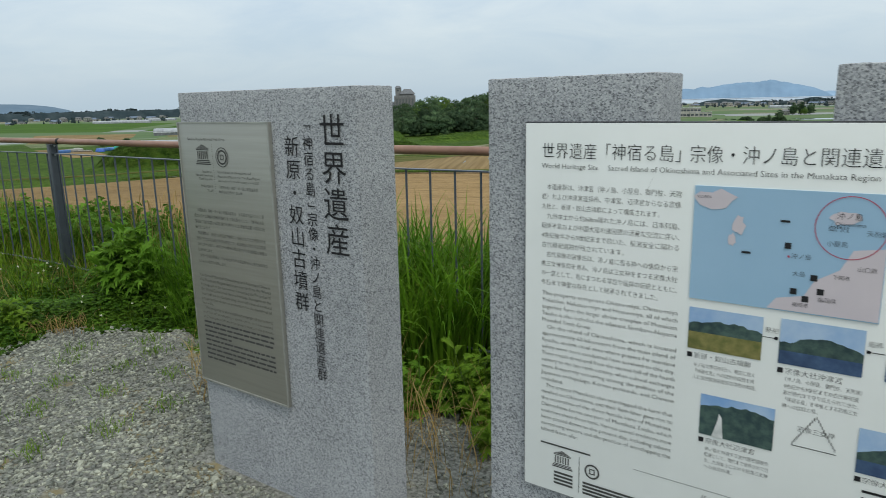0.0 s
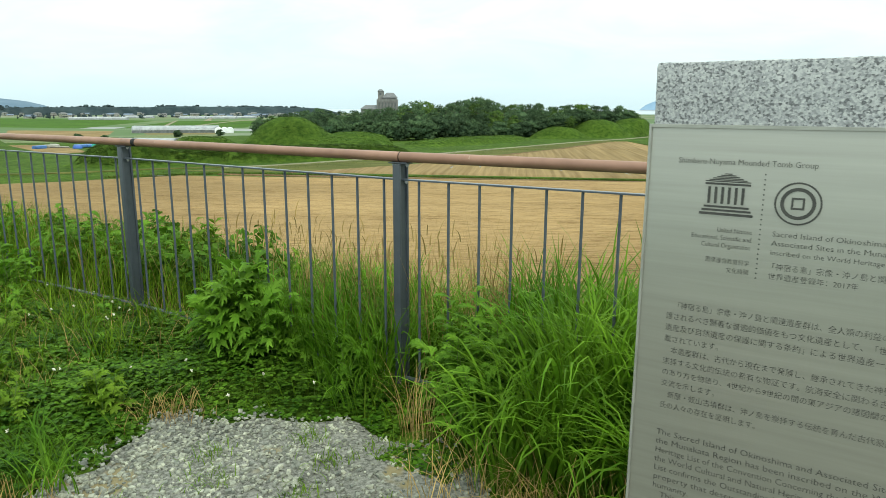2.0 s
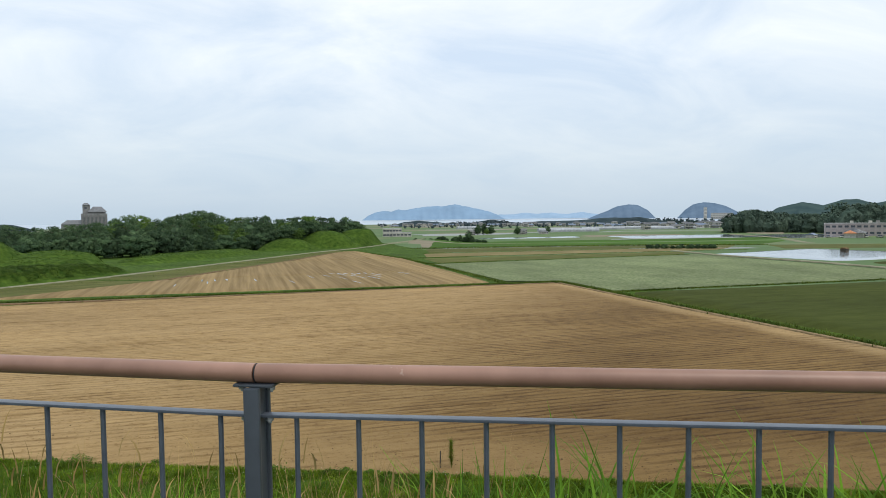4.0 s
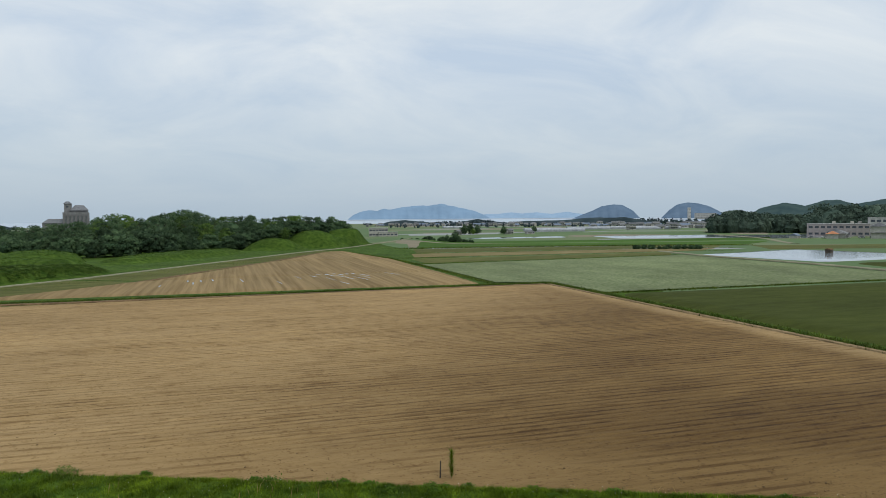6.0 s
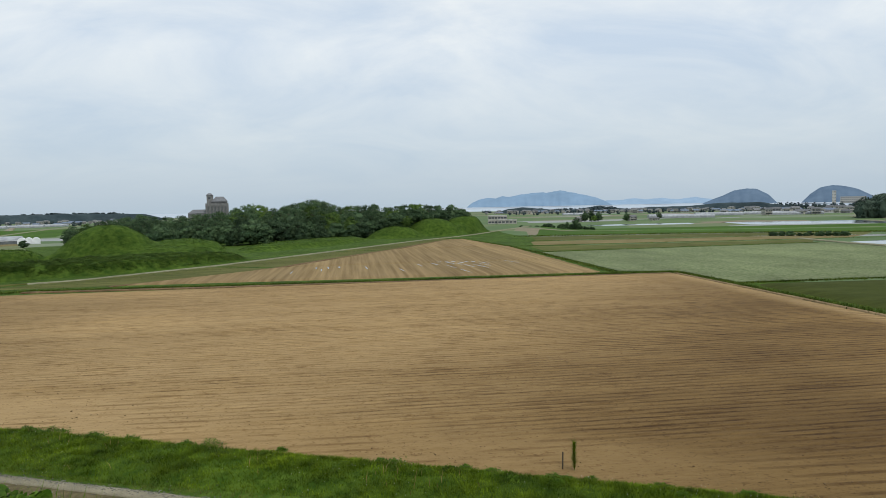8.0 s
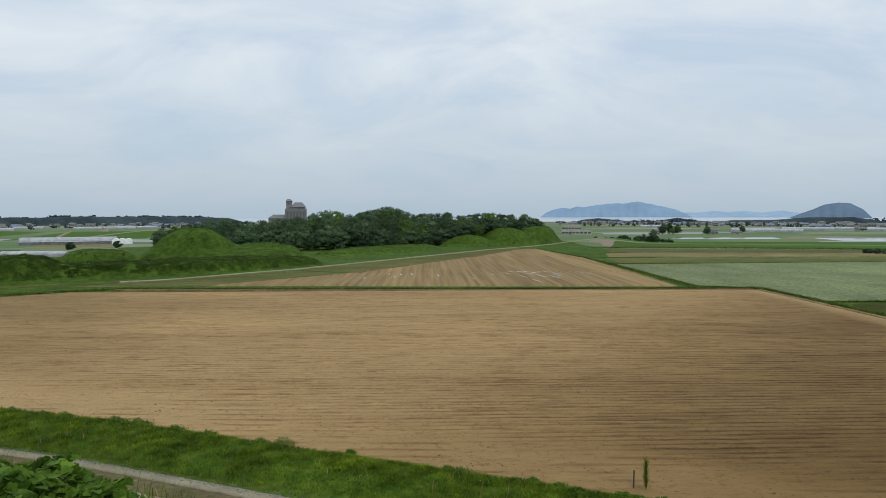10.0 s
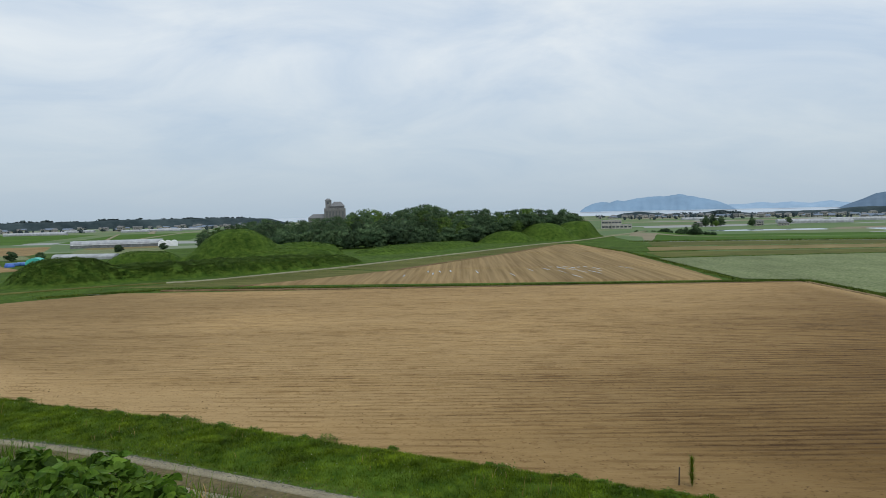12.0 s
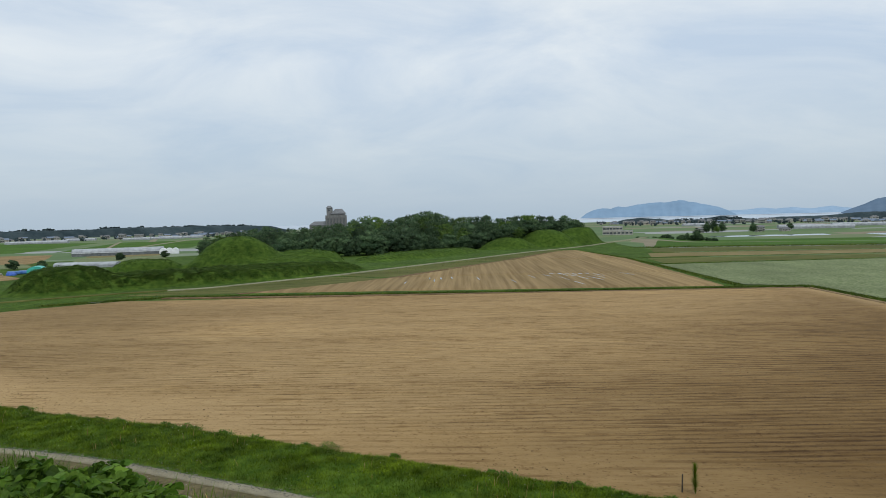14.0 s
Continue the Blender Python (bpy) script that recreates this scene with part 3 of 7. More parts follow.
def blades(base, length, width, bend, seed=0, seg=3, head=None, droop=1.3, lean=0.12):
    """Bent, tapering grass blades that stand on the rows of base. Returns vertices and faces."""
    rnd = np.random.RandomState(seed)
    n = len(base)
    a = rnd.uniform(0, 2 * math.pi, n) if head is None else head
    ll, bb = rnd.uniform(*length, n), rnd.uniform(*bend, n)
    ww = rnd.uniform(*width, n)
    out_way, side = np.c_[np.cos(a), np.sin(a), 0 * a], np.c_[-np.sin(a), np.cos(a), 0 * a]
    rows = []
    p = np.array(base, float)
    for i in range(seg + 1):
        t = i / seg
        if i:
            tilt = lean + bb * 1.75 * ((i - 0.5) / seg) ** droop
            p = p + (out_way * np.sin(tilt)[:, None] + np.c_[0 * tilt, 0 * tilt, np.cos(tilt)]) * (ll / seg)[:, None]
        h = (ww * 0.5 * (0.75 + 0.9 * t - 1.65 * t * t if i < seg else 0.02))[:, None]
        rows += [p - side * h, p + side * h]
    verts = np.stack(rows, 1).reshape(-1, 3)
    k = 2 * (seg + 1)
    first = (np.arange(n) * k)[:, None]
    faces = np.concatenate([first + np.array([2 * i, 2 * i + 1, 2 * i + 3, 2 * i + 2]) for i in range(seg)], 0)
    return verts, faces


def joined(sets):
    verts, faces, n = [], [], 0
    for v, f in sets:
        verts.append(v)
        faces.append(np.asarray(f) + n)
        n += len(v)
    return np.concatenate(verts), np.concatenate(faces)


def on_ground(x, y, dz=0.0):
    return np.c_[x, y, ground_z(x, y) + dz]


# ---- ground, water and fields ----
def steps(*spans):
    out_list = []
    for a, b, d in spans:
        out_list += list(np.linspace(a, b, max(2, int(round((b - a) / d)) + 1)))[:-1]
    return np.array(out_list + [spans[-1][1]])


gx = steps((-4600, -1200, 200), (-1200, -300, 50), (-300, -100, 10), (-100, -25, 1.5), (-25, -6, 1.2), (-6, 6, 0.35), (6, 60, 2.0), (60, 300, 10), (300, 1200, 50), (1200, 4600, 200))
gy = steps((-400, -40, 40), (-40, -8, 4), (-8, 4, 0.35), (4, 46, 0.9), (46, 100, 3.0), (100, 290, 1.5), (290, 600, 15), (600, 2000, 60), (2000, 2600, 60), (2600, 4700, 300))
mx, my = np.meshgrid(gx, gy)
mk = 0.401 * mx + 0.916 * my
mz = ground_z(mx, my) - 0.3 * smooth(23.9, 24.6, mk) * (1 - smooth(28.5, 31, mk)) * (0.321 * mx + 0.947 * my > 23.4) + 0.003 * np.sin(mx * 3.1) * np.sin(my * 2.7) * (np.hypot(mx, my) < 30)
wide = len(gx)
ground_faces = [(j * wide + i, j * wide + i + 1, (j + 1) * wide + i + 1, (j + 1) * wide + i) for j in range(len(gy) - 1) for i in range(wide - 1)]
ground = raw("ground", np.dstack([mx, my, mz]).reshape(-1, 3), ground_faces, EARTH, soft=True)
ground.data.materials.append(MOUND)
ground.data.materials.append(FARMLAND)
cx, cy = (mx[:-1, :-1] + mx[1:, 1:]) / 2, (my[:-1, :-1] + my[1:, 1:]) / 2
slot = np.where(cy > 97, 1, 0)
slot = np.where((np.hypot(cx, cy) > 300) | (cx > 62) & (cy > 60), 2, slot)
ground.data.polygons.foreach_set("material_index", slot.ravel().astype(np.int32))
tagged(ground, "grassy terrace, bank and green plain with grass-covered burial mounds", "ground", "", "structure")

sea = raw("water", [(-4900, 1700, -19.8), (4900, 1700, -19.8), (4900, 4990, -19.8), (-4900, 4990, -19.8)], [(0, 1, 2, 3)], SEA)
tagged(sea, "pale calm sea reaching the hazy horizon", "sea", "", "structure")

# the tilled field: rows of low ridges across the view
rows_y = np.arange(8.0, 99.7, 0.11)
cols = 46
left_edge = np.maximum(np.interp(rows_y, [8, 80, 88.5, 92, 99, 103], [-95, -78, -64, -61, -53, -46]), (np.interp(rows_y, [31, 34, 38], [26.0, 25.75, 25.1]) - 0.916 * rows_y) / 0.401)
us = np.r_[0, np.linspace(0.003, 0.997, cols - 1), 1]
fx = left_edge[:, None] + (48.9 - left_edge[:, None]) * us
fy = np.repeat(rows_y[:, None], cols + 1, 1)
furrow = 0.010 * smooth(27, 33, 0.401 * fx + 0.916 * fy) * (0.7 + 0.5 * np.sin(fx * 0.21 + fy * 0.9) * np.sin(fy * 0.37))
fz = -9.5 - furrow * np.cos(fy * math.tau / 0.66) + 0.008 * np.sin(fx * 0.7 + fy * 3.1) + 0.05 * np.sin(fx * 0.06) * np.sin(fy * 0.09)
fz[0] -= 0.3
fz[-1] -= 0.3
fz[:, 0] -= 0.2
fz[:, -1] -= 0.3
field_faces = [(j * (cols + 1) + i, j * (cols + 1) + i + 1, (j + 1) * (cols + 1) + i + 1, (j + 1) * (cols + 1) + i) for j in range(len(rows_y) - 1) for i in range(cols)]
tilled = raw("field", np.dstack([fx, fy, fz]).reshape(-1, 3), field_faces, SOIL, soft=True)
tagged(tilled, "freshly tilled bare brown field with low ridges", "field", "", "structure")

for corners, nu, nv in (([(-36, 108), (40.0, 104.2), (40.8, 131.7), (-14, 131.7)], 50, 20), ([(-14, 131.72), (40.8, 131.72), (41.3, 177.7), (11, 177.7)], 40, 30), ([(11, 177.72), (41.3, 177.72), (35.5, 222), (32, 222)], 20, 30)):
    draped("field", corners, nu, nv, SOIL_WET, level=-9.42, skirt=0.3, wobble=0.25, label="wet brown stubble field with wheel ruts and puddles", category="field")
for corners in ([(-58, 107), (-36.1, 107.9), (-14.1, 131.6), (-27.5, 139)], [(-27.5, 139.02), (-14.1, 131.62), (10.9, 177.6), (-5, 175)], [(-5, 175.02), (10.9, 177.62), (31.9, 222), (32, 233)]):
    draped("field", corners, 24, 24, OLIVE, lift=0.05, skirt=0.1, wobble=0.2, label="rough olive grass strip between path and stubble field", category="grass strip")
draped("field", [(51.3, 85.4), (117.2, 84.4), (118.4, 156.6), (51, 151.6)], 40, 30, RICE_PALE, level=-9.46, skirt=0.03, label="flooded paddy with young pale rice", category="paddy")
draped("field", [(42.4, 105.2), (51.6, 101.4), (51.6, 151.5), (42.6, 151.0)], 12, 30, RICE_PALE, level=-9.466, skirt=0.03, label="flooded paddy with young pale rice", category="paddy")
draped("field", [(51.2, 20), (130, -20), (117, 83.6), (51.2, 84.6)], 30, 20, RICE_DARK, level=-9.3, skirt=0.5, label="dense dark green rice paddy", category="paddy")
draped("field", [(43, 154), (118.5, 159.5), (128, 172), (44, 176)], 30, 8, OLIVE, lift=0.1, label="strip of olive green grass", category="field")
draped("field", [(46, 178), (140, 174), (160, 190), (50, 198)], 30, 8, TAN_GRASS, lift=0.12, label="strip of dry tan stubble", category="field")
draped("field", [(52, 199), (160, 191), (190, 222), (58, 230)], 30, 8, OLIVE, lift=0.1, label="strip of olive green grass", category="field")
draped("field", [(60, 232), (195, 224), (290, 300), (84, 318)], 30, 14, CROP_GREEN, lift=0.1, label="bright green crop field", category="field")
draped("field", [(86, 322), (292, 304), (330, 340), (100, 372)], 30, 10, CROP_GREEN, lift=0.1, label="bright green crop field", category="field")
draped("field", [(160, 172), (250, 160), (300, 240), (195, 220)], 24, 12, OLIVE, lift=0.12, label="patch of rough olive grass", category="field")
draped("water", [(124, 157), (130, 121), (178, 124), (168, 168)], 20, 14, WATER, level=-9.42, skirt=0.2, label="flooded field of still grey water", category="water")
draped("field", [(122.5, 84), (175, 60), (210, 112), (131, 117)], 20, 10, RICE_DARK, lift=0.3, label="green rice paddy", category="paddy")
draped("water", [(150, 408), (214, 402), (222, 428), (150, 428)], 16, 6, WATER, lift=0.1, skirt=0.1, label="flooded pale field by the village", category="water")
draped("water", [(290, 320), (360, 318), (430, 360), (300, 392)], 16, 6, WATER, lift=0.1, skirt=0.1, label="flooded pale field by the school", category="water")
draped("water", [(232, 372), (300, 352), (330, 400), (240, 420)], 16, 6, WATER, lift=0.1, skirt=0.1, label="flooded pale field on the plain", category="water")
draped("field", [(-186, 312), (-128, 209), (-93, 218), (-142, 322)], 20, 8, RICE_PALE, lift=0.1, label="pale flooded field beside the greenhouses", category="paddy")
draped("field", [(-300, 368), (-190, 228), (-141, 221), (-222, 372)], 20, 8, SOIL_WET, lift=0.1, label="brown bare field", category="field")
draped("field", [(-194, 232), (-150, 182), (-122, 193), (-150, 232)], 16, 8, RICE_PALE, lift=0.12, label="narrow pale flooded field", category="paddy")
draped("field", [(-197, 334), (-176, 304), (-142, 324), (-156, 355)], 16, 6, TAN_GRASS, lift=0.12, label="strip of dry tan grass beside the long greenhouse", category="field")
draped("field", [(-640, 430), (-252, 386), (-342, 655), (-760, 900)], 20, 12, CROP_GREEN, lift=0.1, label="wide green rice fields", category="paddy")
draped("field", [(-246, 386), (-172, 426), (-250, 690), (-334, 655)], 20, 12, CROP_GREEN, lift=0.12, label="wide green rice fields", category="paddy")
draped("field", [(-140, 172), (-104, 140), (-98, 150), (-128, 178)], 20, 8, SOIL_WET, lift=0.1, label="brown bare field", category="field")

draped("field", [(352, 398), (360, 384), (428, 455), (395, 505)], 16, 6, LANE, lift=0.35, skirt=0.4, label="bare sandy strip below the wooded slope", category="field")

# puddles in the wheel ruts
for px, py, sx, sy, turn in [(16.4, 132, 0.8, 0.5, 6), (17.9, 131, 0.5, 1.3, 8), (19.2, 131.6, 0.7, 0.6, -8), (20.4, 129.6, 0.4, 1.6, 10), (21.6, 130.6, 0.5, 0.9, 5), (22.9, 130.8, 0.35, 1.2, 9), (18.4, 128, 0.2, 2.2, 9), (19.6, 126.6, 0.16, 2.6, 10), (15, 127.4, 0.18, 3, 12), (20.6, 122.4, 0.14, 5, 10), (22.6, 120.5, 0.14, 5, 10), (23.8, 123.5, 0.12, 4, 11), (17.2, 121.5, 0.12, 4, 8), (18.4, 113, 0.16, 4, 9), (24.5, 127, 0.18, 4, 12), (-4.9, 126, 0.24, 2.6, 3), (-7.1, 126.4, 0.2, 2.4, 2), (-2.9, 126.6, 0.2, 2.2, 4), (-6, 122, 0.16, 3, 2), (2, 124, 0.14, 4, 4), (8, 118, 0.14, 4, 6), (12, 126, 0.14, 4, 7), (30, 128, 0.16, 4, 13), (-11, 119, 0.14, 3, 0), (-55, 98.3, 1.8, 0.3, 10)]:
    bm = bmesh.new()
    r = random.Random(px)
    pts = [((1 + r.uniform(-0.35, 0.3)) * math.cos(i * math.tau / 14), (1 + r.uniform(-0.35, 0.3)) * math.sin(i * math.tau / 14)) for i in range(14)]
    lvl = -9.408 if py > 100 else -9.415
    face = bm.faces.new([bm.verts.new((a * sx, b * sy, 0.0)) for a, b in pts])
    bmesh.ops.inset_region(bm, faces=[face], thickness=min(sx, sy) * 0.25, depth=0.004)
    ob = part("water", bm, PUDDLE)
    ob.matrix_world = pose(px, py, lvl, 0, 0, turn) @ Matrix.Diagonal((0.8, 0.8, 1, 1))
    tagged(ob, "shallow rain puddle lying on a brown field", "puddle", "puddles on the fields", "structure")

def lane_at(k, x):
    """A point of the lane: k counts metres across it; it bends a little at its far end."""
    d = np.maximum(-14.0 - np.asarray(x, float), 0)
    return x, (k - 0.401 * x) / 0.916 - 0.0093 * np.minimum(d, 12) ** 2 - 0.2 * np.maximum(d - 12, 0)


# the grass bank between lane and field, finely shaped
bank_x = np.repeat(np.arange(-62, 42.1, 0.4)[:, None], 13, 1)
bank_v = np.linspace(0, 1, 13)[None]
bank_y = np.maximum((23.1 - 0.321 * bank_x) / 0.947, lane_at(21.15, bank_x)[1]) * (1 - bank_v) + (26.75 - 0.8 * smooth(15, 26, -bank_x) - 0.401 * bank_x) / 0.916 * bank_v
bank_z = ground_z(bank_x, bank_y) + 0.03 + 0.05 * np.sin(bank_x * 1.7 + 2 * np.sin(bank_y)) * np.sin(bank_y * 2.9) * np.sin(math.pi * bank_v)
bank_z[:, 0] -= 0.1
verge_bank = raw("ground", np.dstack([bank_x, bank_y, bank_z]).reshape(-1, 3), [(i * 13 + j, (i + 1) * 13 + j, (i + 1) * 13 + j + 1, i * 13 + j + 1) for i in range(len(bank_x) - 1) for j in range(12)], EARTH, soft=True)
tagged(verge_bank, "low green grass bank between lane and field", "bank", "", "structure")

# lane with two wheel tracks at the foot of the bank, and the pale path past the mounds
ribbon("road", [lane_at(20.68, x) for x in range(-60, 61, 4)], 0.70, LANE, 0.05, 0.5, "pale gravel wheel track of a farm lane", "lane", 0.12, 1)
ribbon("road", [lane_at(18.93, x) for x in range(-60, 61, 4)], 0.56, LANE, 0.05, 0.5, "pale gravel wheel track of a farm lane", "lane", 0.12, 2)
ribbon("road", [(-243, 455), (-285, 545), (-332, 646)], 3.0, LANE, 0.2, 5.0, "pale farm road across the rice fields", "road", 0.2, 4)
ribbon("road", [(-295, 633), (-370, 805), (-465, 1017)], 6.0, LANE, 0.25, 8.0, "pale farm road across the rice fields", "road", 0.3, 5)
ribbon("road", [lane_at(19.80, x) for x in range(-60, 61, 4)], 1.5, LANE_MID, 0.035, 1.0, "dry grass strip between the wheel tracks", "lane", 0.2, 3)
ribbon("road", PATH_LINE[3:], 1.5, PATH_PALE, 0.16, 1.5, "pale narrow path running past the mounds", "path", 0.14, 4)
ribbon("road", PATH_LINE[:4], 1.3, OLIVE, 0.16, 1.5, "faint worn end of the path in the grass", "path", 0.25, 13)
ribbon("road", [(119.6, 40), (120.0, 98), (121.8, 116), (121.2, 131), (120.6, 150), (124, 175)], 2.0, PATH_PALE, 0.30, 3, "pale farm road between the paddies", "road", 0.05, 5)
ribbon("road", [(119.6, 40), (140, 80), (180, 112), (230, 113)], 2.2, PATH_PALE, 0.34, 3, "pale farm road between the paddies", "road", 0.05, 6)
ribbon("road", [(-330, 900), (-250, 560), (-215, 420)], 5, PATH_PALE, 0.2, 20, "pale farm road across the plain", "road", 0.05, 7)
ribbon("road", [(250, 250), (300, 320), (330, 400)], 4, PATH_PALE, 0.2, 10, "pale farm road across the plain", "road", 0.05, 8)
# bare earth edges of the field
ribbon("trim", [(-47, 102.6), (-20, 101.0), (14, 100.0), (38, 99.6), (48.6, 99.2)], 1.3, SOIL_EDGE, 0.16, 1.5, "dark bare earth edge of the field", "field edge", 0.25, 9)
ribbon("trim", [(49.2, 99), (49.2, 60), (49.2, 10)], 0.6, SAND_EDGE, 0.18, 1.5, "brown bare earth edge of the field", "field edge", 0.25, 10)
ribbon("trim", [(-37, 107.5), (-23.5, 119.7), (-14.6, 131.7), (-4, 153), (10.4, 177.7), (22.5, 204.5), (31.5, 222)], 1.6, SOIL_EDGE, 0.06, 2, "brown worn bank along the stubble field", "field edge", 0.25, 11)


# ---- lettering ----
def glyphs(text, size, thin=0.011):
    c = bpy.data.curves.new("glyphs", "FONT")
    c.body, c.size, c.resolution_u, c.fill_mode, c.offset = text, size, 2, "FRONT", -thin * size
    ob = bpy.data.objects.new("glyphs", c)
    me = ob.to_mesh()
    v = np.array([tuple(p.co) for p in me.vertices]).reshape(-1, 3)[:, :2] if len(me.vertices) else np.zeros((0, 2))
    f = [tuple(p.vertices) for p in me.polygons]
    ob.to_mesh_clear()
    bpy.data.objects.remove(ob)
    bpy.data.curves.remove(c)
    return v, f


def lettering(name, lines, parent, mat, front, label="", bars=(), rings=()):
    """Text and plain bars on an upright face. Lines: text, left, base height, letter size, width to fill (0: as it comes), vertical or not."""
    verts, faces = [], []

    def add(v, f):
        n = len(verts)
        verts.extend((float(a), front, float(b)) for a, b in v)
        faces.extend(tuple(i + n for i in q) for q in f)

    for text, u, z, size, width, upright in lines:
        if upright:
            for i, ch in enumerate(text):
                v, f = glyphs(ch, size, 0.0)
                if not len(v):
                    continue
                mid = (v.min(0) + v.max(0)) / 2
                if ch in "「」":
                    v = np.c_[v[:, 1] - mid[1], -(v[:, 0] - mid[0])]
                    mid = np.zeros(2)
                elif ch in "・":
                    v, mid = v - mid, np.zeros(2)
                else:
                    mid = np.array([size * 0.5, size * 0.36])
                add(v - mid + (u, z - (i + 0.5) * width), f)
        else:
            v, f = glyphs(text.replace("\u3000", "　"), size)
            if width and len(v):
                v[:, 0] *= width / v[:, 0].max()
            add(v + (u, z), f)
    for u0, u1, z0, z1 in bars:
        add([(u0, z0), (u1, z0), (u1, z1), (u0, z1)], [(0, 1, 2, 3)])
    for u, z, r0, r1, n in rings:
        pts = [(u + r * math.cos(i * math.tau / n + math.pi / n), z + r * math.sin(i * math.tau / n + math.pi / n)) for r in (r0, r1) for i in range(n)]
        add(pts, [(i, (i + 1) % n, n + (i + 1) % n, n + i)[::-1] for i in range(n)])
    return raw(name, verts, faces, mat, parent, label)


def temple(u, z, s):
    """Bars for a small temple-front emblem s wide whose foot is at z."""
    bars = [(u, u + s, z, z + s * 0.05), (u + s * 0.04, u + s * 0.96, z + s * 0.08, z + s * 0.12), (u + s * 0.08, u + s * 0.92, z + s * 0.15, z + s * 0.19)]
    bars += [(u + s * (0.14 + 0.125 * i), u + s * (0.19 + 0.125 * i), z + s * 0.23, z + s * 0.56) for i in range(6)]
    bars += [(u + s * 0.08, u + s * 0.92, z + s * 0.6, z + s * 0.64)]
    bars += [(u + s * (0.08 + 0.07 * i), u + s * (0.92 - 0.07 * i), z + s * (0.66 + 0.03 * i), z + s * (0.68 + 0.03 * i)) for i in range(6)]
    return bars


def granite_slab(name, w, d, h, parent, at, label=""):
    bm = boxed(at, at + w, 0, d, -0.15, h, bevel=0.006, segments=2)
    bmesh.ops.subdivide_edges(bm, edges=[e for e in bm.edges if e.calc_length() > 0.1], cuts=22, use_grid_fill=True)
    for v in bm.verts:
        near = sum((v.co.x < at + 0.008 or v.co.x > at + w - 0.008, v.co.y < 0.008 or v.co.y > d - 0.008, v.co.z > h - 0.008))
        k = 0.0012 if near >= 2 else 0.0004
        v.co += k * noise.noise_vector(v.co * 70 + Vector((at * 9, 0, 0)))
    return part(name, bm, GRANITE, parent, label)


TURN = -27.6
# ---- the inscribed stone with its metal plaque ----
stone = thing("stone_monument", pose(0.698, -1.686, 0, 0, 0, TURN), "upright grey granite slab with engraved black characters and metal plaque", "monument")
granite_slab("slab", 0.794, 0.157, 1.352, stone, 0.0)
lettering("inscription", [("世界遺産", 0.702, 1.282, 0.100, 0.103, True), ("「神宿る島」宗像・沖ノ島と関連遺産群", 0.603, 1.262, 0.044, 0.0442, True), ("新原・奴山古墳群", 0.536, 1.218, 0.064, 0.0672, True)], stone, INK, -0.0025, "engraved characters painted black")
bm = boxed(-0.001, 0.452, -0.012, 0.0, 0.345, 1.257, bevel=0.002)
plaque = part("plaque", bm, STEEL_PLATE, stone, "satin grey metal plaque with etched text")
bm = bmesh.new()
for q in ((-0.001, 0.452, -0.0145, -0.012, 1.252, 1.257), (-0.001, 0.452, -0.0145, -0.012, 0.345, 0.350), (-0.001, 0.003, -0.0145, -0.012, 0.350, 1.252), (0.446, 0.452, -0.0145, -0.012, 0.351, 1.251)):
    box(bm, *q)
part("rim", bm, PLATE_EDGE, plaque, "thin bright metal rim")
JP_A = ["　「神宿る島」宗像・沖ノ島と関連遺産群は、全人類の利益のために保", "護されるべき顕著な普遍的価値をもつ文化遺産として、「世界の文化", "遺産及び自然遺産の保護に関する条約」による世界遺産一覧表に記", "載されています。",
        "　本遺産群は、古代から現在まで発展し、継承されてきた神聖な島を", "崇拝する文化的伝統の希有な物証です。航海安全に関わる古代祭祀", "のあり方を物語り、4世紀から9世紀の間の東アジアの諸国間の重要な", "交流を示します。", "　新原・奴山古墳群は、沖ノ島を崇拝する伝統を育んだ古代豪族宗像", "氏の人々の存在を証明します。"]
EN_A = ["The Sacred Island of Okinoshima and Associated Sites in", "the Munakata Region has been inscribed on the World", "Heritage List of the Convention Concerning the Protection of", "the World Cultural and Natural Heritage. Inscription on this", "List confirms the Outstanding Universal Value of a cultural", "property that deserves protection for the benefit of all", "humanity.",
        "   This property is an exceptional example of the cultural", "tradition of worshipping a sacred island, as it has evolved", "and been passed down from ancient times to the present."]
lines = [("Shimbaru-Nuyama Mounded Tomb Group", 0.048, 1.198, 0.0125, 0.195, False),
         ("Sacred Island of Okinoshima and", 0.192, 1.095, 0.0115, 0.165, False), ("Associated Sites in the Munakata Region", 0.192, 1.081, 0.0115, 0.205, False), ("inscribed on the World Heritage List in 2017", 0.192, 1.067, 0.0108, 0.200, False),
         ("「神宿る島」宗像・沖ノ島と関連遺産群", 0.190, 1.045, 0.0118, 0.195, False), ("世界遺産登録年：2017年", 0.192, 1.030, 0.0112, 0.118, False)]
lines += [(s, 0.164 - w, z, h, w, False) for s, w, z, h in (("United Nations", 0.050, 1.094, 0.0105), ("Educational, Scientific and", 0.088, 1.082, 0.0105), ("Cultural Organization", 0.072, 1.070, 0.0105), ("国際連合教育科学", 0.064, 1.046, 0.0095), ("文化機関", 0.032, 1.032, 0.0095))]
short = {3: 0.085, 7: 0.085, 9: 0.15}
lines += [(s, 0.046, 0.962 - 0.0196 * i, 0.0128, short.get(i, 0.355), False) for i, s in enumerate(JP_A)]
lines += [(s, 0.044, 0.735 - 0.0166 * i, 0.0150, {6: 0.06}.get(i, 0.360), False) for i, s in enumerate(EN_A)]
rest = [(0.044, 0.404 if i not in (3, 8) else 0.2, 0.569 - 0.0166 * i - 0.0004, 0.569 - 0.0166 * i + 0.0062) for i in range(9)]
words = []
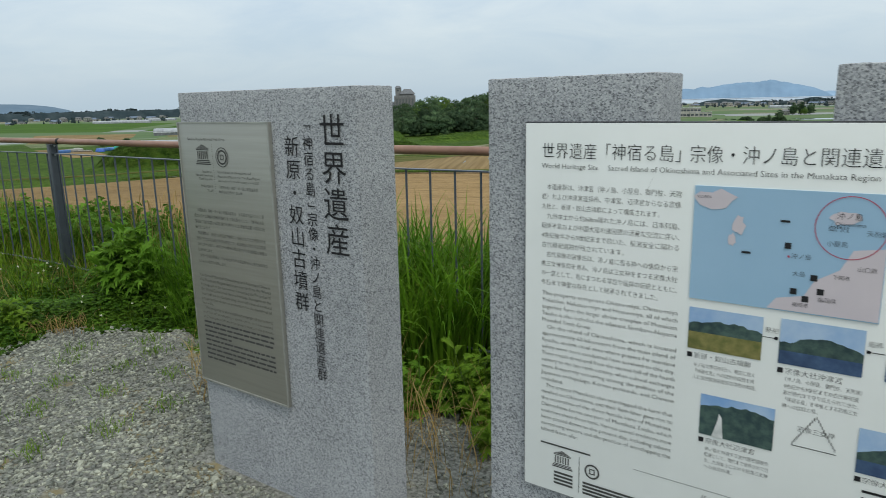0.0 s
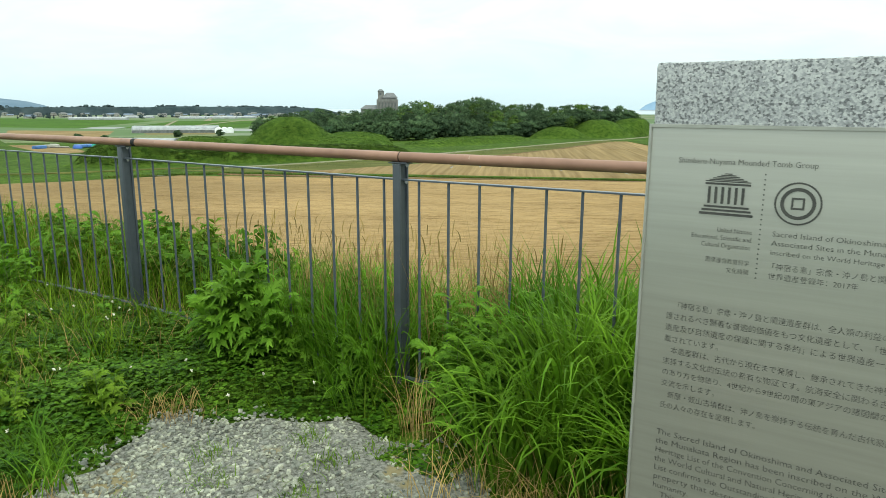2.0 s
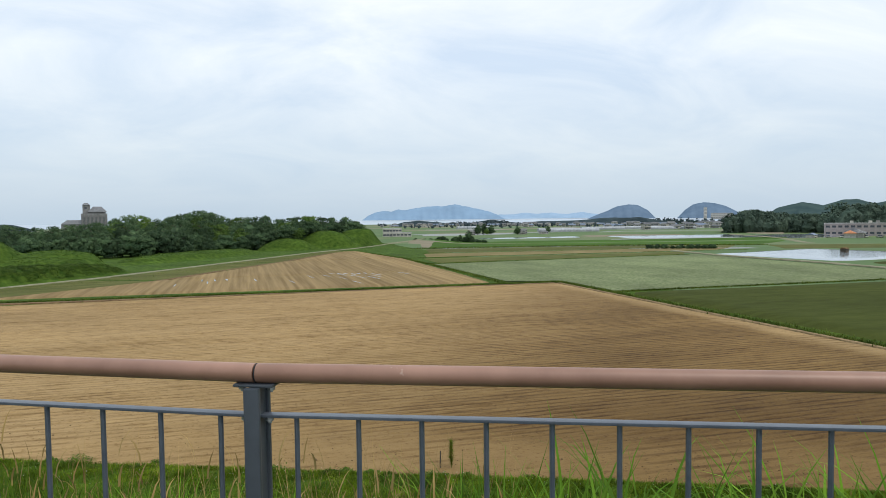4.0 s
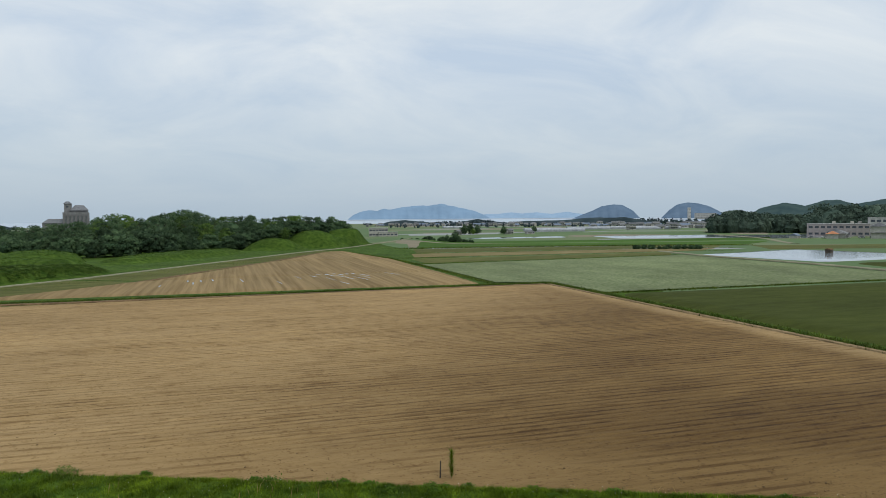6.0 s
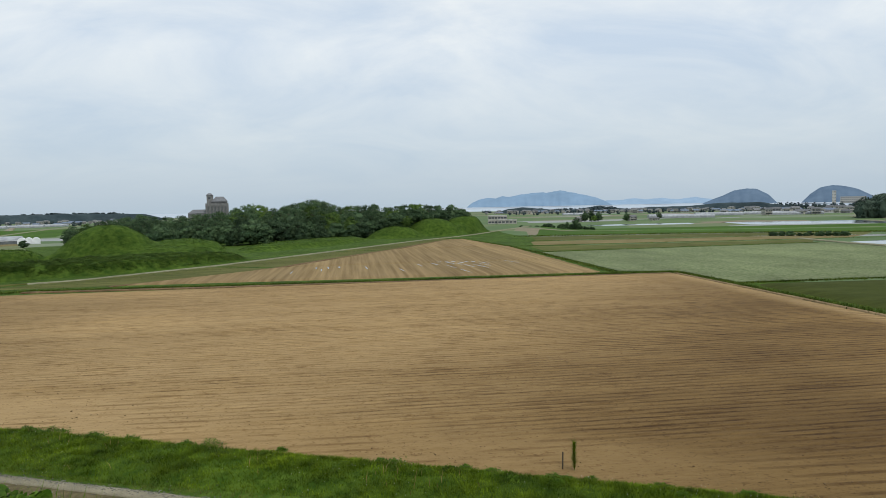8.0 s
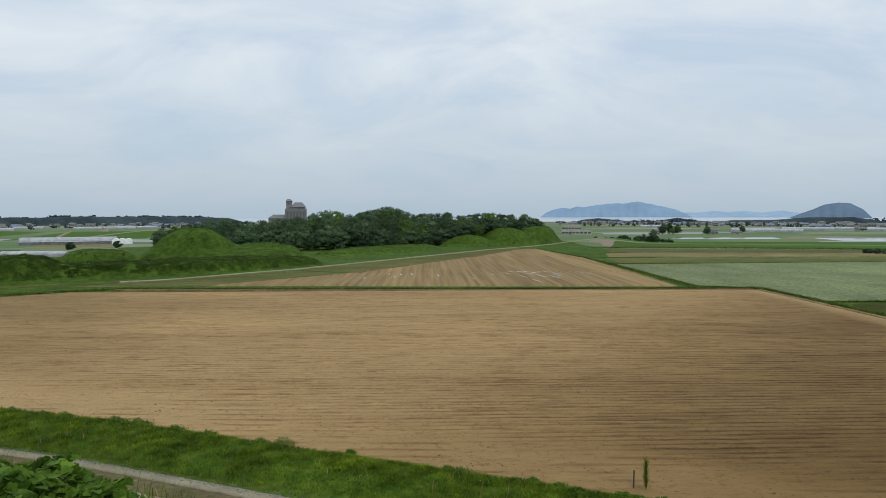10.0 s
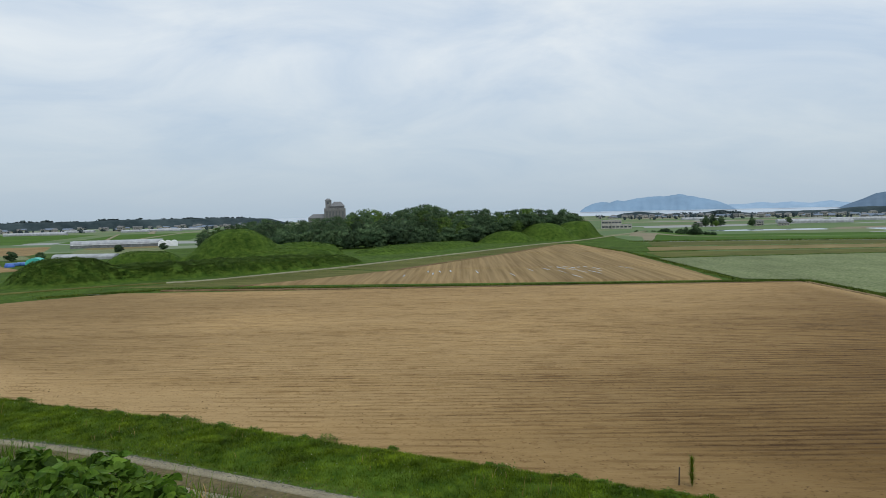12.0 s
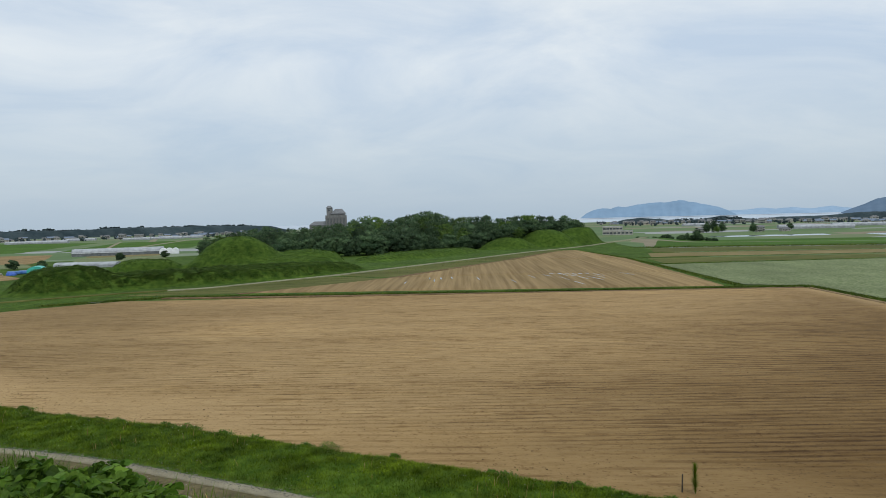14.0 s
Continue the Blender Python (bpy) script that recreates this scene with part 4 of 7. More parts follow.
for a, b, z0, z1 in rest:
    r, u = random.Random(z0), a
    while u < b - 0.01:
        w = r.uniform(0.012, 0.05)
        words.append((u, min(u + w, b), z0, z1))
        u += w + 0.005
words += [(0.1745, 0.1763, 1.185 - 0.0075 * i, 1.187 - 0.0075 * i) for i in range(22)]
lettering("text", lines, plaque, INK_GREY, -0.0135, "dark etched text", bars=words + temple(0.085, 1.120, 0.078), rings=[(0.222, 1.146, 0.0185, 0.0235, 32), (0.222, 1.146, 0.0085, 0.0125, 4), (0.222, 1.146, 0.0290, 0.0315, 40)])

# ---- the information sign on two granite posts ----
sign = thing("information_sign", pose(1.765, -2.198, 0, 0, 0, TURN), "white information board mounted on two grey granite posts", "sign")
granite_slab("stone_post", 0.413, 0.157, 1.354, sign, 0.0)
granite_slab("stone_post", 0.413, 0.157, 1.354, sign, 0.728)
SHEET = Matrix.Translation((-0.0278, 0.0225, -0.0882)) @ Matrix.Diagonal((1.0537, 1.0, 1.0640, 1.0))
backing = part("backing", boxed(0.128, 1.001, -0.0335, -0.0235, 0.400, 1.262, bevel=0.002), BOARD_RIM, sign, "dark backing frame")
backing.matrix_local = SHEET
board = part("board", boxed(0.131, 0.998, -0.036, -0.0335, 0.402, 1.259, bevel=0.0008), BOARD_WHITE, sign, "glossy white printed board")
board.matrix_local = SHEET
F = -0.0375
for text, at, wide in (("世界遺産", 0, 4), ("「神宿る島」", 4.02, 5.45), ("宗像・沖ノ島と関連遺産群", 10, 12)):
    lettering("title", [(text, 0.171 + at * 0.03136, 1.188, 0.036, wide * 0.03136, False)], board, INK, F, "large black heading")
lettering("subtitle", [("World Heritage Site", 0.171, 1.164, 0.0155, 0.130, False)], board, INK, F, "small black English heading")
lettering("subtitle", [("Sacred Island of Okinoshima and Associated Sites in the Munakata Region", 0.322, 1.164, 0.0155, 0.475, False)], board, INK, F, "small black English heading")
JP_B = ["　本遺産群は、沖津宮（沖ノ島、小屋島、御門柱、天狗", "岩）および沖津宮遙拝所、中津宮、辺津宮からなる宗像", "大社と、新原・奴山古墳群によって構成されます。", "　九州本土から約60km離れた沖ノ島には、日本列島、", "朝鮮半島および中国大陸の諸国間の活発な交流に伴い、", "4世紀後半から9世紀末まで続いた、航海安全に関わる", "古代祭祀遺跡が残されています。", "　古代豪族の宗像氏は、沖ノ島に宿る神への信仰から宗", "像三女神信仰を育み、沖ノ島は三女神をまつる宗像大社", "の一部として、島にまつわる禁忌や遥拝の伝統とともに、", "今日まで神聖な存在として継承されてきました。"]
EN_B = ["This property comprises Okitsu-miya, Okitsu-miya", "Yohaisho, Nakatsu-miya and Hetsu-miya, all of which", "together form the larger shrine complex of Munakata", "Taisha; it also includes the adjacent Shimbaru-Nuyama", "Mounded Tomb Group.", "   On the island of Okinoshima, which is located", "approximately 60 kilometers from the main island of", "Kyushu, ancient ritual sites where prayers for maritime", "safety were once conducted have survived to this day.", "These rituals developed from the second half of the fourth", "century to the late ninth century, when cultural exchanges", "were frequently occurring among the polities of the", "Japanese archipelago, Korean peninsula, and Chinese", "mainland.", "   The ancient Munakata clan worshipped the kami that", "dwelled on Okinoshima, and their faith later gave rise to", "the veneration of the three female kami of Munakata.", "Okinoshima forms one part of Munakata Taisha, which", "enshrines these three kami. Various sacred traditions have", "been passed down to the present day, including taboos", "concerning visitors and the practice of worshipping the", "island from afar."]
lines = [(s, 0.172, 1.119 - 0.0213 * i, 0.0140, {2: 0.26, 6: 0.19, 10: 0.265}.get(i, 0.302), False) for i, s in enumerate(JP_B)]
lines += [(s, 0.175, 0.8815 - 0.0157 * i, 0.0132, {4: 0.12, 13: 0.055, 21: 0.095}.get(i, 0.304), False) for i, s in enumerate(EN_B)]
lettering("body_text", lines, board, INK_GREY, F, "black body text in two languages")
emblems = temple(0.205, 0.468, 0.052) + [(0.21, 0.258, 0.452 - 0.009 * i, 0.457 - 0.009 * i) for i in range(4)] + [(0.283, 0.42 - 0.03 * (i % 2), 0.447 - 0.0085 * i, 0.452 - 0.0085 * i) for i in range(4)] + [(0.273, 0.2742, 0.42, 0.51)] + [(0.175, 0.30, 0.520, 0.524)]
lettering("emblem", [], board, INK_GREY, F, "small grey emblem with lines of fine print", bars=emblems, rings=[(0.305, 0.482, 0.014, 0.018, 28), (0.305, 0.482, 0.006, 0.0095, 4)])


def flat_shape(name, pts, mat, parent, front, label=""):
    return raw(name, [(u, front, z) for u, z in pts], [tuple(range(len(pts)))], mat, parent, label)


def blob(u, z, ru, rz, seed, n=14):
    r = random.Random(seed)
    return [(u + ru * math.cos(i * math.tau / n) * r.uniform(0.6, 1.1), z + rz * math.sin(i * math.tau / n) * r.uniform(0.6, 1.1)) for i in range(n)]


chart = part("map", boxed(0.499, 0.818, -0.0385, -0.036, 0.922, 1.143), MAP_SEA, board, "pale blue printed map")
flat_shape("land", blob(0.538, 1.118, 0.045, 0.022, 1) , MAP_LAND, chart, -0.0395)
flat_shape("land", blob(0.582, 1.073, 0.012, 0.022, 2), MAP_LAND, chart, -0.0395)
flat_shape("land", blob(0.572, 1.045, 0.008, 0.014, 3), MAP_LAND, chart, -0.0395)
flat_shape("land", [(0.640, 0.924), (0.655, 0.945), (0.700, 0.955), (0.715, 0.985), (0.752, 1.008), (0.770, 1.045), (0.817, 1.052), (0.817, 0.924)], MAP_LAND, chart, -0.0393)
flat_shape("land", blob(0.752, 1.098, 0.028, 0.014, 5), MAP_LAND, chart, -0.0395)
lettering("ring", [], chart, MAP_RED, -0.0400, "thin red circle on the map", bars=[(0.668, 0.672, 1.022, 1.026)], rings=[(0.762, 1.083, 0.0535, 0.0550, 48)])
place_names = [("沖ノ島", 0.739, 1.098, 0.0135, 0, False), ("Okinoshima", 0.738, 1.086, 0.0095, 0, False), ("御門柱", 0.728, 1.0765, 0.011, 0, False), ("天狗岩", 0.786, 1.072, 0.011, 0, False), ("小屋島", 0.728, 1.050, 0.011, 0, False), ("沖ノ島", 0.674, 1.022, 0.011, 0, False), ("大島", 0.678, 0.990, 0.011, 0, False), ("KOREA", 0.505, 1.120, 0.008, 0, False), ("山口県", 0.778, 1.010, 0.010, 0, False), ("福岡県", 0.722, 0.948, 0.010, 0, False), ("下関市", 0.742, 0.992, 0.009, 0, False), ("福岡市", 0.682, 0.934, 0.009, 0, False)] 
place_marks = [(0.662, 0.673, 1.038, 1.049), (0.708, 0.719, 0.984, 0.995), (0.677, 0.688, 0.956, 0.967), (0.720, 0.731, 0.960, 0.971), (0.697, 0.708, 0.944, 0.955), (0.652, 0.668, 1.085, 1.089), (0.590, 0.606, 1.022, 1.026)]
for line in place_names:
    lettering("place_name", [line], chart, INK, -0.0402)
for mark in place_marks:
    lettering("map_mark", [], chart, INK, -0.0402, bars=[mark])


def picture(u0, u1, z0, z1, kind, seed):
    """A printed landscape photo: sky, far hill line and foreground."""
    r = random.Random(seed)
    w, h = u1 - u0, z1 - z0
    sky_low, hill_low = {"mounds": (0.62, 0.42), "island": (0.45, 0.30), "street": (0.72, 0.0)}[kind]
    n = 16
    top = [z0 + h * (sky_low + 0.22 * max(0, math.sin(math.pi * (i / n) ** 1.2)) * (1 if kind == "island" else 0.5) + 0.03 * r.uniform(-1, 1)) for i in range(n + 1)]
    verts = [(u0 + w * i / n, F, z) for i in range(n + 1) for z in (z1, top[i], z0 + h * hill_low, z0)]
    faces, slots = [], []
    for i in range(n):
        for k in range(3):
            faces.append((i * 4 + k, i * 4 + k + 1, i * 4 + k + 5, i * 4 + k + 4))
            slots.append(k)
    ob = raw("photo", verts, faces, PRINT_SKY, board, {"mounds": "printed photo of green mounds and yellow field", "island": "printed photo of a dark island at sea", "street": "printed photo of a wooded slope with an avenue"}[kind])
    ob.data.materials.append(PRINT_HILL)
    ob.data.materials.append({"mounds": PRINT_FIELD, "island": PRINT_SEA, "street": PRINT_HILL}[kind])
    ob.data.polygons.foreach_set("material_index", slots)
    if kind == "street":
        flat_shape("avenue", [(u0 + w * 0.18, z0), (u0 + w * 0.34, z0), (u0 + w * 0.31, z0 + h * 0.5), (u0 + w * 0.27, z0 + h * 0.6), (u0 + w * 0.25, z0 + h * 0.4)], PRINT_PALE, ob, F - 0.001)
    return ob


picture(0.501, 0.637, 0.819, 0.904, "mounds", 1)
picture(0.667, 0.802, 0.821, 0.907, "island", 2)
picture(0.533, 0.670, 0.642, 0.728, "street", 3)
picture(0.836, 0.971, 0.821, 0.907, "island", 4)
picture(0.808, 0.945, 0.642, 0.728, "island", 5)
cap = [("新原・奴山古墳群", 0.514, 0.801, 0.0135, 0, False), ("沖ノ島で祭祀を行い、現在に続く", 0.514, 0.783, 0.0098, 0.115, False), ("「神宿る島」への信仰の伝統を育", 0.514, 0.770, 0.0098, 0.115, False), ("んだ古代豪族宗像氏の存在の物証。", 0.514, 0.757, 0.0098, 0.120, False), ("宗像大社沖津宮", 0.680, 0.803, 0.0135, 0, False), ("（沖ノ島、小屋島、御門柱、天狗岩）", 0.676, 0.789, 0.0098, 0.130, False), ("4世紀から9世紀までの古代祭祀遺", 0.680, 0.775, 0.0098, 0.122, False), ("跡が現代まで守り伝えられてきた、", 0.680, 0.762, 0.0098, 0.122, False), ("「神宿る島」を中核とする宗像三女", 0.680, 0.749, 0.0098, 0.122, False), ("神への信仰の場。", 0.680, 0.736, 0.0098, 0.06, False),
       ("宗像大社辺津宮", 0.546, 0.625, 0.0135, 0, False), ("沖ノ島と共通する古代祭祀遺跡を", 0.546, 0.609, 0.0098, 0.12, False), ("起源として、現代まで信仰されてき", 0.546, 0.596, 0.0098, 0.12, False), ("た、九州本土における宗像三女神", 0.546, 0.583, 0.0098, 0.12, False), ("への信仰の場。", 0.546, 0.570, 0.0098, 0.055, False), ("祭祀", 0.641, 0.877, 0.0115, 0, False), ("遥拝", 0.806, 0.880, 0.0115, 0, False), ("宗像三女神", 0.709, 0.695, 0.0125, 0, False), ("宗像大社中津宮", 0.820, 0.625, 0.0135, 0, False), ("詳しくはホームページ", 0.545, 0.498, 0.012, 0, False)]
tags = [(0.501, 0.511, 0.801, 0.811), (0.667, 0.677, 0.803, 0.813), (0.533, 0.543, 0.625, 0.635), (0.808, 0.818, 0.625, 0.635), (0.638, 0.662, 0.8660, 0.8675), (0.658, 0.664, 0.8640, 0.8700), (0.806, 0.832, 0.8685, 0.87), (0.805, 0.811, 0.8665, 0.8725), (0.822, 0.945, 0.606, 0.611), (0.822, 0.945, 0.592, 0.597), (0.822, 0.92, 0.578, 0.583), (0.40, 0.9, 0.519, 0.5198)]
tags += [(0.7028 + 0.0033 * i, 0.7042 + 0.0033 * i, 0.6665 + 0.0055 * i, 0.6728 + 0.0055 * i) for i in range(11)] + [(0.7395 + 0.0033 * i, 0.7409 + 0.0033 * i, 0.7248 - 0.0055 * i, 0.7311 - 0.0055 * i) for i in range(11)] + [(0.702, 0.776, 0.664, 0.6655)]
for line in cap:
    lettering("caption", [line], board, INK, F)
for mark in tags[:12]:
    lettering("mark", [], board, INK, F, bars=[mark])
lettering("triangle", [], board, INK, F, "thin triangle diagram", bars=tags[12:])

# ---- the fence ----
POSTS = [(-7.75, 3.55), (-5.82, 2.74), (-3.86, 1.87), (-1.781, 0.931), (0.0, -0.008), (1.725, -0.741), (3.55, -1.50), (5.40, -2.27)]
fence = thing("fence", pose(0, 0, 0), "dark grey metal fence with round brown top rail", "fence")


def post_mesh():
    bm = bmesh.new()
    box(bm, -0.018, 0.018, -0.034, -0.021, -0.25, 1.049, bevel=0.004)
    box(bm, -0.011, 0.011, -0.0215, 0.0215, -0.25, 1.047)
    box(bm, -0.018, 0.018, 0.021, 0.034, -0.25, 1.049, bevel=0.004)
    return bm


def nut(bm, x, y, z0, z1, r=0.0085):
    tube(bm, (x, y, z0), (x, y, z1), r, r, 6)
    tube(bm, (x, y, z0 - 0.005), (x, y, z0), r * 0.5, r * 0.55, 8)
    return bm


shared = {}


def shared_part(name, key, build, mat, parent, m, label=""):
    """A part that shares its mesh with the parts of the same key."""
    if key not in shared:
        ob = part(name, build(), mat, parent, label)
        shared[key] = ob.data
    else:
        ob = new(name, shared[key])
        ob.parent = parent
        tagged(ob, label)
    ob.matrix_local = m
    return ob


for i, (x, y) in enumerate(POSTS):
    a, b = POSTS[max(i - 1, 0)], POSTS[min(i + 1, len(POSTS) - 1)]
    turn = math.degrees(math.atan2(b[1] - a[1], b[0] - a[0]))
    post = shared_part("post", "post", post_mesh, FENCE_GREY, fence, pose(x, y, 0, 0, 0, turn))
    shared_part("bracket", "bracket", lambda: boxed(-0.046, 0.046, -0.024, 0.024, 1.049, 1.055, bevel=0.002), FENCE_GREY, post, pose(0, 0, 0))
    for s in (-1, 1):
        shared_part("bolt", "bolt", lambda: nut(bmesh.new(), 0, 0, 0, 0.009), BOLT, post, pose(0.034 * s, 0, 1.040))
        shared_part("bolt", "bolt", None, BOLT, post, pose(0.029 * s, 0.0, 0.970))

for i, (p, q) in enumerate(zip(POSTS, POSTS[1:])):
    p, q = np.array(p), np.array(q)
    run = float(np.hypot(*(q - p)))
    turn = math.degrees(math.atan2(q[1] - p[1], q[0] - p[0]))
    m = pose(p[0], p[1], 0, 0, 0, turn)
    rail = part("top_rail", tube(bmesh.new(), (0.0015, 0, 1.0765), (run - 0.0015, 0, 1.0765), 0.0215, None, 24), RAIL_BROWN, fence, "round brown handrail")
    rail.matrix_local = m
    bar = part("upper_bar", boxed(0.012, run - 0.012, -0.013, 0.013, 0.979, 0.986, bevel=0.0015), FENCE_BAR, fence)
    bar.matrix_local = m
    bar = part("lower_bar", boxed(0.012, run - 0.012, -0.013, 0.013, 0.098, 0.105, bevel=0.0015), FENCE_BAR, fence)
    bar.matrix_local = m
    wide_joint = i <= 3
    c = 0.10 if wide_joint else 0.0
    ring = part("rail_joint", tube(bmesh.new(), (c, 0, 1.0765), (c + (0.035 if wide_joint else 0.003), 0, 1.0765), 0.0228 if wide_joint else 0.0217, None, 24), DARK_GAP, fence, "black rail joint")
    ring.matrix_local = m
    lead, tail = (0.115, 0.09) if i <= 3 else (0.09, 0.108)
    count = 15 if run > 2.2 else 13
    for j in range(count):
        x = lead + (run - lead - tail) * j / (count - 1)
        shared_part("baluster", "baluster", lambda: tube(bmesh.new(), (0, 0, 0.104), (0, 0, 0.980), 0.0059, None, 8), FENCE_BAR, fence, m @ pose(x, 0, 0))


# ---- trees and woods ----
def crown_mesh(seed, wide_r, tall, clumps, leaves, leaf_size, base):
    r = np.random.RandomState(seed)
    sets = []
    centres = []
    while len(centres) < clumps:
        p = r.uniform(-1, 1, 3)
        if 0.25 < np.linalg.norm(p) < 1:
            k = 1 - 0.35 * max(p[2], 0)
            centres.append((p[0] * wide_r * k, p[1] * wide_r * k, base + tall * (0.5 + 0.5 * p[2])))
    for c in centres:
        size = wide_r * r.uniform(0.26, 0.42)
        d = r.normal(size=(leaves, 3))
        d /= np.linalg.norm(d, axis=1)[:, None]
        d[:, 2] = np.abs(d[:, 2]) * 1.0 - 0.25
        p = np.array(c) + d * size * r.uniform(0.7, 1.1, (leaves, 1)) * (1, 1, 0.8)
        a = r.normal(size=(leaves, 3)) * 0.6
        a -= d * (a * d).sum(1)[:, None] * 0.7
        a /= np.linalg.norm(a, axis=1)[:, None]
        b = np.cross(d, a)
        b /= np.linalg.norm(b, axis=1)[:, None] + 1e-6
        s = leaf_size * r.uniform(0.6, 1.3, (leaves, 1))
        quad = np.stack([p - a * s, p - b * s * 0.7 + d * s * 0.2, p + a * s, p + b * s * 0.7 - d * s * 0.1], 1).reshape(-1, 3)
        sets.append((quad, np.arange(leaves * 4).reshape(-1, 4)))
    n, m = (9, 6) if leaves > 10 else (6, 4)
    u, w = np.meshgrid(np.linspace(0, 2 * math.pi, n + 1), np.linspace(0.05, math.pi - 0.05, m + 1))
    core = np.dstack([np.cos(u) * np.sin(w), np.sin(u) * np.sin(w), np.cos(w)]) * r.uniform(0.58, 0.82, (m + 1, n + 1, 1))
    core[:, -1] = core[:, 0]
    core = core * (wide_r * 0.9, wide_r * 0.9, tall * 0.5) + (0, 0, base + tall * 0.48)
    sets.append((core.reshape(-1, 3), np.array([(j * (n + 1) + i, (j + 1) * (n + 1) + i, (j + 1) * (n + 1) + i + 1, j * (n + 1) + i + 1) for j in range(m) for i in range(n)])))
    return joined(sets)


def tree(name, seed, tall, wide_r, mat, label, category="tree", group="", bare=0.25, leaf_size=0.30):
    t = thing(name, pose(0, 0, 0), label, category, group)
    r = random.Random(seed)
    bm = bmesh.new()
    z, x, y = -0.4, 0.0, 0.0
    for k in range(4):
        nx, ny, nz = x + r.uniform(-0.25, 0.25), y + r.uniform(-0.25, 0.25), -0.4 + tall * 0.8 * (k + 1) / 4
        tube(bm, (x, y, z), (nx, ny, nz), tall * 0.028 * (1 - k * 0.22), tall * 0.028 * (1 - (k + 1) * 0.22), 7, False)
        if k:
            for _ in range(2):
                h = r.uniform(0, math.tau)
                tube(bm, (nx, ny, nz), (nx + wide_r * 0.6 * math.cos(h), ny + wide_r * 0.6 * math.sin(h), nz + tall * 0.12), tall * 0.011, tall * 0.004, 5, False)
        x, y, z = nx, ny, nz
    part("trunk", bm, BARK, t)
    v, f = crown_mesh(seed, wide_r, tall * (1 - bare), 46, 64, leaf_size * 0.9, tall * bare)
    raw("crown", v, f, mat, t)
    return t


def stand(x, y, scale, turn, dz=0.0):
    return pose(x, y, float(ground_z(x, y)) + dz, 0, 0, turn) @ Matrix.Diagonal((scale, scale, scale, 1))


def put_copy(ob, x, y, scale, turn, dz=0.0):
    """A scaled copy of a thing that stands at the origin."""
    c = copy_thing(ob, pose(x, y, float(ground_z(x, y)) + dz, 0, 0, turn))
    c.scale = (scale, scale, scale)
    return c


kinds = [tree("tree", 11, 12, 4.6, CROWN, "dense dark green broadleaf tree of the wooded rise", "tree", "trees of the wooded rise", 0.06),
         tree("tree", 12, 11, 5.0, CROWN, "dense dark green broadleaf tree of the wooded rise", "tree", "trees of the wooded rise", 0.05),
         tree("tree", 13, 13, 4.2, CROWN, "dense dark green broadleaf tree of the wooded rise", "tree", "trees of the wooded rise", 0.08),
         tree("tree", 14, 10, 4.8, CROWN_LIGHT, "lighter green broadleaf tree of the wooded rise", "tree", "trees of the wooded rise", 0.05),
         tree("tree", 15, 12, 4.5, CROWN, "dense dark green broadleaf tree of the wooded rise", "tree", "trees of the wooded rise", 0.06)]
shrub = tree("shrub", 16, 4.5, 2.6, CROWN, "rounded dark green shrub at the edge of the wood", "shrub", "shrubs at the edge of the wood", 0.05, 0.28)

# the skyline of the wood, as seen from the terrace: bearing in degrees and the height of the tree tops in metres at that place
SKYLINE = [(-21, -4.0), (-18.5, -2.2), (-16.5, -0.3), (-14.5, -1.5), (-12.6, -0.8), (-11, -0.2), (-9.5, 1.0), (-8.1, 3.0), (-7, 2.2), (-6.2, 0.6), (-5, 2.6), (-3.1, 4.6), (-1.8, 3.0), (-1, 1.2), (0.5, 1.8), (1.9, 2.0), (3, 0.6), (4, 1.4), (5.5, 1.8), (6.4, 1.2), (7.5, 1.0), (8.4, 1.2), (9.2, -0.4), (9.9, -3.2)]
rng = random.Random(5)
first = set()
for row, (dist, drop) in enumerate([(256, 7.6), (263, 5.4), (272, 2.8), (283, 1.0), (296, 0.0), (310, 0.0)]):
    b = -21.0
    while b < 10.0:
        bb = b + rng.uniform(-0.3, 0.3)
        top = float(np.interp(bb, [s[0] for s in SKYLINE], [s[1] for s in SKYLINE])) - drop * rng.uniform(0.6, 1.2) + (0.0 if row > 3 else rng.uniform(-0.8, 0.3))
        d = dist + rng.uniform(-5, 5) + (30 if bb > 5 else 0)
        x, y = d * math.sin(math.radians(bb)) - 0.5, d * math.cos(math.radians(bb)) - 0.5
        g = float(ground_z(x, y))
        k = rng.randrange(len(kinds)) if bb > -4 or rng.random() < 0.3 else rng.choice([0, 1, 2, 4])
        tall = top - g
        native = [12, 11, 13, 10, 12][k] * 0.98
        s = max(0.45, tall / native)
        if k not in first:
            kinds[k].matrix_world = pose(x, y, g, 0, 0, rng.uniform(0, 360)) @ Matrix.Diagonal((s, s, s, 1))
            first.add(k)
        else:
            put_copy(kinds[k], x, y, s, rng.uniform(0, 360))
        b += rng.uniform(0.75, 1.15)
b = -19.5
shrub_placed = False
while b < 9.5:
    d = 250 + rng.uniform(-4, 5) + max(0, b - 3) * 5.5
    x, y = d * math.sin(math.radians(b)), d * math.cos(math.radians(b))
    s = rng.uniform(0.7, 1.35)
    if not shrub_placed:
        shrub.matrix_world = stand(x, y, s, 0)
        shrub_placed = True
    else:
        put_copy(shrub, x, y, s, rng.uniform(0, 360))
    b += rng.uniform(0.55, 1.0)
# taller bushes that step down towards the embankment
b = -15.0
while b < -3.5:
    d = rng.uniform(221, 243)
    put_copy(shrub, d * math.sin(math.radians(b)), d * math.cos(math.radians(b)), rng.uniform(1.1, 1.6), rng.uniform(0, 360))
    b += rng.uniform(0.4, 0.7)

